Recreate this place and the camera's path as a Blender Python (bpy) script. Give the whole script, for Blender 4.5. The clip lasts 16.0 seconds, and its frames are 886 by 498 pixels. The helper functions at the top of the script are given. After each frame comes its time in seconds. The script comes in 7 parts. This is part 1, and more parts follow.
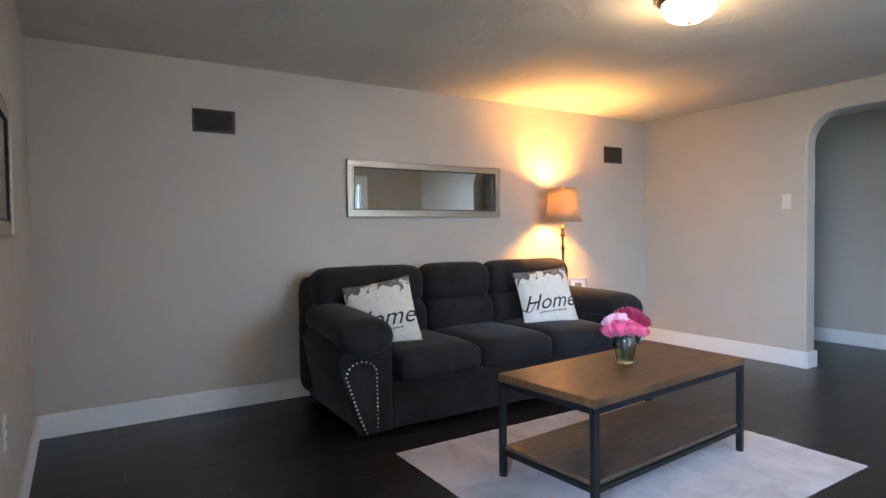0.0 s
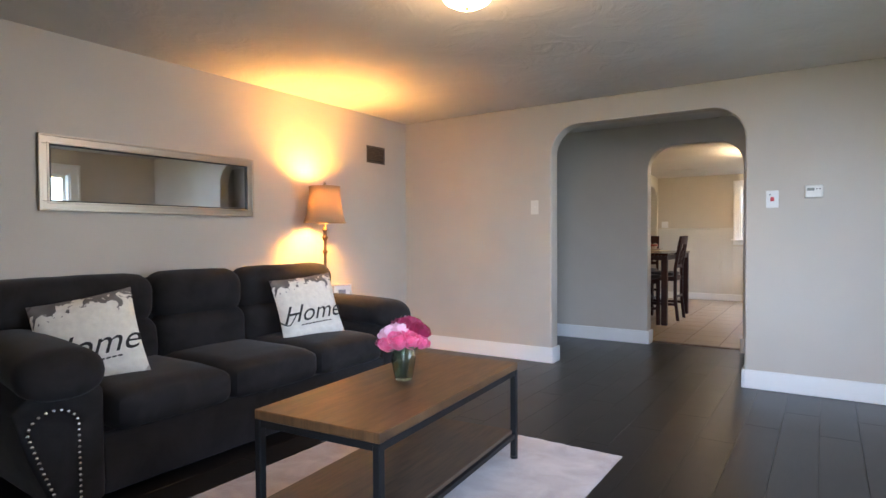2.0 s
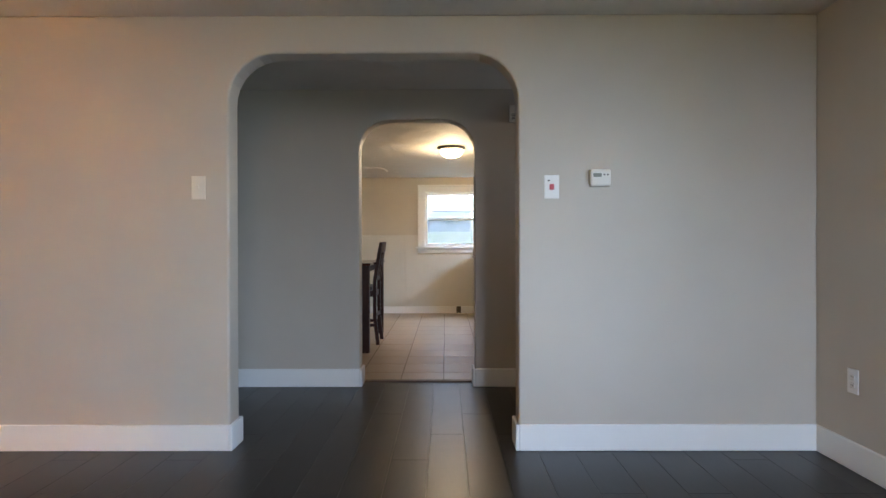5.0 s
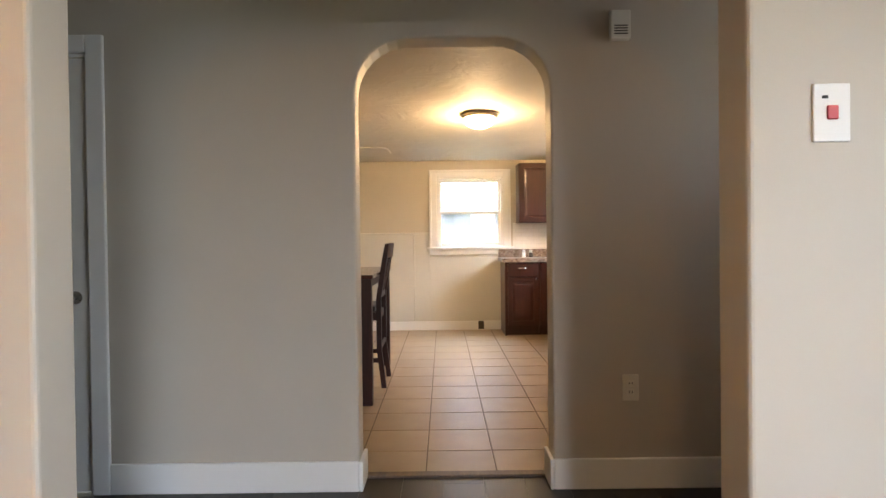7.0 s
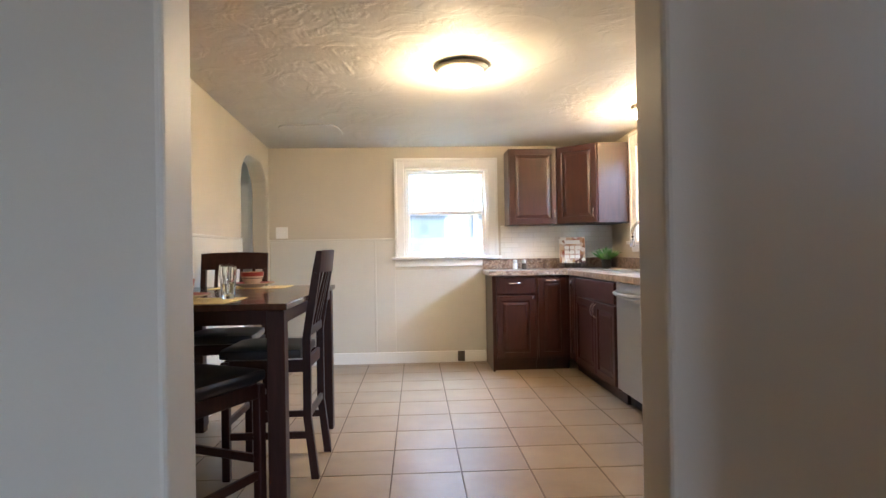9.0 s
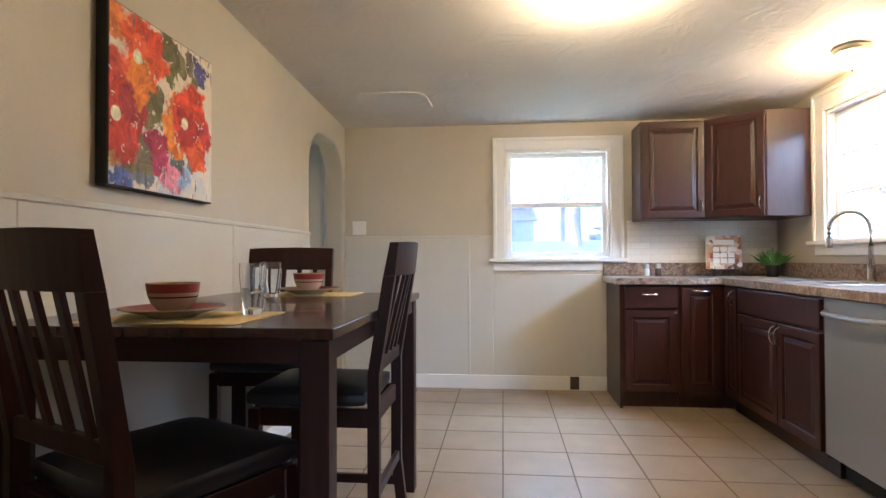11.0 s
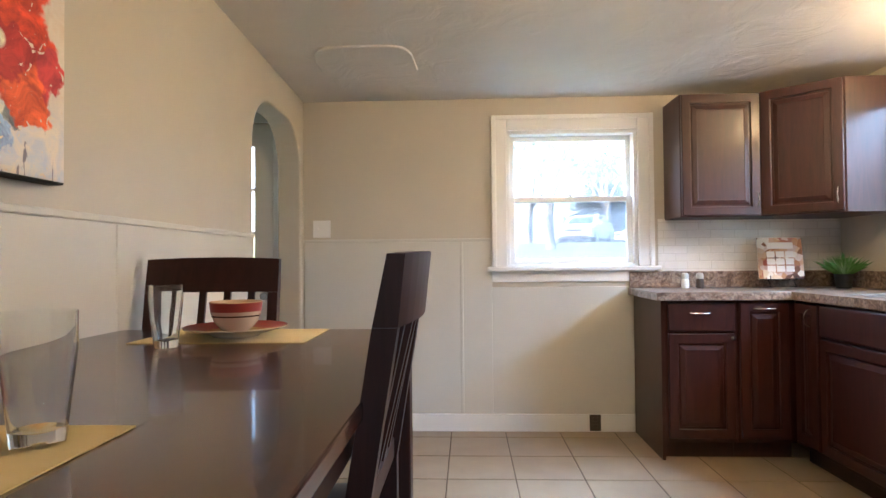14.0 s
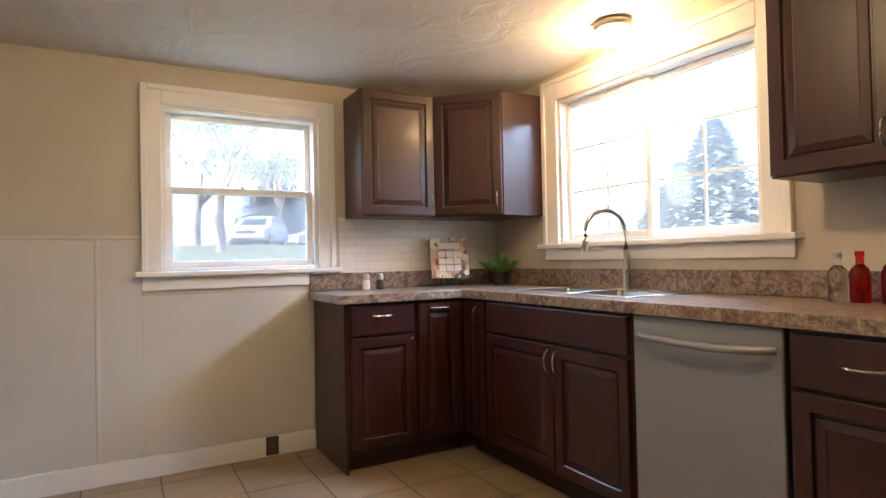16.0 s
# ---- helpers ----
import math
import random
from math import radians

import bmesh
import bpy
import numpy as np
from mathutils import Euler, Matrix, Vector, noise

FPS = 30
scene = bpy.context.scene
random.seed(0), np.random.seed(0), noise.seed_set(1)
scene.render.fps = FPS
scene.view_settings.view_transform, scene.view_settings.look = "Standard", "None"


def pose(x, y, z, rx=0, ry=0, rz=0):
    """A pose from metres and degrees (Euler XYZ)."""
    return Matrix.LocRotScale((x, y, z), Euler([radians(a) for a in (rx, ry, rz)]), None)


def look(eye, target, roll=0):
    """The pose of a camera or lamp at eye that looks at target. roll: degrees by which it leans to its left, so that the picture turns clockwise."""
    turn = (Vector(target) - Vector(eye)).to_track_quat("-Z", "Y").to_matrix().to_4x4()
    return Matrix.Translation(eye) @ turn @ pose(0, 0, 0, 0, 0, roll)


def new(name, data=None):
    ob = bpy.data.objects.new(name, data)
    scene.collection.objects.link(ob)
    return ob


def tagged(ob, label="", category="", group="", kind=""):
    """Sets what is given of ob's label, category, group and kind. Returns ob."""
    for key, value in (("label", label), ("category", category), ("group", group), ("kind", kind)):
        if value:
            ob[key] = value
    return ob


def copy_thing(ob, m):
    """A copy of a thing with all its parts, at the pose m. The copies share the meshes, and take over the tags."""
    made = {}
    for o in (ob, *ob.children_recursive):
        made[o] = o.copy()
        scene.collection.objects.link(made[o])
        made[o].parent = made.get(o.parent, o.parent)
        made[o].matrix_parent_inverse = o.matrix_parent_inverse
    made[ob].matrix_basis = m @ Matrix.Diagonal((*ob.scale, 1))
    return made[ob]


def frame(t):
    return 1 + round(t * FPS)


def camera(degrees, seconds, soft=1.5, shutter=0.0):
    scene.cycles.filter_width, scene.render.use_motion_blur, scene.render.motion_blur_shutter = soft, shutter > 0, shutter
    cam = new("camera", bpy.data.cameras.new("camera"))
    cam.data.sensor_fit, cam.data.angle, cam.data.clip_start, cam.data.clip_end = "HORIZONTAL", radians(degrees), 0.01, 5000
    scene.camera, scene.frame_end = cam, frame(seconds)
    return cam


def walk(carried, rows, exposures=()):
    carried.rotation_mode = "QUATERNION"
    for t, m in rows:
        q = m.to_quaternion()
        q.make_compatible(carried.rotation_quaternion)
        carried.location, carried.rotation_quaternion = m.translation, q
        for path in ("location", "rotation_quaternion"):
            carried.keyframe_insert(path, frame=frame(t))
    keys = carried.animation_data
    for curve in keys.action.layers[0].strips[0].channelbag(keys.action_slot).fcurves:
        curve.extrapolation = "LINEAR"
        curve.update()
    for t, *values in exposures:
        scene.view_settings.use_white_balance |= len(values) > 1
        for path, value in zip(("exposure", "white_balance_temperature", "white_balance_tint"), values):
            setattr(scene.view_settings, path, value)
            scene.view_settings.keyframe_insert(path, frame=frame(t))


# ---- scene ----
cam = camera(75.0, 16.0)
PATH = [
    (0, (0.319, 0.086, 1.172), (-1.371, 1.152, 1.115), -0.7),
    (0.5, (0.254, 0.152, 1.153), (-1.333, 1.368, 1.104), -0.7),
    (1, (0.177, 0.189, 1.153), (-1.269, 1.569, 1.102), -0.3),
    (1.5, (0.049, 0.27, 1.137), (-1.247, 1.792, 1.09), -0.3),
    (2, (-0.073, 0.36, 1.143), (-1.18, 2.026, 1.099), -0.3),
    (2.5, (-0.252, 0.472, 1.123), (-1.081, 2.292, 1.087), -0.2),
    (3, (-0.354, 0.58, 1.096), (-0.834, 2.521, 1.069), -0.2),
    (3.5, (-0.486, 0.934, 1.076), (-0.697, 2.923, 1.06), -0.2),
    (3.7, (-0.542, 1.052, 1.058), (-0.691, 3.047, 1.049), -0.0),
    (5.8, (-1.164, 2.895, 1.122), (-1.155, 4.895, 1.1), -0.4),
    (6, (-1.192, 3.075, 1.129), (-1.18, 5.075, 1.102), -0.5),
    (6.5, (-1.24, 3.478, 1.142), (-1.234, 5.477, 1.115), -0.6),
    (7, (-1.238, 3.948, 1.133), (-1.238, 5.948, 1.11), -0.7),
    (7.5, (-1.234, 4.418, 1.096), (-1.226, 6.417, 1.084), -0.9),
    (8, (-1.191, 4.834, 1.104), (-1.162, 6.834, 1.092), -1.7),
    (8.2, (-1.19, 4.982, 1.117), (-1.132, 6.981, 1.109), -2.0),
    (10.3, (-1.264, 6.327, 1.076), (-1.181, 8.325, 1.102), -0.1),
    (10.5, (-1.287, 6.414, 1.073), (-1.253, 8.413, 1.094), -0.4),
    (11, (-1.33, 6.617, 1.076), (-1.536, 8.606, 1.108), -0.2),
    (11.5, (-1.39, 6.772, 1.08), (-1.897, 8.706, 1.108), 0.2),
    (12, (-1.457, 6.956, 1.097), (-2.107, 8.847, 1.131), 0.3),
    (12.5, (-1.49, 7.123, 1.103), (-2.177, 9.001, 1.139), 0.2),
    (13, (-1.52, 7.318, 1.12), (-2.135, 9.221, 1.155), 0.2),
    (13.5, (-1.54, 7.48, 1.124), (-1.935, 9.441, 1.161), -0.2),
    (14, (-1.572, 7.603, 1.117), (-1.656, 9.601, 1.157), -0.5),
    (14.5, (-1.544, 7.716, 1.108), (-1.33, 9.704, 1.144), -0.7),
    (15, (-1.517, 7.87, 1.099), (-1.034, 9.811, 1.136), -0.7),
    (15.5, (-1.506, 7.948, 1.111), (-0.756, 9.802, 1.143), -1.0),
    (16, (-1.504, 8.006, 1.11), (-0.529, 9.751, 1.143), -1.2),
]

EXPOSURES = [(0.0, 3.70, 5700, 14), (1.5, 3.80, 6150, 17), (2.5, 3.42, 6100, 17), (3.5, 3.06, 5450, 12), (5.0, 3.38, 6150, 14), (6.5, 3.88, 7000, 16), (7.5, 4.10, 7900, 21), (8.2, 4.18, 6700, 16), (10.5, 3.64, 5600, 13), (12.0, 3.76, 5700, 15), (14.0, 3.74, 5850, 15), (16.0, 3.24, 6500, 19)]
walk(cam, [(t, look(eye, target, roll)) for t, eye, target, roll in PATH], EXPOSURES)

# ---- world and sun ----
world = bpy.data.worlds.new("world")
scene.world = world
world.use_nodes = True
wn = world.node_tree.nodes
sky = wn.new("ShaderNodeTexSky")
sky.sky_type = "NISHITA"
sky.sun_disc = False
sky.sun_elevation = radians(32)
sky.sun_rotation = radians(262)
sky.air_density = 1.0
sky.dust_density = 2.5
world.node_tree.links.new(sky.outputs[0], wn["Background"].inputs[0])
wn["Background"].inputs[1].default_value = 0.15
sun = new("sun", bpy.data.lights.new("sun", "SUN"))
sun.data.energy = 4.0
sun.data.angle = radians(0.6)
sun.data.color = (1.0, 0.93, 0.84)
az, el = radians(262), radians(32)
sun.matrix_world = look((0, 0, 0), (-math.sin(az) * math.cos(el), -math.cos(az) * math.cos(el), -math.sin(el)))

WARM = (1.0, 0.62, 0.27)


def bulb(name, x, y, z, watts, radius=0.05, colour=WARM):
    d = bpy.data.lights.new(name, "POINT")
    d.energy, d.color, d.shadow_soft_size = watts, colour, radius
    ob = new(name, d)
    ob.location = (x, y, z)
    return ob


bulb("lamp_bulb", -3.52, 3.79, 1.44, 11.0, 0.07, (1.0, 0.47, 0.09))
bulb("kitchen_bulb", -0.89, 9.22, 2.15, 3.1, 0.09, (1.0, 0.72, 0.40))
bulb("sink_bulb", 0.62, 10.05, 2.13, 2.7, 0.07, (1.0, 0.64, 0.28))
bulb("living_bulb", -1.46, 2.66, 2.17, 0.7, 0.09, (1.0, 0.52, 0.18))



def window_light(name, eye, target, w, h, watts, spread=150, colour=(0.51, 0.74, 1.0)):
    """The sky's light entering through a window's opening."""
    d = bpy.data.lights.new(name, "AREA")
    d.shape, d.size, d.size_y = "RECTANGLE", w, h
    d.energy, d.color, d.spread = watts, colour, radians(spread)
    ob = new(name, d)
    ob.matrix_world = look(eye, target)
    return ob


window_light("south_sky", (0.45, -2.50, 2.22), (-0.10, -0.15, 1.30), 3.4, 0.65, 64.0, 180, (0.62, 0.78, 1.0))
window_light("east_sky", (2.60, 2.60, 1.65), (0.0, 2.50, 0.7), 3.2, 0.7, 13.0, 180, (0.56, 0.76, 1.0))
window_light("hall_sky", (1.18, 6.0, 1.82), (0.0, 6.35, 1.75), 0.45, 0.35, 0.20, 120, (0.75, 0.85, 1.0))
window_light("north_sky", (-0.88, 12.05, 2.42), (-0.88, 11.0, 1.0), 1.0, 0.6, 9.0, 150)
window_light("sink_sky", (1.50, 9.70, 2.38), (0.3, 10.9, 1.15), 1.2, 0.45, 15.0, 170)

# ---- materials ----


def material(name, colour=(0.5, 0.5, 0.5), rough=0.6, metal=0.0, **more):
    m = bpy.data.materials.new(name)
    m.use_nodes = True
    b = m.node_tree.nodes["Principled BSDF"]
    b.inputs["Base Color"].default_value = (*colour, 1)
    b.inputs["Roughness"].default_value = rough
    b.inputs["Metallic"].default_value = metal
    for k, v in more.items():
        b.inputs[k.replace("_", " ")].default_value = v
    return m


def node(m, kind, **values):
    n = m.node_tree.nodes.new(kind)
    for k, v in values.items():
        if k in n.inputs:
            n.inputs[k].default_value = v
    return n


def link(m, a, b):
    m.node_tree.links.new(a, b)


def coords(m, scale=(1, 1, 1), kind="Object", scatter=False, raw=False):
    c = node(m, "ShaderNodeTexCoord")
    s = node(m, "ShaderNodeMapping")
    s.inputs["Scale"].default_value = scale
    s.inputs["Location"].default_value = (0, 0, 0) if raw else (0.317, 0.533, 0.713)
    if scatter:
        i = node(m, "ShaderNodeObjectInfo")
        k = node(m, "ShaderNodeVectorMath")
        k.operation = "MULTIPLY_ADD"
        k.inputs[1].default_value, k.inputs[2].default_value = (37.3, 19.7, 11.3), (0, 0, 0)
        link(m, i.outputs["Random"], k.inputs[0])
        link(m, c.outputs[kind], k.inputs[2])
        link(m, k.outputs[0], s.inputs[0])
    else:
        link(m, c.outputs[kind], s.inputs[0])
    return s.outputs[0]


def noise_tex(m, vec, scale, detail=4.0, rough=0.55, distort=0.0):
    n = node(m, "ShaderNodeTexNoise")
    n.inputs["Scale"].default_value = scale
    n.inputs["Detail"].default_value = detail
    n.inputs["Roughness"].default_value = rough
    n.inputs["Distortion"].default_value = distort
    link(m, vec, n.inputs["Vector"])
    return n.outputs["Fac"]


def ramp(m, fac, stops):
    r = node(m, "ShaderNodeValToRGB")
    e = r.color_ramp.elements
    while len(e) < len(stops):
        e.new(0.5)
    for el_, (p, c) in zip(e, stops):
        el_.position = p
        el_.color = (*c, 1) if len(c) == 3 else c
    link(m, fac, r.inputs[0])
    return r.outputs[0]


def mix(m, fac, a, b, mode="MIX"):
    n = m.node_tree.nodes.new("ShaderNodeMix")
    n.data_type, n.blend_type = "RGBA", mode
    for sock, v in ((n.inputs[0], fac), (n.inputs[6], a), (n.inputs[7], b)):
        if isinstance(v, (int, float)):
            sock.default_value = v
        elif isinstance(v, tuple):
            sock.default_value = (*v, 1)
        else:
            link(m, v, sock)
    return n.outputs[2]


def bump(m, height, strength=0.3, distance=0.01):
    n = node(m, "ShaderNodeBump")
    n.inputs["Strength"].default_value = strength
    n.inputs["Distance"].default_value = distance
    link(m, height, n.inputs["Height"])
    b = m.node_tree.nodes["Principled BSDF"]
    link(m, n.outputs[0], b.inputs["Normal"])
    return n


def base(m, out):
    link(m, out, m.node_tree.nodes["Principled BSDF"].inputs["Base Color"])


def rough_from(m, fac, lo, hi):
    n = node(m, "ShaderNodeMapRange")
    n.inputs[3].default_value, n.inputs[4].default_value = lo, hi
    link(m, fac, n.inputs[0])
    link(m, n.outputs[0], m.node_tree.nodes["Principled BSDF"].inputs["Roughness"])


def painted(name, colour, rough=0.55, fine=260.0, strength=0.08, spread=0.05):
    m = material(name, colour, rough)
    v = coords(m)
    big = noise_tex(m, v, 1.3, 3)
    dark = tuple(c * (1 - spread) for c in colour)
    lite = tuple(min(1, c * (1 + spread)) for c in colour)
    base(m, ramp(m, big, [(0.3, dark), (0.7, lite)]))
    rough_from(m, noise_tex(m, v, 6.0, 3), rough - 0.08, rough + 0.08)
    bump(m, noise_tex(m, v, fine, 3), strength, 0.002)
    return m


WALL = painted("greige_wall_paint", (0.505, 0.453, 0.388), 0.5, 180, 0.12)
KWALL = painted("tan_kitchen_paint", (0.53, 0.475, 0.385), 0.42, 180, 0.10)
WAIN = painted("pale_wainscot_paint", (0.585, 0.56, 0.50), 0.38, 90, 0.05)
WHITE = painted("white_trim_paint", (0.78, 0.77, 0.75), 0.38, 120, 0.04, 0.02)
DOORWHITE = painted("white_door_paint", (0.76, 0.74, 0.71), 0.38, 120, 0.04, 0.02)


def plaster():
    m = material("textured_ceiling_plaster", (0.66, 0.62, 0.57), 0.7)
    v = coords(m)
    big = noise_tex(m, v, 0.9, 4, 0.6, 0.6)
    base(m, ramp(m, big, [(0.3, (0.60, 0.565, 0.52)), (0.7, (0.70, 0.665, 0.62))]))
    swirl = noise_tex(m, v, 3.2, 5, 0.55, 2.2)
    knock = noise_tex(m, v, 22.0, 4, 0.5, 1.0)
    r = ramp(m, swirl, [(0.45, (0, 0, 0)), (0.62, (1, 1, 1))])
    h = mix(m, 0.35, r, knock)
    bump(m, h, 0.42, 0.008)
    return m


CEIL = plaster()


def dark_floor():
    m = material("dark_walnut_laminate", (0.02, 0.017, 0.016), 0.3)
    v = coords(m, (14, 1.0, 1), scatter=True)
    info = node(m, "ShaderNodeObjectInfo")
    grain = noise_tex(m, v, 9.0, 6, 0.6, 0.4)
    c = ramp(m, grain, [(0.3, (0.0065, 0.0055, 0.0054)), (0.75, (0.018, 0.0147, 0.0142))])
    tint = ramp(m, info.outputs["Random"], [(0.0, (0.75, 0.75, 0.76)), (1.0, (1.2, 1.17, 1.12))])
    base(m, mix(m, 1.0, c, tint, "MULTIPLY"))
    rough_from(m, noise_tex(m, coords(m, scatter=True), 3.0, 4), 0.29, 0.36)
    bump(m, grain, 0.08, 0.002)
    m.node_tree.nodes["Principled BSDF"].inputs["Specular IOR Level"].default_value = 0.42
    return m


FLOORWOOD = dark_floor()


def tile_mat():
    m = material("beige_ceramic_tile", (0.5, 0.42, 0.33), 0.28)
    v = coords(m, scatter=True)
    info = node(m, "ShaderNodeObjectInfo")
    n1 = noise_tex(m, v, 7.0, 5, 0.6)
    c = ramp(m, n1, [(0.3, (0.265, 0.195, 0.128)), (0.7, (0.33, 0.25, 0.168))])
    tint = ramp(m, info.outputs["Random"], [(0.0, (0.93, 0.92, 0.91)), (1.0, (1.06, 1.05, 1.03))])
    base(m, mix(m, 1.0, c, tint, "MULTIPLY"))
    rough_from(m, noise_tex(m, v, 14.0, 4), 0.29, 0.42)
    bump(m, noise_tex(m, v, 30.0, 3), 0.06, 0.002)
    return m


TILE = tile_mat()
GROUT = painted("brown_grout", (0.14, 0.10, 0.07), 0.9, 60, 0.3, 0.2)


def wood(name, dark, lite, scale=(1, 12, 12), rough=0.4, grain_scale=4.0, strength=0.15, coat=0.0):
    m = material(name, lite, rough)
    v = coords(m, scale)
    g = noise_tex(m, v, grain_scale, 7, 0.62, 0.7)
    big = noise_tex(m, coords(m), 2.2, 3)
    c = ramp(m, g, [(0.28, dark), (0.72, lite)])
    t = ramp(m, big, [(0.3, (0.82, 0.82, 0.82)), (0.7, (1.12, 1.1, 1.08))])
    base(m, mix(m, 1.0, c, t, "MULTIPLY"))
    rough_from(m, big, rough - 0.04, rough + 0.04)
    bump(m, g, strength, 0.0015)
    m.node_tree.nodes["Principled BSDF"].inputs["Coat Weight"].default_value = coat
    return m


CHERRY = wood("dark_cherry_cabinet_wood", (0.021, 0.0050, 0.0038), (0.048, 0.0112, 0.0074), (10, 10, 1), 0.38, 4.0, 0.08, 0.16)
CHERRY.node_tree.nodes["Principled BSDF"].inputs["Coat Roughness"].default_value = 0.14
ESPRESSO = wood("espresso_stained_wood", (0.018, 0.0055, 0.0045), (0.040, 0.0115, 0.0085), (10, 10, 1), 0.42, 4.0, 0.08, 0.0)
ESPRESSO.node_tree.nodes["Principled BSDF"].inputs["Specular IOR Level"].default_value = 0.28
TABLETOP = wood("espresso_tabletop_wood", (0.030, 0.010, 0.008), (0.060, 0.021, 0.015), (14, 1, 1), 0.22, 4.0, 0.06, 0.3)
RUSTIC = wood("weathered_oak_top", (0.050, 0.025, 0.011), (0.145, 0.074, 0.030), (9, 1.2, 1), 0.40, 3.4, 0.3)
RUSTIC_SHELF = wood("dark_oak_shelf", (0.05, 0.032, 0.022), (0.12, 0.075, 0.048), (14, 1.2, 1), 0.5, 4.0, 0.3)
BLACKMETAL = painted("black_powder_coated_steel", (0.009, 0.009, 0.0095), 0.5, 90, 0.15, 0.3)
BLACKMETAL.node_tree.nodes["Principled BSDF"].inputs["Specular IOR Level"].default_value = 0.25


def fabric(name, dark, lite, weave=420.0, rough=0.95, strength=0.4, sheen=0.4):
    m = material(name, lite, rough)
    v = coords(m)
    big = noise_tex(m, v, 5.0, 5, 0.6, 0.6)
    base(m, ramp(m, big, [(0.3, dark), (0.7, lite)]))
    bump(m, noise_tex(m, v, weave, 3), strength, 0.002)
    b = m.node_tree.nodes["Principled BSDF"]
    b.inputs["Sheen Weight"].default_value = sheen
    b.inputs["Sheen Roughness"].default_value = 0.4
    return m


SOFA = fabric("charcoal_microfibre", (0.0135, 0.0125, 0.0135), (0.026, 0.0240, 0.0255), 300, 0.95, 0.35, 0.08)
SOFA.node_tree.nodes["Principled BSDF"].inputs["Specular IOR Level"].default_value = 0.15
RUG = fabric("pale_shag_rug", (0.32, 0.26, 0.24), (0.48, 0.41, 0.38), 160, 1.0, 1.0, 0.3)
BURLAP = fabric("burlap_lampshade", (0.30, 0.20, 0.11), (0.42, 0.29, 0.16), 500, 0.9, 0.3, 0.1)
BLACKLEATHER = material("black_vinyl_seat", (0.012, 0.012, 0.014), 0.38)
bump(BLACKLEATHER, noise_tex(BLACKLEATHER, coords(BLACKLEATHER), 120, 3), 0.2, 0.001)
STEEL = material("brushed_stainless_steel", (0.55, 0.55, 0.54), 0.32, 1.0)
rough_from(STEEL, noise_tex(STEEL, coords(STEEL, (1, 60, 60)), 6, 4), 0.29, 0.42)
APPLIANCE = material("grey_dishwasher_steel", (0.36, 0.36, 0.35), 0.4, 0.75)
rough_from(APPLIANCE, noise_tex(APPLIANCE, coords(APPLIANCE, (1, 1, 40)), 5, 4), 0.33, 0.47)
CHROME = material("satin_nickel", (0.62, 0.60, 0.57), 0.2, 1.0)
BRONZE = material("brushed_bronze", (0.16, 0.11, 0.07), 0.35, 1.0)
MIRROR = material("mirror_glass", (0.9, 0.92, 0.92), 0.015, 1.0)
SILVER = material("champagne_silver_leaf", (0.46, 0.40, 0.32), 0.32, 0.9)
rough_from(SILVER, noise_tex(SILVER, coords(SILVER), 30, 4), 0.3, 0.5)
bump(SILVER, noise_tex(SILVER, coords(SILVER), 80, 3), 0.2, 0.001)
PLASTIC = painted("ivory_plastic", (0.72, 0.69, 0.62), 0.38, 60, 0.02, 0.02)
REDMARK = material("red_plastic", (0.55, 0.05, 0.06), 0.4)
DARKPLASTIC = material("brown_plastic", (0.06, 0.045, 0.035), 0.4)
BLACK = material("matt_black", (0.01, 0.01, 0.01), 0.6)


def glass(name, colour=(1, 1, 1), rough=0.0, ior=1.45):
    m = material(name, colour, rough)
    b = m.node_tree.nodes["Principled BSDF"]
    b.inputs["Transmission Weight"].default_value = 1.0
    b.inputs["IOR"].default_value = ior
    return m


CLEAR = glass("clear_glass", (0.97, 0.985, 0.98))
SMOKY = glass("smoky_glass", (0.62, 0.70, 0.60))
REDGLASS = glass("red_glass", (0.75, 0.03, 0.03))


def pane_mat():
    m = bpy.data.materials.new("window_pane_glass")
    m.use_nodes = True
    t = m.node_tree
    t.nodes.remove(t.nodes["Principled BSDF"])
    tr = t.nodes.new("ShaderNodeBsdfTransparent")
    tr.inputs[0].default_value = (0.93, 0.95, 0.96, 1)
    gl = t.nodes.new("ShaderNodeBsdfGlossy")
    gl.inputs["Roughness"].default_value = 0.02
    mx = t.nodes.new("ShaderNodeMixShader")
    mx.inputs[0].default_value = 0.05
    t.links.new(tr.outputs[0], mx.inputs[1])
    t.links.new(gl.outputs[0], mx.inputs[2])
    # pale translucent share that imitates the haze of the bright view outside
    haze = t.nodes.new("ShaderNodeBsdfTranslucent")
    haze.inputs[0].default_value = (0.8, 0.82, 0.85, 1)
    haze_mix = t.nodes.new("ShaderNodeMixShader")
    haze_mix.inputs[0].default_value = 0.05
    t.links.new(mx.outputs[0], haze_mix.inputs[1])
    t.links.new(haze.outputs[0], haze_mix.inputs[2])
    t.links.new(haze_mix.outputs[0], t.nodes["Material Output"].inputs[0])
    return m


PANE = pane_mat()


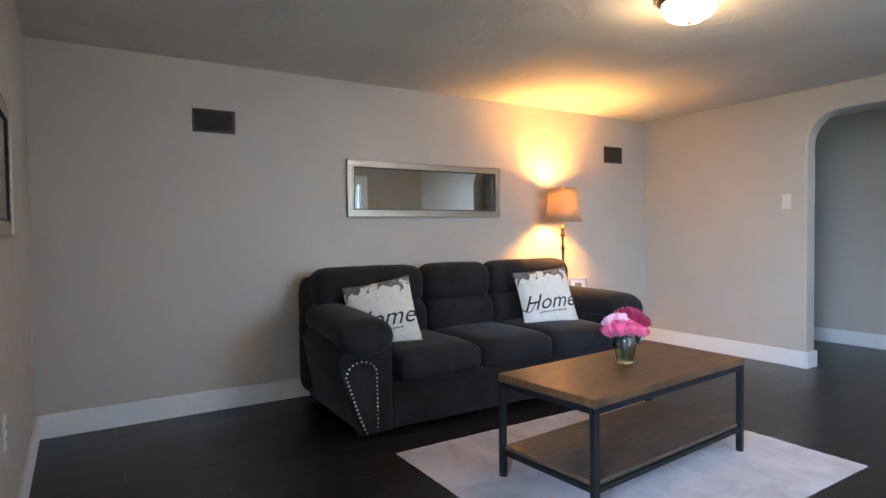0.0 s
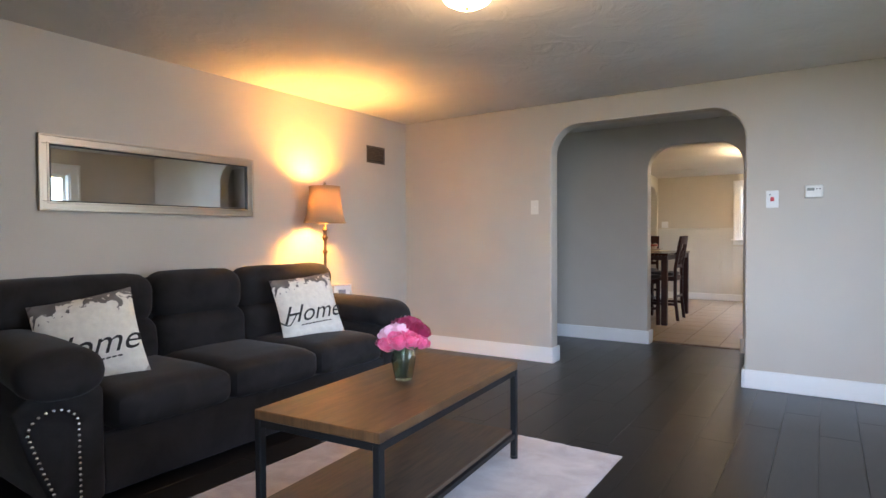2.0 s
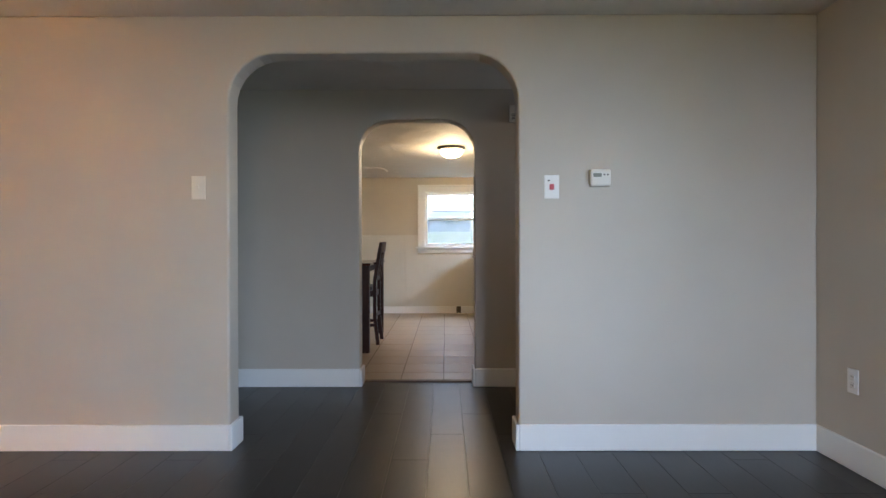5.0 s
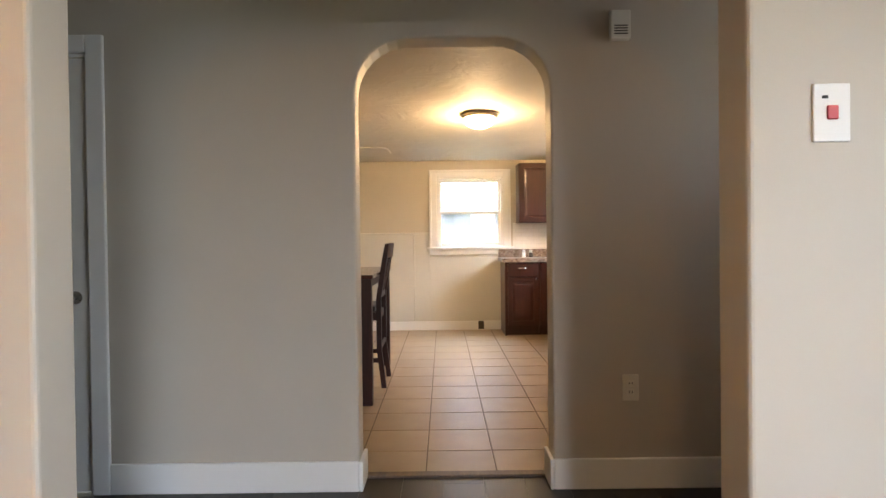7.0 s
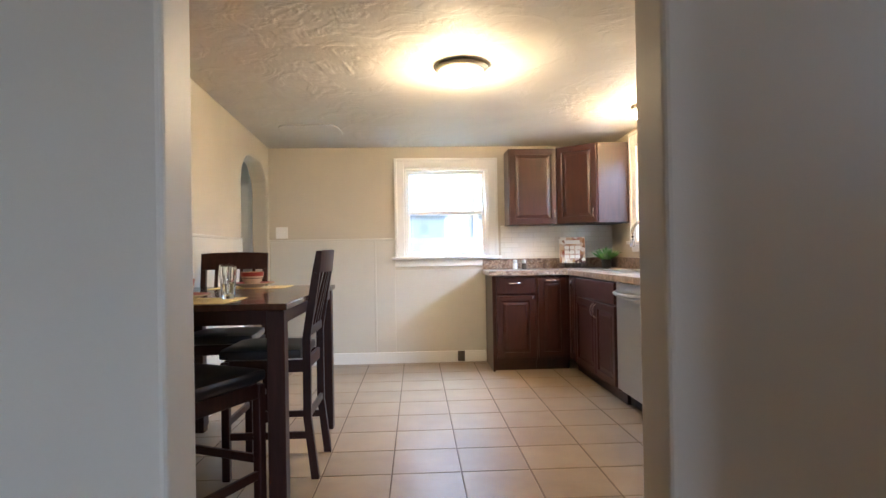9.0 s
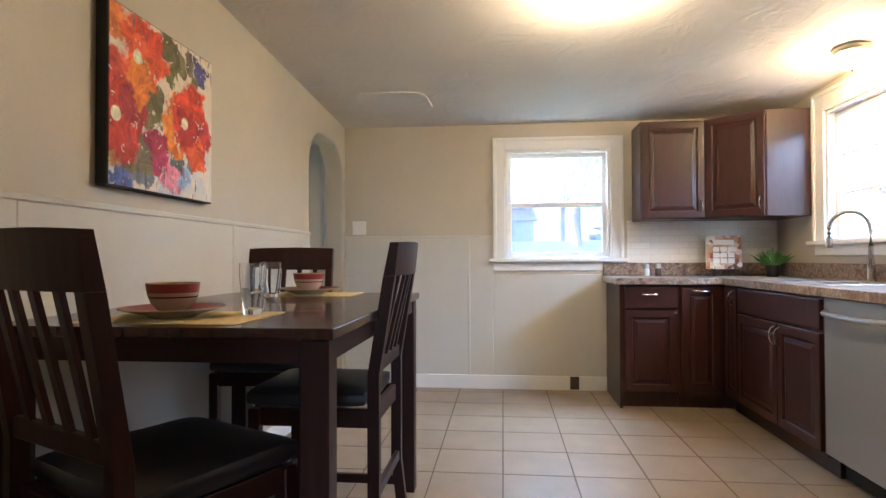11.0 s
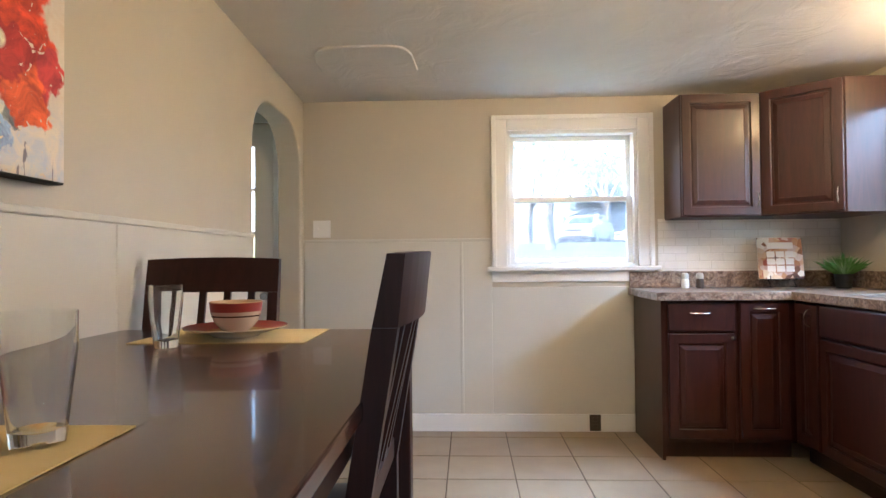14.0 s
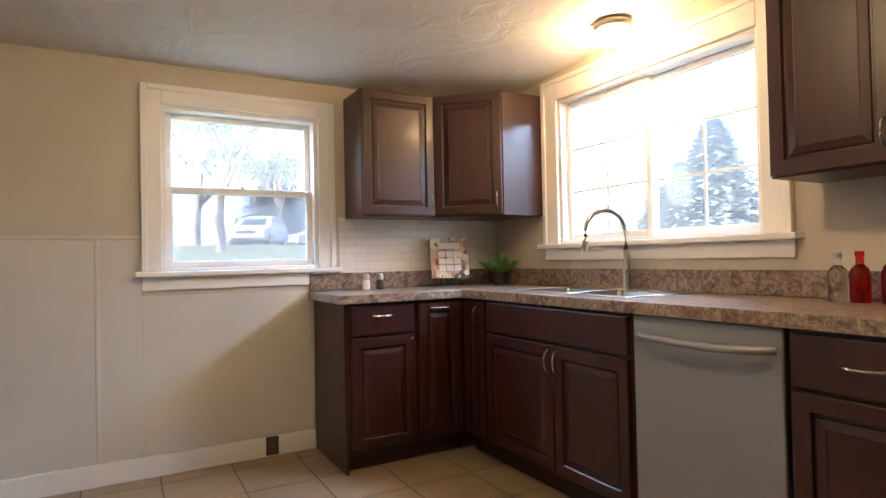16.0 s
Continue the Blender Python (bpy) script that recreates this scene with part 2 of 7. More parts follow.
def screen_mat():
    m = bpy.data.materials.new("haze_blue_insect_screen")
    m.use_nodes = True
    t = m.node_tree
    t.nodes.remove(t.nodes["Principled BSDF"])
    tr = t.nodes.new("ShaderNodeBsdfTransparent")
    df = t.nodes.new("ShaderNodeBsdfDiffuse")
    # mesh colour carries the bluish haze of the view behind it
    df.inputs[0].default_value = (0.24, 0.29, 0.36, 1)
    mx = t.nodes.new("ShaderNodeMixShader")
    mx.inputs[0].default_value = 0.46
    t.links.new(tr.outputs[0], mx.inputs[1])
    t.links.new(df.outputs[0], mx.inputs[2])
    t.links.new(mx.outputs[0], t.nodes["Material Output"].inputs[0])
    return m


SCREEN = screen_mat()


def glow_mat(name, colour, strength, body=(0.85, 0.8, 0.7)):
    m = material(name, body, 0.4)
    b = m.node_tree.nodes["Principled BSDF"]
    b.inputs["Emission Color"].default_value = (*colour, 1)
    b.inputs["Emission Strength"].default_value = strength
    return m


GLOW = glow_mat("lit_frosted_glass", (1.0, 0.78, 0.42), 2.6)


def shade_mat():
    m = material("burlap_shade_cloth", (0.40, 0.29, 0.17), 0.9)
    v = coords(m)
    w = noise_tex(m, v, 350, 3)
    base(m, ramp(m, w, [(0.3, (0.30, 0.21, 0.12)), (0.7, (0.48, 0.35, 0.21))]))
    bump(m, w, 0.3, 0.001)
    b = m.node_tree.nodes["Principled BSDF"]
    t = node(m, "ShaderNodeBsdfTranslucent")
    t.inputs[0].default_value = (0.5, 0.37, 0.23, 1)
    mx = node(m, "ShaderNodeMixShader")
    mx.inputs[0].default_value = 0.14
    link(m, b.outputs[0], mx.inputs[1])
    link(m, t.outputs[0], mx.inputs[2])
    link(m, mx.outputs[0], m.node_tree.nodes["Material Output"].inputs[0])
    return m


SHADE = shade_mat()


def granite():
    m = material("brown_granite_laminate", (0.3, 0.25, 0.22), 0.28)
    v = coords(m)
    a = noise_tex(m, v, 16, 8, 0.72, 1.4)
    b_ = noise_tex(m, v, 60, 5, 0.7, 0.5)
    c = ramp(m, a, [(0.3, (0.05, 0.032, 0.026)), (0.45, (0.20, 0.135, 0.10)), (0.56, (0.36, 0.29, 0.24)), (0.68, (0.12, 0.085, 0.07)), (0.8, (0.5, 0.44, 0.38))])
    d = ramp(m, b_, [(0.35, (0.5, 0.5, 0.5)), (0.65, (1.3, 1.28, 1.25))])
    base(m, mix(m, 1.0, c, d, "MULTIPLY"))
    bump(m, b_, 0.05, 0.001)
    return m


GRANITE = granite()

# ---- mesh helpers ----


def box(bm, x0, x1, y0, y1, z0, z1, bevel=0.0, segs=1):
    r = bmesh.ops.create_cube(bm, size=1.0, matrix=Matrix.LocRotScale(((x0 + x1) / 2, (y0 + y1) / 2, (z0 + z1) / 2), None, (abs(x1 - x0), abs(y1 - y0), abs(z1 - z0))))
    if bevel:
        es = {e for v in r["verts"] for e in v.link_edges}
        bmesh.ops.bevel(bm, geom=list(es), offset=bevel, segments=segs, profile=0.5, affect="EDGES")


def cyl(bm, r, z0, z1, x=0, y=0, r2=None, seg=20, m=None):
    mm = Matrix.Translation((x, y, (z0 + z1) / 2))
    if m is not None:
        mm = m @ mm
    bmesh.ops.create_cone(bm, cap_ends=True, segments=seg, radius1=r, radius2=r if r2 is None else r2, depth=z1 - z0, matrix=mm)


def prism(bm, pts, z0, z1, axis="z"):
    """Extrude a flat outline. axis z: pts are (x, y); y: pts are (x, z); x: pts are (y, z)."""
    def at(p, h):
        return {"z": (p[0], p[1], h), "y": (p[0], h, p[1]), "x": (h, p[0], p[1])}[axis]
    a = [bm.verts.new(at(p, z0)) for p in pts]
    b = [bm.verts.new(at(p, z1)) for p in pts]
    n = len(pts)
    fs = [bm.faces.new(a), bm.faces.new(b)]
    for i in range(n):
        fs.append(bm.faces.new((a[i], a[(i + 1) % n], b[(i + 1) % n], b[i])))
    bmesh.ops.recalc_face_normals(bm, faces=fs)


def lathe(bm, prof, seg=24, x=0, y=0, close=False):
    """Turn a profile of (radius, z) about the z axis."""
    rings = []
    for r, z in prof:
        rings.append([bm.verts.new((x + r * math.cos(2 * math.pi * i / seg), y + r * math.sin(2 * math.pi * i / seg), z)) for i in range(seg)])
    for a, b in zip(rings, rings[1:]):
        for i in range(seg):
            bm.faces.new((a[i], a[(i + 1) % seg], b[(i + 1) % seg], b[i]))
    if prof[0][0] > 1e-4:
        bm.faces.new(list(reversed(rings[0])))
    if prof[-1][0] > 1e-4 and close:
        bm.faces.new(rings[-1])


def sweep(bm, path, r, seg=10):
    path = [Vector(p) for p in path]
    rings = []
    up = Vector((0, 0, 1))
    for i, p in enumerate(path):
        d = (path[min(i + 1, len(path) - 1)] - path[max(i - 1, 0)]).normalized()
        s = d.cross(up)
        s = s.normalized() if s.length > 1e-3 else Vector((0, 1, 0))
        u = s.cross(d).normalized()
        rr = r[i] if isinstance(r, (list, tuple)) else r
        rings.append([bm.verts.new(p + (s * math.cos(2 * math.pi * k / seg) + u * math.sin(2 * math.pi * k / seg)) * rr) for k in range(seg)])
    for a, b in zip(rings, rings[1:]):
        for k in range(seg):
            bm.faces.new((a[k], a[(k + 1) % seg], b[(k + 1) % seg], b[k]))
    bm.faces.new(rings[0])
    bm.faces.new(list(reversed(rings[-1])))
    bmesh.ops.recalc_face_normals(bm, faces=bm.faces[:])


def part(name, bm, mat, parent=None, label="", smooth=False):
    me = bpy.data.meshes.new(name)
    bm.to_mesh(me)
    bm.free()
    if smooth:
        me.shade_smooth()
        me.set_sharp_from_angle(angle=radians(38))
    me.materials.append(mat)
    ob = new(name, me)
    if parent is not None:
        ob.parent = parent
    if label:
        tagged(ob, label)
    return ob


def thing(name, label, category, m=None, group="", kind=""):
    ob = new(name)
    ob.empty_display_size = 0.1
    if m is not None:
        ob.matrix_world = m
    return tagged(ob, label, category, group, kind)


def one(name, bm, mat, label="", category="", kind="", smooth=False, m=None, group=""):
    ob = part(name, bm, mat, None, "", smooth)
    if m is not None:
        ob.matrix_world = m
    return tagged(ob, label, category, group, kind)


def B():
    return bmesh.new()


# ---- plan ----
XL, XR, YS, YA, YA2, YB, YB2 = -3.745, 1.005, -0.15, 5.19, 5.33, 6.58, 6.72
XK, XW, YK = -2.66, 0.82, 11.41
ZC = 2.315


def kitchen_top(y):
    """The kitchen ceiling falls a little towards the end wall."""
    return ZC - 0.006 - 0.050 * max(0.0, y - 8.9)


def notch(a0, a1, top, rad, n=8, left_first=True):
    """The outline of an opening with rounded upper corners, from the floor at a0 to the floor at a1."""
    pts = [(a0, 0.0)]
    for i in range(n + 1):
        t = math.pi - i * math.pi / 2 / n
        pts.append((a0 + rad + rad * math.cos(t), top - rad + rad * math.sin(t)))
    for i in range(n + 1):
        t = math.pi / 2 - i * math.pi / 2 / n
        pts.append((a1 - rad + rad * math.cos(t), top - rad + rad * math.sin(t)))
    pts.append((a1, 0.0))
    return pts


def wall_outline(a0, a1, notches):
    pts = [(a0, 0.0)]
    for nt in notches:
        pts += nt
    return pts + [(a1, 0.0), (a1, ZC), (a0, ZC)]


def soften(ob, width=0.012):
    bv = ob.modifiers.new("bevel", "BEVEL")
    bv.width, bv.segments, bv.limit_method, bv.angle_limit = width, 3, "ANGLE", radians(60)


# ---- walls ----
bm = B()
prism(bm, wall_outline(-4.10, XR, [notch(-2.120, -0.580, 2.113, 0.25)]), YA, YA2, "y")
w = one("wall_arch", bm, WALL, kind="structure")
soften(w)
bm = B()
prism(bm, wall_outline(-4.10, XR, [[(-3.61, 0), (-3.61, 2.01), (-2.845, 2.01), (-2.845, 0)], notch(-1.632, -0.742, 2.062, 0.24)]), YB, YB2, "y")
w = one("wall_hall", bm, WALL, kind="structure")
soften(w)
bm = B()
box(bm, XL - 0.15, XL, YS - 0.15, YA, 0, ZC)
one("wall_west", bm, WALL, kind="structure")
bm = B()
box(bm, -4.25, -4.10, YA, YB2, 0, ZC)
one("wall_hall_west", bm, WALL, kind="structure")


def wall_with_hole(name, mat, x0, x1, a0, a1, holes, axis="x"):
    """A wall across x (or y) from a0 to a1, with holes (h0, h1, z0, z1)."""
    us = sorted({a0, a1, *(h[0] for h in holes), *(h[1] for h in holes)})
    zs = sorted({0.0, ZC, *(h[2] for h in holes), *(h[3] for h in holes)})

    def solid(i, j):
        if not (0 <= i < len(us) - 1 and 0 <= j < len(zs) - 1):
            return False
        u, z = (us[i] + us[i + 1]) / 2, (zs[j] + zs[j + 1]) / 2
        return not any(h[0] < u < h[1] and h[2] < z < h[3] for h in holes)
    bm = B()
    grid = {}

    def vert(i, j, side):
        if (i, j, side) not in grid:
            d = x1 if side else x0
            grid[i, j, side] = bm.verts.new((d, us[i], zs[j]) if axis == "x" else (us[i], d, zs[j]))
        return grid[i, j, side]
    for i in range(len(us) - 1):
        for j in range(len(zs) - 1):
            if not solid(i, j):
                continue
            for side in (0, 1):
                bm.faces.new([vert(p, q, side) for p, q in ((i, j), (i + 1, j), (i + 1, j + 1), (i, j + 1))])
            for near, p, q in (((i - 1, j), (i, j), (i, j + 1)), ((i + 1, j), (i + 1, j), (i + 1, j + 1)), ((i, j - 1), (i, j), (i + 1, j)), ((i, j + 1), (i, j + 1), (i + 1, j + 1))):
                if not solid(*near):
                    bm.faces.new([vert(*p, 0), vert(*q, 0), vert(*q, 1), vert(*p, 1)])
    bmesh.ops.recalc_face_normals(bm, faces=bm.faces[:])
    return one(name, bm, mat, kind="structure")


W1 = (2.15, 4.03, 0.695, 2.00)
W2 = (-1.31, -0.461, 1.072, 1.965)
W3 = (9.44, 10.70, 1.185, 2.05)
W4 = (-0.36, 0.60, 0.0, 2.04)
wall_with_hole("wall_south", WALL, YS - 0.15, YS, XL, XR + 0.15, [W4], "y")
W5 = (5.75, 6.25, 1.60, 2.02)
wall_with_hole("wall_east", WALL, XR, XR + 0.15, YS, YB2, [W1, W5])
wall_with_hole("wall_kitchen_east", KWALL, XW, XW + 0.15, YB2, YK, [W3])
wall_with_hole("wall_kitchen_north", KWALL, YK, YK + 0.15, -4.05, XW + 0.15, [(-3.68, -2.86, 0.0, 2.05), W2], "y")
bm = B()
prism(bm, [(YB2, 0.0)] + notch(10.49, 11.33, 2.00, 0.28) + [(YK, 0.0), (YK, ZC), (YB2, ZC)], XK - 0.15, XK, "x")
w = one("wall_kitchen_west", bm, KWALL, kind="structure")
soften(w)
bm = B()
box(bm, -4.05, -3.90, 10.05, YK, 0, ZC)
box(bm, -3.90, XK - 0.15, 10.05, 10.20, 0, ZC)
one("wall_entry", bm, KWALL, kind="structure")
bm = B()
box(bm, XL - 0.15, XR + 0.15, YS - 0.15, 5.26, ZC, ZC + 0.14)
one("ceiling", bm, CEIL, kind="structure")
bm = B()
box(bm, -4.25, XR + 0.15, 5.26, 6.65, ZC - 0.02, ZC + 0.14)
one("ceiling_hall", bm, CEIL, kind="structure")
bm = B()
prism(bm, [(6.65, ZC - 0.006), (8.9, ZC - 0.006), (YK + 0.15, kitchen_top(YK + 0.15)), (YK + 0.15, ZC + 0.14), (6.65, ZC + 0.14)], -4.05, XR + 0.15, "x")
one("ceiling_kitchen", bm, CEIL, kind="structure")
bm = B()
box(bm, -4.40, XR + 0.45, YS - 0.4, YK + 0.45, ZC + 0.14, ZC + 0.24)
one("roof", bm, BLACK, kind="structure")
# subfloors; the planks and tiles lie on them
bm = B()
box(bm, -4.25, XR + 0.15, YS - 0.15, 6.74, -0.30, -0.012)
floor = one("floor", bm, FLOORWOOD, kind="structure")
bm = B()
box(bm, -4.05, XR + 0.15, 6.74, YK + 0.15, -0.30, -0.004)
floor_kitchen = one("floor_kitchen", bm, GROUT, kind="structure")
# foundation skirt under the walls
bm = B()
box(bm, -4.25, XR + 0.15, YS - 0.15, YK + 0.15, -0.9, -0.30)
one("foundation", bm, GROUT, kind="structure")
# patched round hatch in the kitchen ceiling plaster
bm = B()
def squared(v, e=0.45):
    return math.copysign(abs(v) ** e, v)


pts = [(0.27 * squared(math.cos(a)) * (1 + 0.05 * math.sin(3 * a)), 0.21 * squared(math.sin(a))) for a in [i * math.pi / 16 + 0.05 for i in range(32)]]
prism(bm, pts, -0.012, 0.004)
w = one("ceiling_patch", bm, CEIL, kind="structure", m=pose(-2.12, 10.74, kitchen_top(10.74), -2.86))
soften(w, 0.004)

# ---- baseboards, rails, battens ----


def skirt(name, runs, h=0.14, t=0.018, mat=WHITE):
    """runs: (x0, x1, y0, y1) footprints; a cap bead on top."""
    bm = B()
    for x0, x1, y0, y1 in runs:
        box(bm, x0, x1, y0, y1, 0.0, h, 0.006, 2)
    return one(name, bm, mat, kind="structure")


t = 0.018
skirt("baseboard", [(XL, XL + t, YS, YA - t), (XL + t, XR - t, YS, YS + t), (XR - t, XR, YS, YA - t),
                    (XL, -2.120, YA - t, YA), (-0.580, XR, YA - t, YA),
                    (-2.120, -2.120 + t, YA - t, YA2 + t), (-0.580 - t, -0.580, YA - t, YA2 + t)])
skirt("baseboard", [(-4.10, -2.120, YA2, YA2 + t), (-0.580, XR, YA2, YA2 + t),
                    (-4.10, -3.69, YB - t, YB), (-2.765, -1.632, YB - t, YB), (-0.742, XR, YB - t, YB),
                    (-1.632, -1.632 + t, YB - t, YB2 + t), (-0.742 - t, -0.742, YB - t, YB2 + t)])
skirt("baseboard", [(XK, XK + t, YB2, 10.49), (XK, -0.50, YK - t, YK), (XK + t, -1.632, YB2, YB2 + t), (-0.742, 0.2, YB2, YB2 + t)], 0.115)


def painted_strip(name, boxes, mat, bev=0.003):
    bm = B()
    for b_ in boxes:
        box(bm, *b_, bev, 1)
    return one(name, bm, mat, kind="structure")


# wainscot panels below the rail, a little proud of the wall
for b_ in ((XK, XK + 0.006, YB2, 8.070, 0.115, 1.240), (XK, XK + 0.006, 8.090, 9.342, 0.115, 1.240), (XK, XK + 0.006, 9.358, 10.49, 0.115, 1.240),
           (XK + 0.006, -1.618, YK - 0.006, YK, 0.115, 1.240), (-1.602, -1.410, YK - 0.006, YK, 0.115, 1.240), (-1.410, -0.50, YK - 0.006, YK, 0.115, 0.94)):
    painted_strip("wainscot", [b_], WAIN, 0.002)
painted_strip("trim", [(XK, XK + 0.013, YB2, 10.49, 1.240, 1.262), (XK, -1.410, YK - 0.013, YK, 1.240, 1.262)], WAIN, 0.004)
painted_strip("trim", [(XK, XK + 0.009, 8.067, 8.093, 0.115, 1.240), (XK, XK + 0.009, 9.339, 9.361, 0.115, 1.240), (-1.62, -1.60, YK - 0.009, YK, 0.115, 1.240)], WAIN, 0.003)
bm = B()
box(bm, -1.65, -0.685, 6.715, 6.770, -0.003, 0.012, 0.004, 2)
one("threshold", bm, RUSTIC_SHELF, kind="structure")

# ---- windows: local x across, y outwards from the wall face, z up ----


def window(name, label, m, a0, a1, z0, z1, cas=0.115, slider=False, twin=False, depth=0.15, screen=False):
    w = thing(name, label, "window", m, kind="structure")
    bm = B()
    o0, o1, top = a0 - cas, a1 + cas, z1 + cas
    for x0, x1, zz0, zz1 in ((o0, a0, z0, top), (a1, o1, z0, top), (a0, a1, z1, top)):
        box(bm, x0, x1, -0.020, 0, zz0, zz1, 0.004, 1)
    for x0, x1, zz0, zz1 in ((o0, o0 + 0.03, z0, top), (o1 - 0.03, o1, z0, top), (o0 + 0.03, o1 - 0.03, top - 0.03, top)):
        box(bm, x0, x1, -0.034, -0.0195, zz0, zz1, 0.005, 2)
    part("window_casing", bm, WHITE, w)
    bm = B()
    box(bm, o0 - 0.03, o1 + 0.03, -0.06, depth * 0.5, z0 - 0.028, z0, 0.006, 2)
    part("window_sill", bm, WHITE, w)
    bm = B()
    box(bm, o0, o1, -0.018, 0, z0 - 0.10, z0 - 0.028, 0.005, 2)
    part("apron", bm, WHITE, w)
    bm = B()
    for x0, x1, zz0, zz1 in ((a0, a0 + 0.022, z0, z1), (a1 - 0.022, a1, z0, z1), (a0 + 0.022, a1 - 0.022, z1 - 0.022, z1), (a0 + 0.022, a1 - 0.022, z0, z0 + 0.018)):
        box(bm, x0, x1, 0.0, depth, zz0, zz1, 0.002, 1)
    part("window_frame", bm, WHITE, w)

    def sash(x0, x1, zz0, zz1, y, grid=(0, 0)):
        bm = B()
        s = 0.034
        for p in ((x0, x0 + s, zz0, zz1), (x1 - s, x1, zz0, zz1), (x0 + s, x1 - s, zz1 - s, zz1), (x0 + s, x1 - s, zz0, zz0 + s)):
            box(bm, p[0], p[1], y, y + 0.03, p[2], p[3], 0.004, 1)
        nx, nz = grid
        for i in range(1, nx):
            xx = x0 + s + (x1 - x0 - 2 * s) * i / nx
            box(bm, xx - 0.006, xx + 0.006, y + 0.010, y + 0.020, zz0 + s, zz1 - s)
        for i in range(1, nz):
            z_ = zz0 + s + (zz1 - zz0 - 2 * s) * i / nz
            box(bm, x0 + s, x1 - s, y + 0.009, y + 0.021, z_ - 0.006, z_ + 0.006)
        sh = part("sash", bm, WHITE, w)
        bm = B()
        box(bm, x0 + s, x1 - s, y + 0.022, y + 0.026, zz0 + s, zz1 - s)
        p = part("pane", bm, PANE, sh)
        p.visible_shadow = False
        return sh
    i0, i1, j0, j1 = a0 + 0.022, a1 - 0.022, z0 + 0.018, z1 - 0.022
    if slider:
        mid = (i0 + i1) / 2
        sash(i0, mid + 0.02, j0, j1, 0.045, (2, 3))
        sash(mid - 0.02, i1, j0, j1, 0.080, (2, 3))
    else:
        spans = [(i0, i1)]
        if twin:
            mid = (i0 + i1) / 2
            bm = B()
            box(bm, mid - 0.05, mid + 0.05, -0.018, depth, j0, j1, 0.004, 1)
            part("mullion", bm, WHITE, w)
            spans = [(i0, mid - 0.05), (mid + 0.05, i1)]
        zm = (j0 + j1) / 2
        for s0, s1 in spans:
            sash(s0, s1, j0, zm + 0.017, 0.045)
            sash(s0, s1, zm - 0.017, j1, 0.080)
            bm = B()
            cyl(bm, 0.012, zm + 0.017, zm + 0.030, (s0 + s1) / 2, 0.06)
            box(bm, (s0 + s1) / 2 - 0.03, (s0 + s1) / 2 + 0.004, 0.052, 0.068, zm + 0.026, zm + 0.034, 0.002)
            part("latch", bm, WHITE, w)
            if screen:
                bm = B()
                box(bm, s0 + 0.004, s1 - 0.004, 0.112, 0.1128, j0, zm + 0.01)
                p = part("insect_screen", bm, SCREEN, w, "fine insect screen, its mesh tinted with bluish haze")
                p.visible_shadow = False
                bm = B()
                for x0, x1, zz0, zz1 in ((s0, s1, zm, zm + 0.016), (s0, s0 + 0.012, j0, zm), (s1 - 0.012, s1, j0, zm), (s0 + 0.012, s1 - 0.012, j0, j0 + 0.012)):
                    box(bm, x0, x1, 0.108, 0.117, zz0, zz1, 0.001)
                part("screen_frame", bm, DARKPLASTIC, w, "dark narrow screen frame")
    return w


window("window_1", "white double-hung twin window with wide casing in the living room wall", Matrix.Translation((XR, 0, 0)) @ pose(0, 0, 0, 0, 0, -90), -W1[1], -W1[0], W1[2], W1[3], 0.12, twin=True)
window("window_2", "white double-hung window with stepped casing in the kitchen end wall", Matrix.Translation((0, YK, 0)), W2[0], W2[1], W2[2], W2[3], 0.10, screen=True)
window("window_3", "white sliding window with grilles above the kitchen sink", Matrix.Translation((XW, 0, 0)) @ pose(0, 0, 0, 0, 0, -90), -W3[1], -W3[0], W3[2], W3[3], 0.13, slider=True)

bm = B()
for a0, a1, z0, z1 in ((W4[0] - 0.09, W4[0], 0.0, W4[3]), (W4[1], W4[1] + 0.09, 0.0, W4[3]), (W4[0] - 0.09, W4[1] + 0.09, W4[3], W4[3] + 0.09)):
    box(bm, a0, a1, YS, YS + 0.018, z0, z1, 0.004)
one("door_casing", bm, WHITE, kind="structure")
bm = B()
box(bm, W4[0], W4[1], YS - 0.16, YS, -0.012, 0.012, 0.004)
one("threshold", bm, STEEL, kind="structure")

# ---- doors ----


def knob_set(parent, x, y, z, mat=CHROME, out=-1):
    bm = B()
    mm = Matrix.Translation((x, y, z)) @ pose(0, 0, 0, 90 if out < 0 else -90)
    for p in ([(0.030, 0), (0.030, 0.006), (0.012, 0.010), (0.011, 0.035), (0.024, 0.042), (0.029, 0.055), (0.024, 0.068), (0.0, 0.072)],):
        lathe(bm, p, 20)
    bmesh.ops.transform(bm, matrix=mm, verts=bm.verts[:])
    return part("door_handle", bm, mat, parent, "satin nickel knob", True)


def casing(name, x0, x1, top, y, w=0.105, parent=None):
    bm = B()
    for a, b, z0, z1 in ((x0 - w, x0, 0, top + w), (x1, x1 + w, 0, top + w), (x0, x1, top, top + w)):
        box(bm, a, b, y - 0.020, y, z0, z1, 0.005, 2)
    return part(name, bm, WHITE, parent)


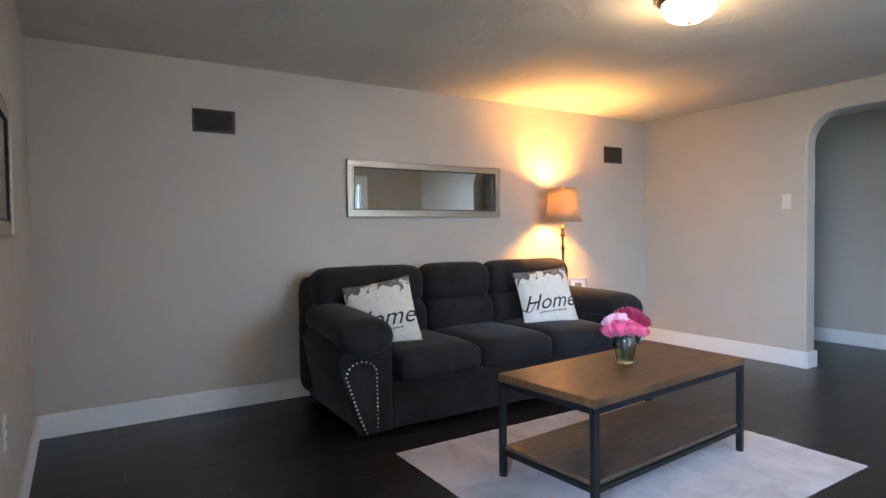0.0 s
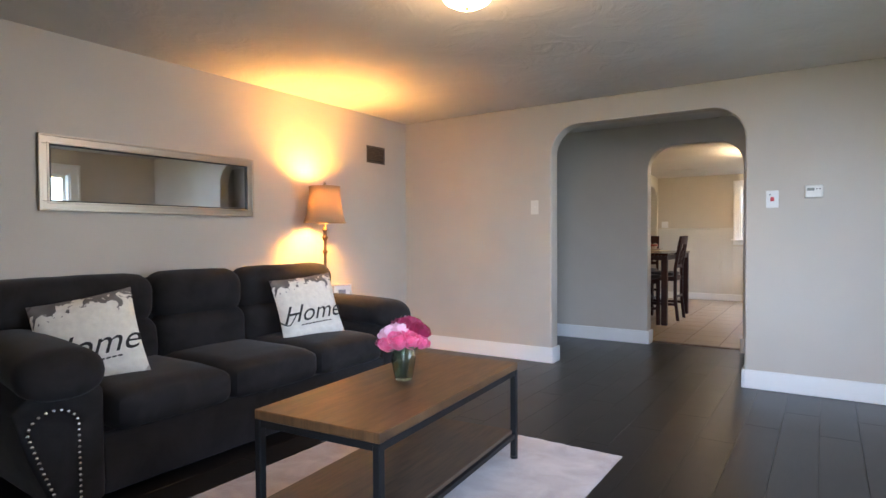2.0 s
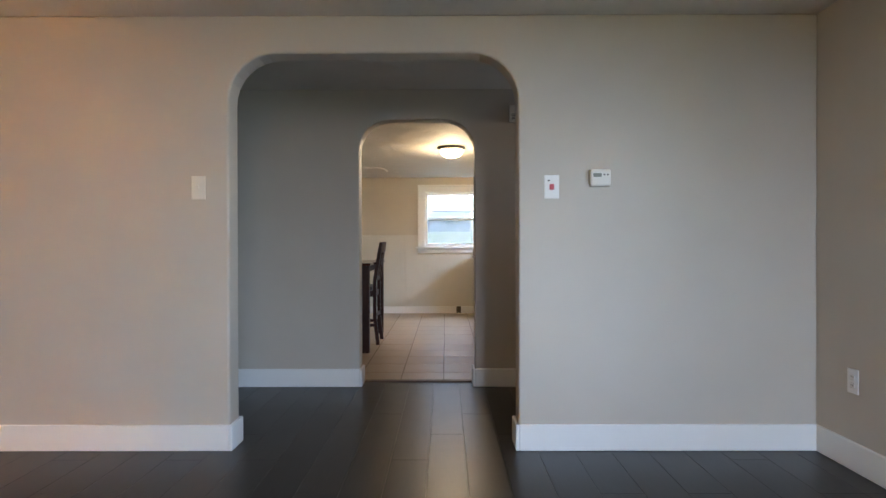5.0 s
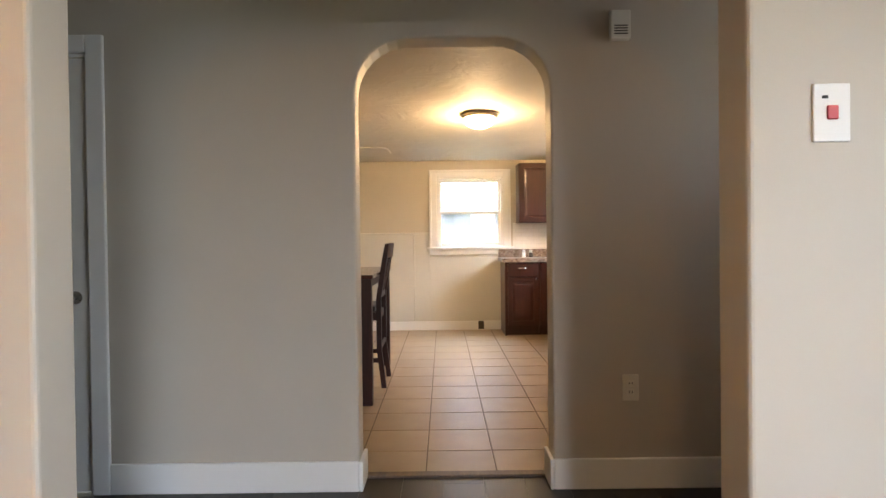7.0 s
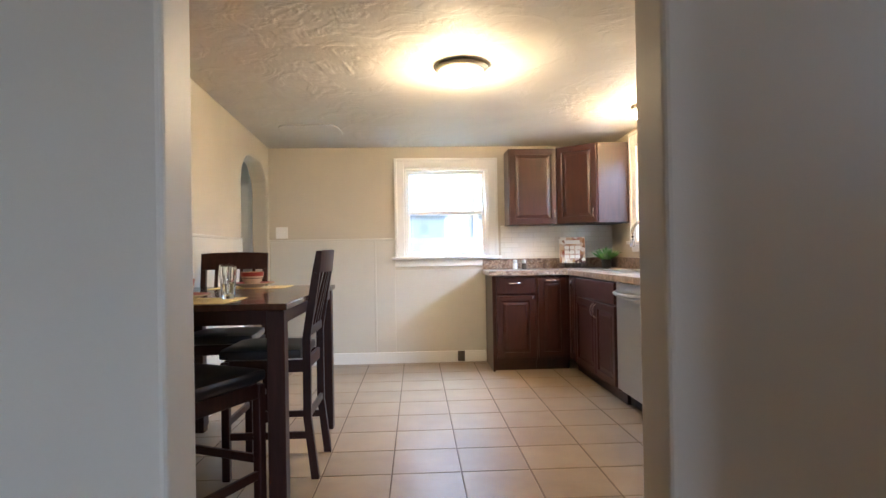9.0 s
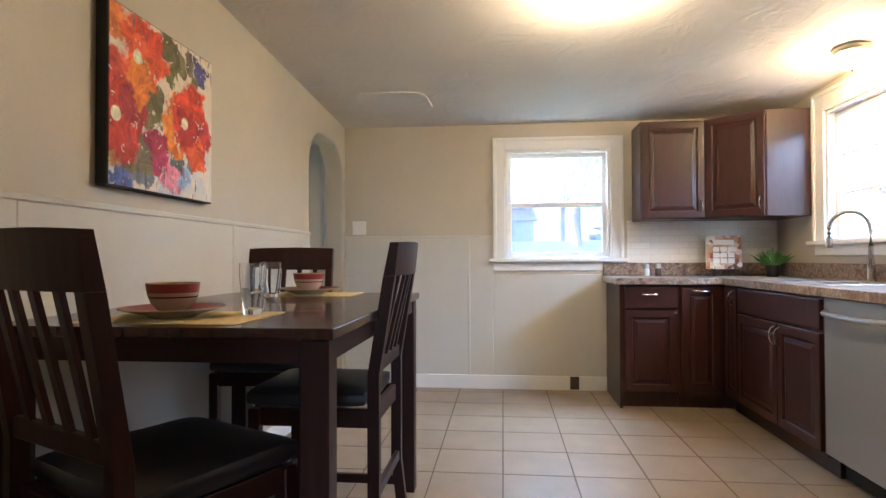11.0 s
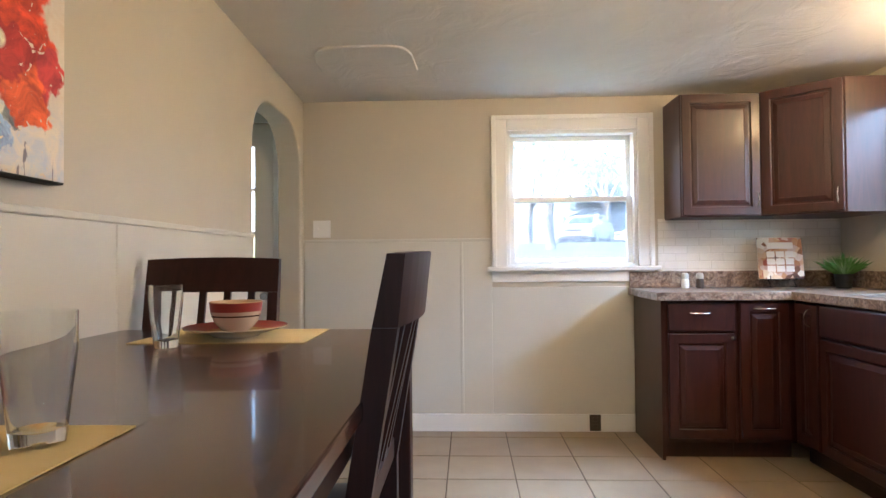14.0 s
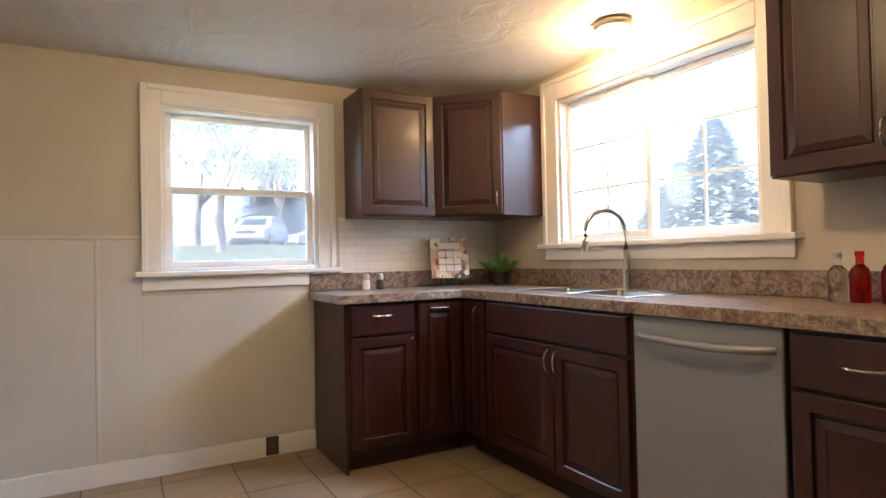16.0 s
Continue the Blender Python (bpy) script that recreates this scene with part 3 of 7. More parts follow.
def panel_door():
    d = thing("door_1", "closed white six-panel interior door with a nickel knob in the hall", "door", pose(0, 0, 0), kind="structure")
    casing("door_casing", -3.61, -2.845, 2.01, YB, 0.08, d)
    bm = B()
    box(bm, -3.61, -3.595, YB, YB2, 0, 2.01)
    box(bm, -2.860, -2.845, YB, YB2, 0, 2.01)
    box(bm, -3.595, -2.860, YB, YB2, 1.995, 2.01)
    part("door_frame", bm, WHITE, d)
    bm = B()
    x0, x1, y = -3.592, -2.863, YB + 0.012
    box(bm, x0, x1, y + 0.008, y + 0.036, 0.006, 1.99)
    st = 0.105
    xm = (x0 + x1) / 2
    cols = [(x0 + st, xm - 0.045), (xm + 0.045, x1 - st)]
    rowsz = [(0.22, 0.78), (0.93, 1.54), (1.64, 1.87)]
    for a, b in ((x0, x0 + st), (xm - 0.045, xm + 0.045), (x1 - st, x1)):
        box(bm, a, b, y, y + 0.008, 0.006, 1.99, 0.002)
    zs = [0.006, 0.22, 0.78, 0.93, 1.54, 1.64, 1.87, 1.99]
    for a, b in cols:
        for i in range(0, 8, 2):
            box(bm, a, b, y, y + 0.008, zs[i], zs[i + 1], 0.002)
        for r0, r1 in rowsz:
            box(bm, a + 0.03, b - 0.03, y + 0.001, y + 0.012, r0 + 0.03, r1 - 0.03, 0.006, 1)
    part("door_leaf", bm, DOORWHITE, d)
    knob_set(d, -2.922, YB + 0.012, 0.90)


def entry_door():
    d = thing("door_2", "closed white entry door with a nine-pane window, knob and deadbolt", "door", pose(0, 0, 0), kind="structure")
    bm = B()
    for a, b, z0, z1 in ((-3.78, -3.68, 0, 2.15), (-2.86, -2.802, 0, 2.15), (-3.68, -2.86, 2.05, 2.15)):
        box(bm, a, b, YK - 0.02, YK, z0, z1, 0.004, 1)
    part("door_casing", bm, WHITE, d)
    bm = B()
    x0, x1, y = -3.68, -2.86, YK + 0.02
    g0, g1, h0, h1 = x0 + 0.14, x1 - 0.14, 1.02, 1.90
    for a, b, z0, z1 in ((x0, g0, 0.01, 2.05), (g1, x1, 0.01, 2.05), (g0, g1, 0.01, h0), (g0, g1, h1, 2.05)):
        box(bm, a, b, y, y + 0.04, z0, z1)
    for i in (1, 2):
        xx = g0 + (g1 - g0) * i / 3
        box(bm, xx - 0.01, xx + 0.01, y + 0.004, y + 0.036, h0, h1)
        zz = h0 + (h1 - h0) * i / 3
        box(bm, g0, g1, y + 0.005, y + 0.035, zz - 0.01, zz + 0.01)
    box(bm, g0, g1, y - 0.006, y + 0.002, 0.25, 0.88, 0.01, 2)
    part("door_leaf", bm, DOORWHITE, d)
    bm = B()
    box(bm, g0, g1, y + 0.018, y + 0.022, h0, h1)
    p = part("pane", bm, PANE, d)
    p.visible_shadow = False
    knob_set(d, -2.92, y, 0.89)
    bm = B()
    mm = Matrix.Translation((-2.92, y, 1.04)) @ pose(0, 0, 0, 90)
    lathe(bm, [(0.028, 0), (0.028, 0.010), (0.020, 0.018), (0.0, 0.020)], 20)
    bmesh.ops.transform(bm, matrix=mm, verts=bm.verts[:])
    part("deadbolt", bm, CHROME, d, "satin nickel deadbolt", True)


panel_door()
entry_door()

# ---- living room ----


def round_box(bm, x0, x1, y0, y1, z0, z1, r=0.04, segs=3):
    r = min(r, 0.49 * min(abs(x1 - x0), abs(y1 - y0), abs(z1 - z0)))
    box(bm, x0, x1, y0, y1, z0, z1, r, segs)


def puff(bm, x0, x1, y0, y1, z0, z1, r, swell=0.02, n=10, facing="z"):
    """A stuffed cushion: a rounded box whose broad faces swell."""
    tmp = bmesh.new()
    bmesh.ops.create_cube(tmp, size=2.0)
    bmesh.ops.subdivide_edges(tmp, edges=tmp.edges[:], cuts=n, use_grid_fill=True)
    cx, cy, cz = (x0 + x1) / 2, (y0 + y1) / 2, (z0 + z1) / 2
    h = Vector(((x1 - x0) / 2, (y1 - y0) / 2, (z1 - z0) / 2))
    new_ = {}
    for v in tmp.verts:
        p = Vector((v.co.x * h.x, v.co.y * h.y, v.co.z * h.z))
        c = Vector([max(-h[i] + r, min(h[i] - r, p[i])) for i in range(3)])
        d = p - c
        if d.length > 1e-6:
            p = c + d.normalized() * r
        f = [(1 - (p[i] / h[i]) ** 2) for i in range(3)]
        k = "xyz".index(facing)
        o = [i for i in range(3) if i != k]
        p[k] += math.copysign(1, p[k]) * swell * max(0, f[o[0]]) ** 0.6 * max(0, f[o[1]]) ** 0.6 * (abs(p[k]) / h[k])
        p += Vector((0.004 * noise.noise(p * 6 + Vector((cx, cy, cz))),) * 3)
        new_[v] = bm.verts.new((p.x + cx, p.y + cy, p.z + cz))
    for f in tmp.faces:
        bm.faces.new([new_[v] for v in f.verts])
    tmp.free()


def build_sofa():
    """Local: x along the sofa, y from back (0) to front, z up."""
    m = Matrix(((0, 1, 0, XL + 0.07), (1, 0, 0, 1.33), (0, 0, 1, 0), (0, 0, 0, 1)))
    s = thing("sofa", "charcoal rolled-arm three-seat sofa with nailhead trim against the wall", "sofa", m)
    L, D = 2.44, 1.05
    bm = B()
    round_box(bm, 0.15, L - 0.15, 0.06, D - 0.06, 0.035, 0.30, 0.02)
    part("base", bm, SOFA, s, "", True)
    for x in (0.12, L - 0.12):
        for y in (0.12, D - 0.14):
            bm = B()
            box(bm, x - 0.03, x + 0.03, y - 0.03, y + 0.03, 0.0, 0.04, 0.006)
            part("foot", bm, BLACK, s)
    for k, xc in enumerate((0.135, L - 0.155)):
        o = 1 if k == 0 else -1
        bm = B()
        def outline(y, k_):
            pts = ((-0.05 * k_, 0.03), (-0.14 * k_, 0.25), (-0.205 * k_, 0.47), (-0.08, 0.57 if k_ == 1 else 0.55), (0.08, 0.57), (0.14, 0.50), (0.14, 0.30), (0.14, 0.03))
            return [bm.verts.new((xc + px * o, y, pz)) for px, pz in pts]
        a, b = outline(0.03, 0.42), outline(D - 0.02, 1)
        for i in range(8):
            bm.faces.new((a[i], a[(i + 1) % 8], b[(i + 1) % 8], b[i]))
        bm.faces.new(a)
        bm.faces.new(list(reversed(b)))
        bmesh.ops.recalc_face_normals(bm, faces=bm.faces[:])
        bmesh.ops.bevel(bm, geom=bm.edges[:], offset=0.018, segments=3, profile=0.5, affect="EDGES")
        arm = part("arm", bm, SOFA, s, "", True)
        # padded roll with a drooping rounded nose
        bm = B()
        secs = []
        ny = 22
        y0, y1 = 0.16, D + 0.02
        for j in range(ny + 1):
            f = j / ny
            y = y0 + (y1 - y0) * (1 - (1 - f) ** 1.6)
            e = max(0.0, (y - (y1 - 0.10)) / 0.10)
            k_ = math.sqrt(max(0.0025, 1 - e * e))
            rx, rz = (0.175 - 0.045 * (1 - y / D)) * (0.45 + 0.55 * k_), 0.10 * (0.25 + 0.75 * k_)
            zc = 0.612 - 0.030 * (y / D) ** 3 - 0.02 * e
            if j == ny:
                rx, rz = rx * 0.75, rz * 0.6
            secs.append([bm.verts.new((xc + (-0.015 + 0.075 * (1 - y / D)) * o + rx * math.copysign(abs(math.cos(a)) ** 0.85, math.cos(a)), y, zc + rz * math.copysign(abs(math.sin(a)) ** 0.85, math.sin(a)))) for a in [2 * math.pi * i / 24 for i in range(24)]])
        for a, b in zip(secs, secs[1:]):
            for i in range(24):
                bm.faces.new((a[i], a[(i + 1) % 24], b[(i + 1) % 24], b[i]))
        bm.faces.new(secs[0])
        bm.faces.new(list(reversed(secs[-1])))
        bmesh.ops.recalc_face_normals(bm, faces=bm.faces[:])
        part("arm_pad", bm, SOFA, s, "", True)
        bm = B()
        line = []
        for i in range(15):
            f = i / 14
            line.append((-0.030 - 0.120 * f ** 0.85, 0.045 + 0.33 * f))
        for i in range(1, 10):
            a = math.pi - math.pi * i / 10
            line.append((-0.058 + 0.092 * math.cos(a), 0.375 + 0.078 * math.sin(a)))
        for i in range(15):
            f = i / 14
            line.append((0.034 + 0.004 * f, 0.375 - 0.33 * f))
        for px, pz in line:
            bmesh.ops.create_uvsphere(bm, u_segments=8, v_segments=5, radius=0.0085, matrix=Matrix.Translation((xc + px * o, D - 0.018, pz)))
        part("nailhead_trim", bm, CHROME, arm, "silver nailheads", True)
    bm = B()
    puff(bm, 0.03, L - 0.03, 0.0, 0.24, 0.06, 0.90, 0.115, 0.0, 12, "y")
    part("back_frame", bm, SOFA, s, "", True)
    w = (L - 0.62) / 3
    for i in range(3):
        x0 = 0.31 + w * i
        e0 = 0.24 if i == 0 else 0
        e1 = 0.24 if i == 2 else 0
        bm = B()
        puff(bm, x0 - e0 + 0.002, x0 + w + e1 - 0.002, 0.08, 0.37, 0.64, 0.94, 0.115, 0.03, 12, "y")
        puff(bm, x0 + 0.002, x0 + w - 0.002, 0.12, 0.40, 0.38, 0.70, 0.10, 0.03, 12, "y")
        part("back_cushion", bm, SOFA, s, "", True)
        bm = B()
        puff(bm, x0 + 0.002, x0 + w - 0.002, 0.26, D + 0.005, 0.285, 0.465, 0.065, 0.022, 10, "z")
        part("seat_cushion", bm, SOFA, s, "", True)
    bm = B()
    round_box(bm, 0.27, L - 0.27, D - 0.075, D - 0.025, 0.035, 0.30, 0.015)
    part("front_panel", bm, SOFA, s, "", True)
    return s


build_sofa()


def text_mesh(body, size, shear=0.0, depth=0.0):
    c = bpy.data.curves.new("writing", "FONT")
    c.body, c.size, c.shear, c.align_x, c.align_y = body, size, shear, "CENTER", "CENTER"
    c.extrude = depth
    c.resolution_u = 3
    ob = bpy.data.objects.new("writing", c)
    scene.collection.objects.link(ob)
    me = bpy.data.meshes.new_from_object(ob.evaluated_get(bpy.context.evaluated_depsgraph_get()))
    bpy.data.objects.remove(ob)
    bpy.data.curves.remove(c)
    return me


def pillow_mat():
    m = material("printed_linen", (0.62, 0.58, 0.51), 0.9)
    v = coords(m, raw=True)
    s = node(m, "ShaderNodeSeparateXYZ")
    link(m, v, s.inputs[0])
    n1 = noise_tex(m, v, 13.0, 3, 0.5, 1.0)
    n2 = noise_tex(m, v, 5.0, 2)
    a = node(m, "ShaderNodeMath")
    a.operation = "MULTIPLY_ADD"
    a.inputs[1].default_value, a.inputs[2].default_value = 2.6, -0.27
    link(m, s.outputs[2], a.inputs[0])
    ax = node(m, "ShaderNodeMath")
    ax.operation = "ABSOLUTE"
    link(m, s.outputs[0], ax.inputs[0])
    a3 = node(m, "ShaderNodeMath")
    a3.operation = "MULTIPLY_ADD"
    a3.inputs[1].default_value = 0.7
    link(m, ax.outputs[0], a3.inputs[0])
    link(m, a.outputs[0], a3.inputs[2])
    a2 = node(m, "ShaderNodeMath")
    a2.operation = "ADD"
    link(m, a3.outputs[0], a2.inputs[0])
    link(m, n1, a2.inputs[1])
    f = ramp(m, a2.outputs[0], [(0.72, (0, 0, 0)), (0.75, (1, 1, 1))])
    ink = ramp(m, n2, [(0.35, (0.07, 0.06, 0.06)), (0.65, (0.22, 0.20, 0.19))])
    cloth = ramp(m, noise_tex(m, v, 30, 4), [(0.3, (0.66, 0.62, 0.55)), (0.7, (0.78, 0.74, 0.66))])
    base(m, mix(m, f, cloth, ink))
    bump(m, noise_tex(m, v, 500, 3), 0.4, 0.001)
    return m


LINEN = pillow_mat()


def bulge(u, w, T=0.075):
    return T * max(0, (1 - u * u)) ** 0.45 * max(0, (1 - w * w)) ** 0.45


def build_pillow(m, group):
    """Upright in local x-z, its printed face towards -y."""
    p = thing("throw_pillow", "square cream pillow printed with dark flowers and the word Home", "pillow", m, group)
    S = 0.225
    bm = B()
    n = 16
    for side in (-1, 1):
        g = []
        for i in range(n + 1):
            row = []
            for j in range(n + 1):
                u, w = -1 + 2 * i / n, -1 + 2 * j / n
                pin = 1 - 0.05 * (1 - w * w) * u * u - 0.0
                pin2 = 1 - 0.05 * (1 - u * u) * w * w
                row.append(bm.verts.new((S * u * pin, side * bulge(u, w), S * w * pin2)))
            g.append(row)
        for i in range(n):
            for j in range(n):
                bm.faces.new((g[i][j], g[i + 1][j], g[i + 1][j + 1], g[i][j + 1]))
    bmesh.ops.remove_doubles(bm, verts=bm.verts[:], dist=0.0004)
    bmesh.ops.recalc_face_normals(bm, faces=bm.faces[:])
    part("cover", bm, LINEN, p, "", True)
    ink = material("black_print", (0.02, 0.02, 0.02), 0.9) if "black_print" not in bpy.data.materials else bpy.data.materials["black_print"]
    for body, size, ox, oz, sh in (("Home", 0.165, -0.008, -0.055, 0.45),):
        me = text_mesh(body, size, sh)
        bm = B()
        bm.from_mesh(me)
        bpy.data.meshes.remove(me)
        # the long opening stroke of the capital
        sweep(bm, [(-0.215 + 0.016 * k, -0.025 - 0.035 * math.sin(k * 0.62), 0) for k in range(9)], 0.0035, 6)
        bmesh.ops.subdivide_edges(bm, edges=[e for e in bm.edges if e.calc_length() > 0.03], cuts=2)
        for v in bm.verts:
            x, z = v.co.x + ox, v.co.y + oz
            v.co = (x, -bulge(x / S, z / S) - 0.0025, z)
        part("lettering", bm, ink, p, "black script lettering")
    bm = B()
    for k in range(9):
        x = -0.10 + 0.025 * k
        z = -0.128
        y = -bulge(x / S, z / S) - 0.0025
        y2 = -bulge((x + 0.02) / S, z / S) - 0.0025
        f = [bm.verts.new(q) for q in ((x, y, z - 0.004), (x + 0.019, y2, z - 0.004), (x + 0.019, y2, z + 0.004), (x, y, z + 0.004))]
        bm.faces.new(f)
    part("small_print", bm, ink, p)
    return p


build_pillow(Matrix.Translation((-3.06, 1.74, 0.650)) @ pose(0, 0, 0, 0, 0, 66) @ pose(0, 0, 0, -24, -10, 0), "throw pillows on the sofa")
build_pillow(Matrix.Translation((-3.06, 3.16, 0.660)) @ pose(0, 0, 0, 0, 0, 72) @ pose(0, 0, 0, -22, -5, 0), "throw pillows on the sofa")


def build_coffee_table():
    m = pose(-1.613, 2.378, 0, 0, 0, 4.6)
    c = thing("coffee_table", "rustic wood coffee table with black steel frame and lower shelf", "coffee table", m)
    hx, hy = 0.285, 0.605
    bm = B()
    box(bm, -hx, hx, -hy, hy, 0.452, 0.488, 0.003, 1)
    part("tabletop", bm, RUSTIC, c)
    bm = B()
    for x in (-hx + 0.014, hx - 0.014):
        box(bm, x - 0.012, x + 0.012, -hy + 0.03, hy - 0.03, 0.426, 0.4515)
    for y in (-hy + 0.014, hy - 0.014):
        box(bm, -hx + 0.03, hx - 0.03, y - 0.012, y + 0.012, 0.426, 0.4515)
    part("frame", bm, BLACKMETAL, c)
    bm = B()
    for x in (-hx + 0.014, hx - 0.014):
        box(bm, x - 0.010, x + 0.010, -hy + 0.03, hy - 0.03, 0.105, 0.125)
    for y in (-hy + 0.014, hy - 0.014):
        box(bm, -hx + 0.03, hx - 0.03, y - 0.010, y + 0.010, 0.105, 0.125)
    part("shelf_rail", bm, BLACKMETAL, c)
    bm = B()
    box(bm, -hx + 0.02, hx - 0.02, -hy + 0.02, hy - 0.02, 0.1255, 0.145, 0.002)
    part("shelf", bm, RUSTIC_SHELF, c)
    for x in (-hx + 0.015, hx - 0.015):
        for y in (-hy + 0.015, hy - 0.015):
            bm = B()
            box(bm, x - 0.015, x + 0.015, y - 0.015, y + 0.015, 0.012, 0.4515, 0.003)
            lg = part("leg", bm, BLACKMETAL, c)
            bm = B()
            cyl(bm, 0.019, 0.0, 0.012, x, y, seg=14)
            part("foot", bm, BLACKMETAL, lg)
    return c


# rug: a thick pile sheet with a soft, uneven edge
bm = B()
nx, ny = 60, 80
x0, x1, y0, y1 = -2.39, -0.94, 1.48, 3.33
grid = []
for i in range(nx + 1):
    row = []
    for j in range(ny + 1):
        u, v = i / nx, j / ny
        ex = min(u, 1 - u) * (x1 - x0)
        ey = min(v, 1 - v) * (y1 - y0)
        edge = min(1, min(ex, ey) / 0.02)
        px = x0 + (x1 - x0) * u + (0.004 * noise.noise(Vector((j * 0.9, i * 0.1, 3))) if i in (0, nx) else 0)
        py = y0 + (y1 - y0) * v + (0.004 * noise.noise(Vector((i * 0.9, j * 0.1, 7))) if j in (0, ny) else 0)
        row.append(bm.verts.new((px, py, 0.002 + 0.010 * edge + 0.003 * noise.noise(Vector((px * 18, py * 18, 0))))))
    grid.append(row)
for i in range(nx):
    for j in range(ny):
        bm.faces.new((grid[i][j], grid[i + 1][j], grid[i + 1][j + 1], grid[i][j + 1]))
one("rug", bm, RUG, "pale blush cream shag area rug under the coffee table", "rug", smooth=True)
table = build_coffee_table()
table.location.z = 0.0125

# ---- vase of roses ----


def petal(bm, r, a, low, high, half, flare, drop):
    """A cupped petal: a patch of a ball of radius r about the heading a, its rim rolled outwards."""
    n, k = 5, 6
    rows = []
    for i in range(n + 1):
        t = i / n
        row = []
        for j in range(k + 1):
            s = -1 + 2 * j / k
            top = high - 0.30 * s * s
            e = low + (top - low) * t
            rr = r * (1 + flare * max(0, t - 0.62) ** 1.5 * 2.2 + 0.03 * s * s)
            aa = a + s * half * (1 - 0.15 * t)
            row.append(bm.verts.new((rr * math.cos(e) * math.cos(aa), rr * math.cos(e) * math.sin(aa), rr * math.sin(e) - drop)))
        rows.append(row)
    for i in range(n):
        for j in range(k):
            bm.faces.new((rows[i][j], rows[i][j + 1], rows[i + 1][j + 1], rows[i + 1][j]))


def petal_mat(name, a, b_):
    m = material(name, a, 0.6)
    v = coords(m)
    base(m, ramp(m, noise_tex(m, v, 25, 4), [(0.3, a), (0.7, b_)]))
    m.node_tree.nodes["Principled BSDF"].inputs["Sheen Weight"].default_value = 0.2
    return m


PINKS = {"hot": petal_mat("hot_pink_petal", (0.78, 0.06, 0.20), (0.88, 0.20, 0.36)),
         "pale": petal_mat("pale_pink_petal", (0.82, 0.42, 0.55), (0.88, 0.62, 0.70)),
         "wine": petal_mat("magenta_petal", (0.20, 0.004, 0.03), (0.36, 0.01, 0.08))}
LEAF = petal_mat("dark_leaf", (0.02, 0.05, 0.015), (0.05, 0.11, 0.03))

vase_at = Vector((-1.655, 2.415, 0.5005))
v_ = thing("vase", "short smoky glass vase holding roses on the coffee table", "vase", Matrix.Translation(vase_at))
bm = B()
lathe(bm, [(0.0, 0.0), (0.036, 0.0), (0.040, 0.006), (0.046, 0.04), (0.054, 0.08), (0.056, 0.10), (0.047, 0.122), (0.046, 0.132), (0.052, 0.140), (0.049, 0.140), (0.043, 0.131), (0.044, 0.121), (0.052, 0.10), (0.050, 0.08), (0.042, 0.04), (0.036, 0.012), (0.0, 0.010)], 28)
part("body", bm, SMOKY, v_, "", True)
bq = thing("bouquet", "pink and magenta artificial roses with leaves in the vase", "flowers", Matrix.Translation(vase_at) @ Matrix.Diagonal((0.92, 0.92, 1.0, 1.0)))
heads = [(-0.060, -0.035, 0.205, "pale", 0.046), (-0.035, -0.070, 0.170, "hot", 0.044), (0.025, -0.070, 0.185, "hot", 0.046), (0.070, -0.035, 0.185, "hot", 0.042),
         (0.025, 0.030, 0.240, "wine", 0.052), (0.070, 0.045, 0.215, "wine", 0.048), (-0.025, 0.025, 0.235, "wine", 0.046), (-0.080, 0.020, 0.190, "pale", 0.042),
         (-0.095, -0.045, 0.170, "wine", 0.030), (0.000, -0.020, 0.225, "pale", 0.042), (0.100, 0.010, 0.175, "hot", 0.036), (-0.04, 0.075, 0.20, "pale", 0.042)]
rnd = random.Random(4)
for hx, hy, hz, kind, r in heads:
    bm = B()
    for ring, (cnt, rr, hi, hf, fl) in enumerate(((3, 0.22, 1.35, 1.2, 0.0), (3, 0.38, 1.25, 1.15, 0.2), (4, 0.55, 1.12, 0.95, 0.4), (5, 0.72, 0.95, 0.8, 0.5), (5, 0.88, 0.72, 0.78, 0.6), (6, 1.0, 0.42, 0.66, 0.6))):
        for q in range(cnt):
            petal(bm, r * rr * (0.85 if rr < 1 else 0.95), 2 * math.pi * q / cnt + ring * 0.7 + rnd.uniform(-.15, .15), -1.1, hi, hf, fl, -r * (0.42 - 0.34 * rr))
    out = Vector((hx, hy, 0.13)).normalized()
    mm = Matrix.Translation((hx, hy, hz)) @ out.to_track_quat("Z", "Y").to_matrix().to_4x4()
    bmesh.ops.transform(bm, matrix=mm, verts=bm.verts[:])
    part("rose", bm, PINKS[kind], bq, {"hot": "hot pink rose", "pale": "pale pink rose", "wine": "deep magenta rose"}[kind], True)
bm = B()
for hx, hy, hz, kind, r in heads:
    sweep(bm, [(hx * 0.15, hy * 0.15, 0.014), (hx * 0.3, hy * 0.3, 0.10), (hx, hy, hz - 0.005)], 0.0022, 6)
part("stems", bm, LEAF, bq)
bm = B()
for q in range(16):
    a = q * 2.4
    r0, zz = 0.035 + 0.045 * rnd.random(), 0.135 + 0.05 * rnd.random()
    c = Vector((math.cos(a) * r0, math.sin(a) * r0, zz))
    d = Vector((math.cos(a), math.sin(a), -0.15 + 0.3 * rnd.random()))
    s = Vector((-math.sin(a), math.cos(a), 0.2))
    vs = [bm.verts.new(c + d * (0.055 * t) + s * (0.016 * w)) for t, w in ((0, 0), (0.35, 0.9), (0.75, 0.7), (1.15, 0), (0.75, -0.7), (0.35, -0.9))]
    bm.faces.new(vs)
part("leaves", bm, LEAF, bq)

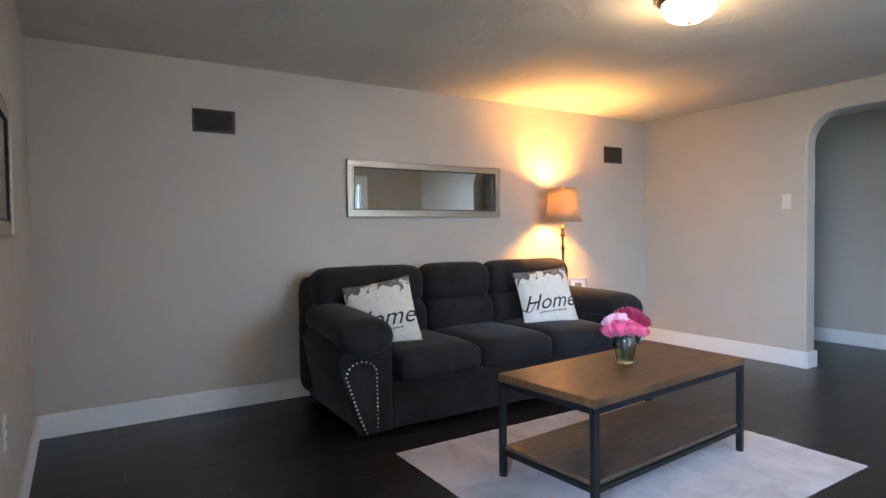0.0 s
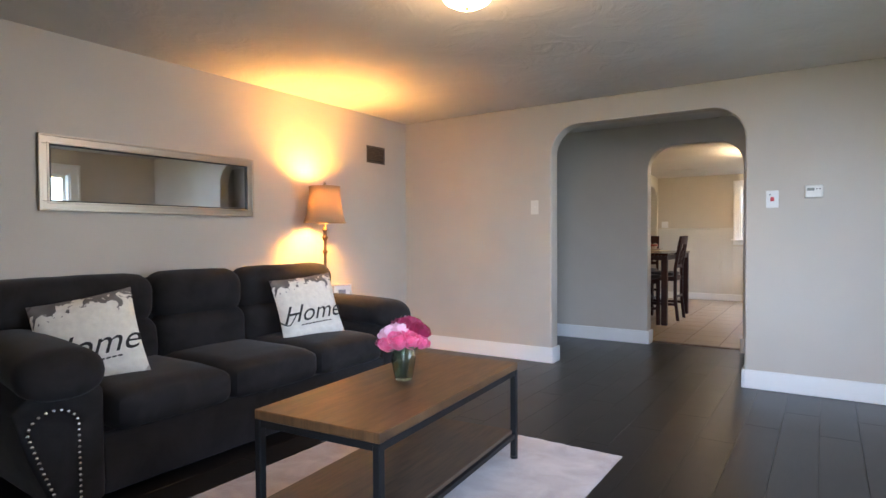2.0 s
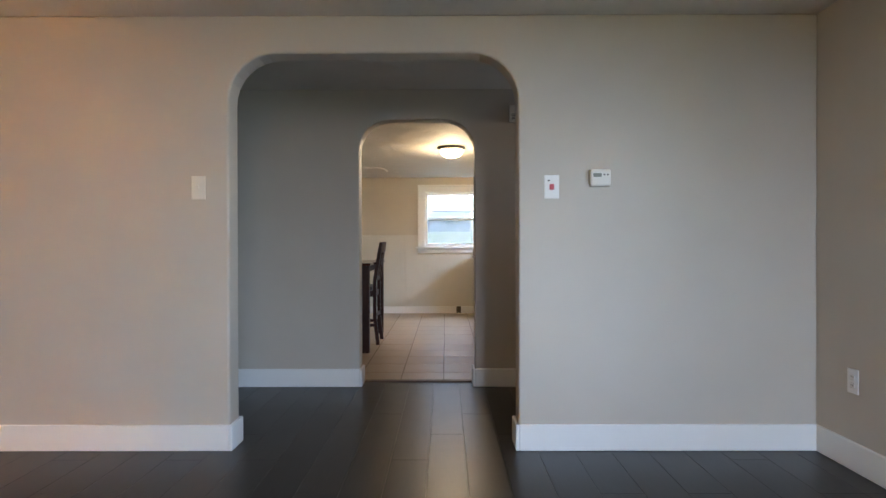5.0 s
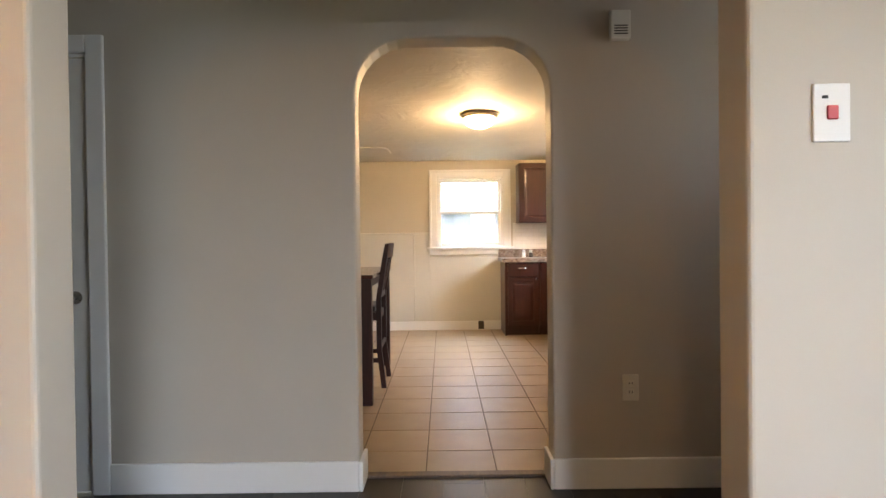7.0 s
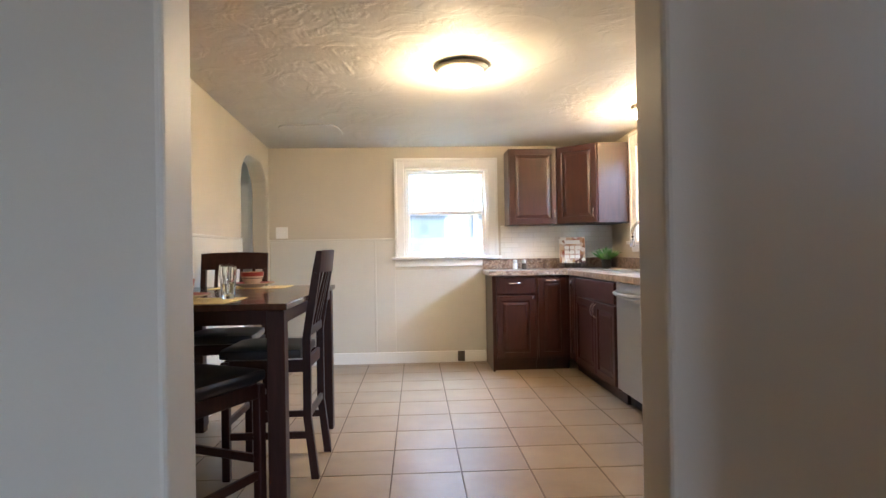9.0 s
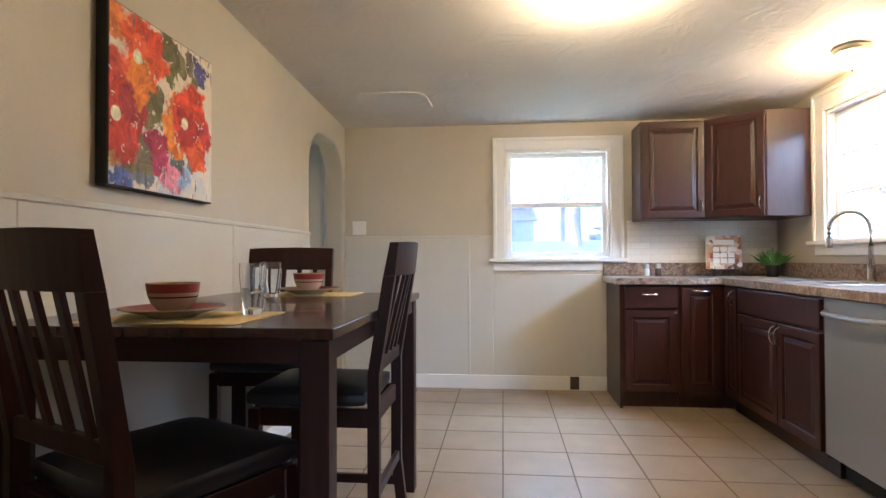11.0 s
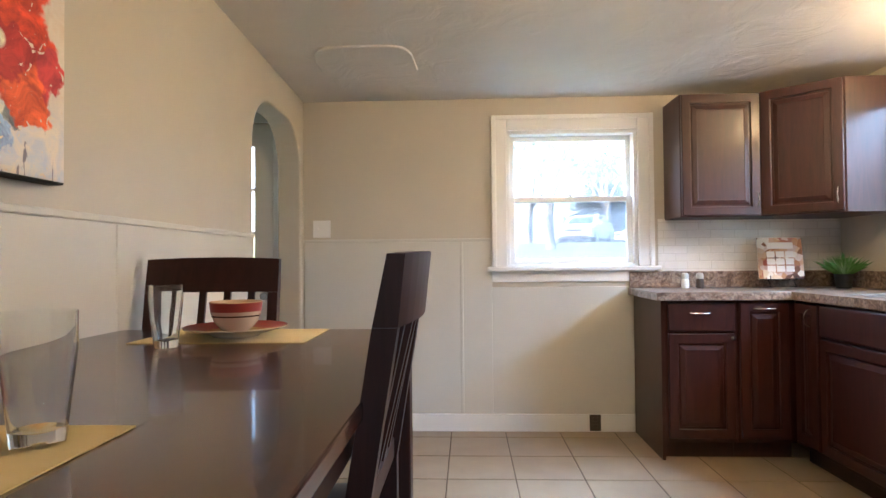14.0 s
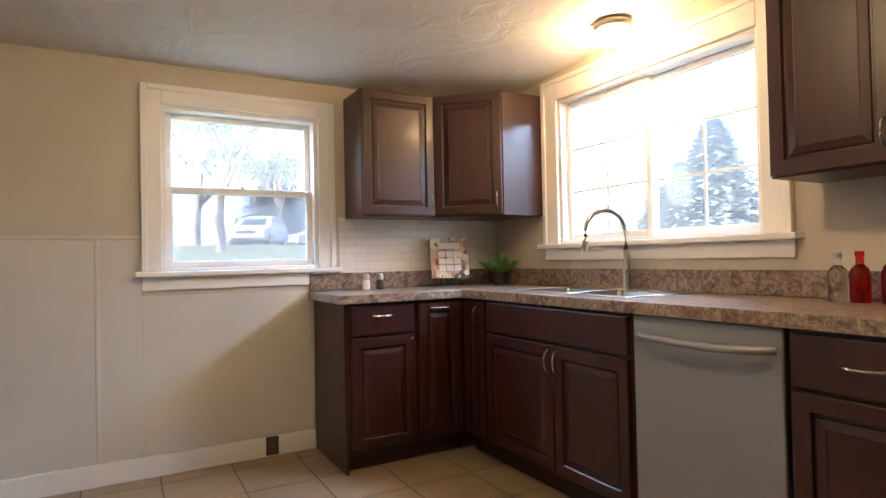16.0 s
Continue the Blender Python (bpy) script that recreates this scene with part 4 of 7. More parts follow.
# ---- side table, lamp, photo frame behind the sofa's far arm ----
st_ = thing("side_table", "small dark wooden side table between the sofa and the arch wall", "side table", Matrix.Translation((-3.48, 3.96, 0)))
bm = B()
box(bm, -0.22, 0.22, -0.22, 0.22, 0.585, 0.61, 0.004)
part("tabletop", bm, ESPRESSO, st_)
for x in (-0.18, 0.18):
    for y in (-0.18, 0.18):
        bm = B()
        box(bm, x - 0.018, x + 0.018, y - 0.018, y + 0.018, 0, 0.585, 0.003)
        part("leg", bm, ESPRESSO, st_)
for y in (-0.18, 0.18):
    bm = B()
    box(bm, -0.16, 0.16, y - 0.01, y + 0.01, 0.50, 0.585)
    part("apron", bm, ESPRESSO, st_)
pf = thing("photo_frame", "small silver picture frame standing on the side table", "picture frame", pose(-3.40, 3.86, 0.612, -8, 0, 52))
bm = B()
for a in ((-0.08, -0.063, 0, 0.14), (0.063, 0.08, 0, 0.14), (-0.063, 0.063, 0, 0.017), (-0.063, 0.063, 0.123, 0.14)):
    box(bm, a[0], a[1], -0.008, 0.008, a[2], a[3], 0.002)
part("frame", bm, SILVER, pf)
bm = B()
box(bm, -0.063, 0.063, -0.002, 0.002, 0.017, 0.123)
part("photo", bm, PLASTIC, pf, "pale photograph with mount")
bm = B()
box(bm, -0.03, 0.03, -0.006, -0.0035, 0.045, 0.095)
part("print", bm, material("grey_photo", (0.16, 0.17, 0.2), 0.4), pf)
bm = B()
sweep(bm, [(0, 0.008, 0.09), (0, 0.045, 0.0)], 0.004, 6)
part("strut", bm, BLACK, pf)


lamp = thing("table_lamp", "lit buffet lamp with dark pole and burlap shade on side table", "lamp", Matrix.Translation((-3.52, 3.79, 0.611)))
bm = B()
lathe(bm, [(0.0, 0.0), (0.062, 0.0), (0.062, 0.012), (0.045, 0.022), (0.020, 0.034), (0.016, 0.05), (0.024, 0.07), (0.016, 0.09), (0.011, 0.13), (0.012, 0.38), (0.017, 0.40), (0.024, 0.41), (0.013, 0.425), (0.012, 0.50), (0.020, 0.515), (0.026, 0.53), (0.016, 0.545), (0.014, 0.575), (0.024, 0.59), (0.012, 0.61), (0.007, 0.63), (0.0, 0.63)], 20)
part("pole", bm, BRONZE, lamp, "turned dark bronze pole", True)
bm = B()
n = 32
prof = [(0.172, 0.648), (0.150, 0.72), (0.136, 0.80), (0.128, 0.87), (0.125, 0.945)]
rings = [[bm.verts.new((r * math.cos(2 * math.pi * i / n), r * math.sin(2 * math.pi * i / n), z)) for i in range(n)] for r, z in prof]
for a, b in zip(rings, rings[1:]):
    for i in range(n):
        bm.faces.new((a[i], a[(i + 1) % n], b[(i + 1) % n], b[i]))
sh = part("shade", bm, SHADE, lamp, "burlap bell shade", True)
sm = sh.modifiers.new("solid", "SOLIDIFY")
sm.thickness = 0.002
for z, r in ((0.650, 0.173), (0.944, 0.126)):
    bm = B()
    sweep(bm, [(r * math.cos(2 * math.pi * i / 32), r * math.sin(2 * math.pi * i / 32), z) for i in range(33)], 0.004, 6)
    part("shade_trim", bm, BURLAP, lamp)
bm = B()
for i in range(3):
    a = i * 2 * math.pi / 3
    sweep(bm, [(0, 0, 0.955), (0.125 * math.cos(a), 0.125 * math.sin(a), 0.944)], 0.0015, 5)
sweep(bm, [(0, 0, 0.62), (0, 0.04, 0.70), (0, 0.04, 0.88), (0, 0, 0.955)], 0.0018, 5)
part("harp", bm, CHROME, lamp)
bm = B()
lathe(bm, [(0.0, 0.953), (0.008, 0.955), (0.012, 0.968), (0.007, 0.982), (0.0, 0.988)], 14)
part("finial", bm, CHROME, lamp, "", True)
bm = B()
lathe(bm, [(0.0, 0.70), (0.012, 0.70), (0.014, 0.73), (0.03, 0.77), (0.028, 0.80), (0.0, 0.82)], 16)
part("light_bulb", bm, GLOW, lamp, "", True).visible_shadow = False


def ceiling_light(name, label, x, y, r, metal=BRONZE, z=ZC):
    c = thing(name, label, "ceiling light", Matrix.Translation((x, y, z)))
    bm = B()
    lathe(bm, [(0.0, -0.001), (r * 0.98, -0.001), (r, -0.006), (r * 0.99, -0.013), (r * 0.90, -0.028), (r * 0.78, -0.032)], 36)
    part("pan", bm, metal, c, "brushed metal rim", True)
    bm = B()
    lathe(bm, [(r * 0.83, -0.030), (r * 0.82, -0.055), (r * 0.68, -0.090), (r * 0.42, -0.112), (0.0, -0.120)], 36)
    p = part("glass_bowl", bm, GLOW, c, "glowing frosted glass bowl", True)
    p.visible_shadow = False
    bm = B()
    lathe(bm, [(0.0, -0.118), (0.010, -0.120), (0.008, -0.130), (0.0, -0.136)], 12)
    part("finial", bm, metal, c, "", True)
    return c


ceiling_light("ceiling_light", "lit flush ceiling light with frosted bowl in the living room", -1.46, 2.66, 0.155)
ceiling_light("ceiling_light", "lit flush ceiling light with frosted bowl in the kitchen", -0.89, 9.22, 0.170, SILVER, kitchen_top(9.22) - 0.004)
ceiling_light("ceiling_light", "small lit flush ceiling light above the kitchen sink", 0.62, 10.05, 0.095, SILVER, kitchen_top(10.05) - 0.006)


def framed(name, label, category, m, w, h, fw, depth, fmat, inner, inner_name="mirror_glass", inner_label=""):
    """Hangs in local x-z on a wall at y = 0, facing -y; origin at the lower left corner."""
    f = thing(name, label, category, m)
    bm = B()
    for x0, x1, z0, z1 in ((0, w, 0, fw), (0, w, h - fw, h), (0, fw, fw, h - fw), (w - fw, w, fw, h - fw)):
        box(bm, x0, x1, -depth * 0.7, -0.002, z0, z1, 0.004, 2)
    for k0, k1, d in ((0.0, 0.25, 1.0), (0.78, 1.0, 0.85)):
        a, b = fw * k0, fw * k1
        for x0, x1, z0, z1 in ((a, w - a, a, b), (a, w - a, h - b, h - a), (a, b, b, h - b), (w - b, w - a, b, h - b)):
            box(bm, x0, x1, -depth * d, -depth * 0.69, z0, z1, 0.003, 2)
    part("frame", bm, fmat, f)
    bm = B()
    box(bm, fw - 0.004, w - fw + 0.004, -0.012, -0.006, fw - 0.004, h - fw + 0.004)
    part(inner_name, bm, inner, f, inner_label)
    bm = B()
    for x0, x1, z0, z1 in ((fw, w - fw, fw, fw + 0.007), (fw, w - fw, h - fw - 0.007, h - fw), (fw, fw + 0.007, fw + 0.007, h - fw - 0.007), (w - fw - 0.007, w - fw, fw + 0.007, h - fw - 0.007)):
        box(bm, x0, x1, -depth * 0.8, -0.0125, z0, z1)
    part("liner", bm, BLACK, f, "dark inner edge")
    return f


# the west wall faces +x: local x runs along +y, local -y points to +x
WEST = Matrix(((0, -1, 0, XL), (1, 0, 0, 0), (0, 0, 1, 0), (0, 0, 0, 1)))
framed("wall_mirror", "long framed mirror in champagne silver frame hung above the sofa", "mirror", WEST @ Matrix.Translation((1.795, 0, 1.298)), 1.445, 0.435, 0.055, 0.032, SILVER, MIRROR)
SOUTH = Matrix.Translation((0, YS, 0)) @ pose(0, 0, 0, 0, 0, 180)
framed("wall_picture", "framed picture in dark silver frame on the wall facing the arch", "picture", SOUTH @ Matrix.Translation((1.83, 0, 1.17)), 0.60, 0.50, 0.06, 0.03, SILVER, material("muted_print", (0.25, 0.24, 0.22), 0.5), "print")


def vent(y0, y1, z0, z1, label):
    v = thing("wall_vent", label, "vent", WEST @ Matrix.Translation((y0, 0, z0)), "wall vents")
    w, h = y1 - y0, z1 - z0
    bm = B()
    for a in ((0, w, 0, 0.018), (0, w, h - 0.018, h), (0, 0.018, 0.018, h - 0.018), (w - 0.018, w, 0.018, h - 0.018)):
        box(bm, a[0], a[1], -0.012, -0.001, a[2], a[3], 0.003)
    part("frame", bm, DARKPLASTIC, v)
    bm = B()
    box(bm, 0.018, w - 0.018, -0.003, -0.001, 0.018, h - 0.018)
    part("backing", bm, BLACK, v)
    n = 7
    for i in range(n):
        z = 0.026 + (h - 0.052) * (i + 0.5) / n
        bm = B()
        box(bm, 0.018, w - 0.018, -0.010, -0.0085, -0.006, 0.006)
        bmesh.ops.transform(bm, matrix=Matrix.Translation((0, 0, z)) @ Matrix.Translation((0, -0.009, 0)) @ pose(0, 0, 0, 35) @ Matrix.Translation((0, 0.009, 0)), verts=bm.verts[:])
        part("slat", bm, DARKPLASTIC, v)


vent(0.73, 1.00, 1.85, 2.003, "small dark brown louvred vent high on the wall")
vent(4.57, 4.835, 1.855, 2.02, "small dark brown louvred vent high near the corner")


def plate(m, w, h, kind, label, mat=PLASTIC, group=""):
    """A wall plate in local x-z, centred, facing -y."""
    name = {"switch": "light_switch", "double": "light_switch", "outlet": "power_outlet", "box": "junction_box", "blank": "wall_plate"}[kind]
    cat = "switch" if kind in ("switch", "double") else "outlet" if kind == "outlet" else "wall plate"
    p = thing(name, label, cat, m, group)
    bm = B()
    box(bm, -w / 2, w / 2, -0.007, -0.0005, -h / 2, h / 2, 0.003, 2)
    part("cover_plate", bm, mat, p)
    if kind in ("switch", "double"):
        for x in ((0,) if kind == "switch" else (-0.025, 0.025)):
            bm = B()
            box(bm, x - 0.005, x + 0.005, -0.016, -0.006, -0.002, 0.012, 0.002)
            part("toggle", bm, mat, p)
    if kind == "outlet":
        for z in (-0.02, 0.02):
            bm = B()
            box(bm, -0.016, 0.016, -0.009, -0.006, z - 0.013, z + 0.013, 0.003)
            part("socket", bm, mat, p)
            bm = B()
            box(bm, -0.008, -0.005, -0.0098, -0.0088, z - 0.004, z + 0.006)
            box(bm, 0.005, 0.008, -0.0098, -0.0088, z - 0.004, z + 0.005)
            part("slots", bm, BLACK, p)
    if kind == "blank":
        bm = B()
        box(bm, -0.012, 0.012, -0.012, -0.006, -0.015, 0.015, 0.002)
        part("dial", bm, REDMARK, p, "small red dial")
        bm = B()
        box(bm, -0.022, -0.010, -0.010, -0.006, 0.03, 0.036)
        part("label", bm, BLACK, p)
    return p


plate(Matrix.Translation((-2.28, YA, 1.40)), 0.075, 0.125, "switch", "ivory light switch on the wall beside the wide arch")
plate(Matrix.Translation((-0.404, YA, 1.40)), 0.080, 0.125, "blank", "white wall plate with a small red dial beside the wide arch", WHITE)
plate(Matrix.Translation((-0.39, YB, 0.46)), 0.075, 0.12, "outlet", "ivory power outlet low on the hall wall")
plate(Matrix.Translation((-2.535, YK - 0.0065, 1.332)) @ Matrix.Translation((0, -0.006, 0)), 0.118, 0.115, "double", "white double light switch beside the kitchen doorway", WHITE)
plate(Matrix.Translation((-0.757, YK - 0.019, 0.062)), 0.072, 0.105, "outlet", "dark brown power outlet set in the kitchen baseboard", DARKPLASTIC)
plate(Matrix.Translation((XR, 4.916, 0.43)) @ pose(0, 0, 0, 0, 0, -90), 0.075, 0.12, "outlet", "white power outlet below the living room window", WHITE)
plate(SOUTH @ Matrix.Translation((2.15, 0, 0.50)), 0.075, 0.12, "outlet", "white power outlet on the wall facing the arch", WHITE)

th = thing("thermostat", "ivory wall thermostat with small display beside the wide arch", "thermostat", Matrix.Translation((-0.150, YA, 1.445)))
bm = B()
box(bm, -0.055, 0.055, -0.03, -0.0005, -0.046, 0.046, 0.012, 3)
part("case", bm, PLASTIC, th)
bm = B()
box(bm, -0.040, 0.004, -0.0315, -0.0295, 0.004, 0.024, 0.001)
part("display", bm, material("lcd_grey", (0.20, 0.21, 0.17), 0.3), th)
bm = B()
for x in (0.018, 0.036):
    box(bm, x - 0.005, x + 0.005, -0.033, -0.0295, 0.012, 0.020, 0.002)
part("buttons", bm, DARKPLASTIC, th)
sr = thing("door_chime", "small white chime box high on the hall wall", "chime", Matrix.Translation((-0.43, YB, 2.10)))
bm = B()
box(bm, -0.045, 0.045, -0.04, -0.0005, -0.065, 0.065, 0.006, 2)
part("case", bm, PLASTIC, sr)
bm = B()
for i in range(4):
    box(bm, -0.03, 0.03, -0.0415, -0.0395, -0.045 + i * 0.012, -0.040 + i * 0.012)
part("grille", bm, DARKPLASTIC, sr)

# ---- kitchen cabinets: fronts in local x-z, facing -y ----


def ring(bm, x0, x1, z0, z1, f, ya, yb, e=0.003):
    """A rectangular frame of width f between depths ya (front) and yb, its front edges eased, in one piece."""
    loops = []
    for inset, y in ((0, yb), (0, ya + e), (e, ya), (f - e, ya), (f, ya + e), (f, yb)):
        loops.append([bm.verts.new(p) for p in ((x0 + inset, y, z0 + inset), (x1 - inset, y, z0 + inset), (x1 - inset, y, z1 - inset), (x0 + inset, y, z1 - inset))])
    for a, b in zip(loops, loops[1:] + loops[:1]):
        for i in range(4):
            bm.faces.new((a[i], a[(i + 1) % 4], b[(i + 1) % 4], b[i]))
    bmesh.ops.recalc_face_normals(bm, faces=bm.faces[:])


def front(parent, x0, x1, z0, z1, y, name="cabinet_door", m=None, raised=True, label=""):
    bm = B()
    if raised:
        f = 0.052
        ring(bm, x0, x1, z0, z1, f, y - 0.021, y)
    else:
        box(bm, x0, x1, y - 0.021, y, z0, z1, 0.005, 2)
    if m is not None:
        bmesh.ops.transform(bm, matrix=m, verts=bm.verts[:])
    d = part(name, bm, CHERRY, parent, label)
    if raised:
        bm = B()
        loops = []
        for inset, dy in ((0.0, 0.0), (0.0, 0.008), (0.010, 0.008), (0.013, 0.0125), (0.038, 0.0185), (0.042, 0.0170)):
            q = f + inset
            loops.append([bm.verts.new(p) for p in ((x0 + q, y - dy, z0 + q), (x1 - q, y - dy, z0 + q), (x1 - q, y - dy, z1 - q), (x0 + q, y - dy, z1 - q))])
        for a, b in zip(loops, loops[1:]):
            for i in range(4):
                bm.faces.new((a[i], a[(i + 1) % 4], b[(i + 1) % 4], b[i]))
        bm.faces.new(loops[-1])
        bm.faces.new(loops[0])
        bmesh.ops.recalc_face_normals(bm, faces=bm.faces[:])
        if m is not None:
            bmesh.ops.transform(bm, matrix=m, verts=bm.verts[:])
        part("panel", bm, CHERRY, d)
    return d


def pull(parent, x, z, y, length=0.10, upright=False, m=None):
    """A bow handle standing off a front at (x, z)."""
    pts = []
    for i in range(11):
        s = -1 + 2 * i / 10
        d = 0.028 * (1 - s * s) ** 0.5 if abs(s) < 1 else 0
        pts.append((x, y - 0.0215 - d, z + s * length / 2) if upright else (x + s * length / 2, y - 0.0215 - d, z))
    bm = B()
    sweep(bm, pts, [0.0055 if i in (0, 10) else 0.0042 for i in range(11)], 8)
    if m is not None:
        bmesh.ops.transform(bm, matrix=m, verts=bm.verts[:])
    return part("handle", bm, CHROME, parent, "curved satin nickel handle", True)


def small_knob(parent, x, z, y):
    bm = B()
    lathe(bm, [(0.006, 0.0), (0.005, 0.012), (0.013, 0.018), (0.014, 0.024), (0.0, 0.028)], 14)
    bmesh.ops.transform(bm, matrix=Matrix.Translation((x, y - 0.021, z)) @ pose(0, 0, 0, 90), verts=bm.verts[:])
    return part("knob", bm, CHROME, parent, "small nickel knob", True)


def carcass(parent, x0, x1, y0, y1, z0, z1, toe=False):
    bm = B()
    if toe:
        box(bm, x0, x1, y0, y1, 0.10, z1, 0.001)
        box(bm, x0, x1, y0 + 0.06, y1, 0.0, 0.10)
    else:
        box(bm, x0, x1, y0, y1, z0, z1, 0.002)
    return part("body", bm, CHERRY, parent)


ZB = 0.888  # top of the base cabinets
EAST = Matrix.Translation((XW, 0, 0)) @ pose(0, 0, 0, 0, 0, -90)  # local x = -y of the room, local y towards the wall
GL = "dark cherry kitchen cabinets"
# end wall run
YF = 10.87
c = thing("base_cabinet", "dark cherry base cabinet with drawer and door at the window wall", "cabinet", pose(0, 0, 0), GL)
carcass(c, -0.482, -0.09, YF, YK - 0.02, 0, ZB, True)
bm = B()
box(bm, -0.50, -0.4822, YF - 0.002, YK - 0.02, 0.0, ZB, 0.001)
part("side_panel", bm, CHERRY, c)
f_ = front(c, -0.465, -0.105, 0.715, 0.870, YF, "drawer_front", raised=False)
pull(f_, -0.290, 0.815, YF, 0.11)
f_ = front(c, -0.465, -0.105, 0.125, 0.700, YF)
small_knob(f_, -0.125, 0.680, YF)
c = thing("base_cabinet", "narrow dark cherry corner base cabinet with a top handle", "cabinet", pose(0, 0, 0), GL)
carcass(c, -0.088, 0.228, YF, YK - 0.02, 0, ZB, True)
f_ = front(c, -0.075, 0.185, 0.125, 0.870, YF)
pull(f_, 0.058, 0.838, YF, 0.12)


def east(name, label, y_hi, y_lo, deep=0.59, z0=0.0, z1=ZB, toe=True):
    """A cabinet on the east wall between two room y values; fronts at local y = -deep."""
    c = thing(name, label, "cabinet", EAST, GL)
    carcass(c, -y_hi, -y_lo, -deep, -0.002, z0, z1, toe)
    return c


c = east("base_cabinet", "dark cherry sink base cabinet with false drawer and two doors", 10.865, 9.609)
f_ = front(c, -10.84, -10.64, 0.125, 0.870, -0.59)
pull(f_, -10.70, 0.80, -0.59, 0.09, True)
front(c, -10.62, -9.625, 0.715, 0.870, -0.59, "false_front", raised=False)
f_ = front(c, -10.62, -10.075, 0.125, 0.700, -0.59)
pull(f_, -10.100, 0.63, -0.59, 0.10, True)
f_ = front(c, -10.065, -9.625, 0.125, 0.700, -0.59)
pull(f_, -10.040, 0.63, -0.59, 0.10, True)
for y1_, y0_, lab in ((9.011, 8.192, "dark cherry base cabinet with drawers and doors beside the dishwasher"), (8.190, 7.42, "dark cherry base cabinet with drawers and doors at counter end")):
    c = east("base_cabinet", lab, y1_, y0_)
    ym = (y1_ + y0_) / 2
    for a, b in ((y1_ - 0.015, ym + 0.006), (ym - 0.006, y0_ + 0.015)):
        f_ = front(c, -a, -b, 0.715, 0.870, -0.59, "drawer_front", raised=False)
        pull(f_, -(a + b) / 2, 0.792, -0.59, 0.11)
        f_ = front(c, -a, -b, 0.125, 0.700, -0.59)
        pull(f_, (-b - 0.03) if a > ym + 0.1 else (-a + 0.03), 0.63, -0.59, 0.10, True)

# dishwasher
d = thing("dishwasher", "grey stainless dishwasher with a curved bar handle between base cabinets", "dishwasher", EAST)
bm = B()
box(bm, -9.605, -9.015, -0.55, -0.01, 0.10, 0.883)
box(bm, -9.605, -9.015, -0.50, -0.01, 0.0, 0.10)
part("body", bm, BLACK, d)
bm = B()
box(bm, -9.599, -9.021, -0.602, -0.550, 0.125, 0.880, 0.006, 2)
dd = part("door", bm, APPLIANCE, d)
bm = B()
pts = [(-9.572 + 0.53 * i / 12, -0.605 - 0.048 * max(0, 1 - ((i - 6) / 6) ** 4) ** 0.5, 0.812 - 0.010 * (1 - ((i - 6) / 6) ** 2)) for i in range(13)]
sweep(bm, pts, 0.014, 12)
part("handle", bm, APPLIANCE, dd, "long curved steel handle", True)
bm = B()
box(bm, -9.599, -9.021, -0.51, -0.502, 0.01, 0.115)
part("kick_plate", bm, BLACK, d)

# worktop in one piece, rolled edge, with a hole for the sink
SX0, SX1, SY0, SY1 = 0.325, 0.705, 9.74, 10.52
bm = B()
zt0, zt1 = 0.889, 0.930
for x0, x1, y0, y1 in ((-0.525, 0.20, 10.835, YK - 0.002), (0.20, XW - 0.002, SY1, YK - 0.002), (0.20, SX0, SY0, SY1), (SX1, XW - 0.002, SY0, SY1), (0.20, XW - 0.002, 7.40, SY0)):
    box(bm, x0, x1, y0, y1, zt0, zt1)
bmesh.ops.remove_doubles(bm, verts=bm.verts[:], dist=0.0002)
wt = one("worktop", bm, GRANITE, "brown speckled laminate worktop running round the corner", "worktop")
bm = B()
box(bm, -0.532, -0.5255, 10.83, YK - 0.002, 0.885, 0.931, 0.003, 2)
part("edge", bm, GRANITE, wt)
bm = B()
box(bm, -0.525, 0.193, 10.828, 10.8348, 0.885, 0.931, 0.003, 2)
part("edge", bm, GRANITE, wt)
bm = B()
box(bm, 0.193, 0.1998, 7.40, 10.8348, 0.885, 0.931, 0.003, 2)
part("edge", bm, GRANITE, wt)
bm = B()
box(bm, -0.525, XW - 0.02, YK - 0.022, YK - 0.002, 0.9305, 1.035, 0.005, 2)
part("upstand", bm, GRANITE, wt)
bm = B()
box(bm, XW - 0.022, XW - 0.002, 7.40, YK - 0.0222, 0.9305, 1.035, 0.005, 2)
part("upstand", bm, GRANITE, wt)

# glossy white brick-effect splash panel, pieces later
# sink
s = thing("sink", "stainless steel drop-in double bowl sink in the worktop", "sink", pose(0, 0, 0))
bm = B()
rim = 0.932
xo0, xo1, yo0, yo1 = 0.295, 0.795, 9.71, 10.55
ym = 10.13
for x0, x1, y0, y1 in ((xo0, SX0 + 0.02, yo0, yo1), (0.685, xo1, yo0, yo1), (SX0 + 0.02, 0.685, yo0, SY0 + 0.02), (SX0 + 0.02, 0.685, SY1 - 0.02, yo1), (SX0 + 0.02, 0.685, ym - 0.02, ym + 0.02)):
    box(bm, x0, x1, y0, y1, 0.9302, rim + 0.003, 0.001)
part("rim", bm, STEEL, s)
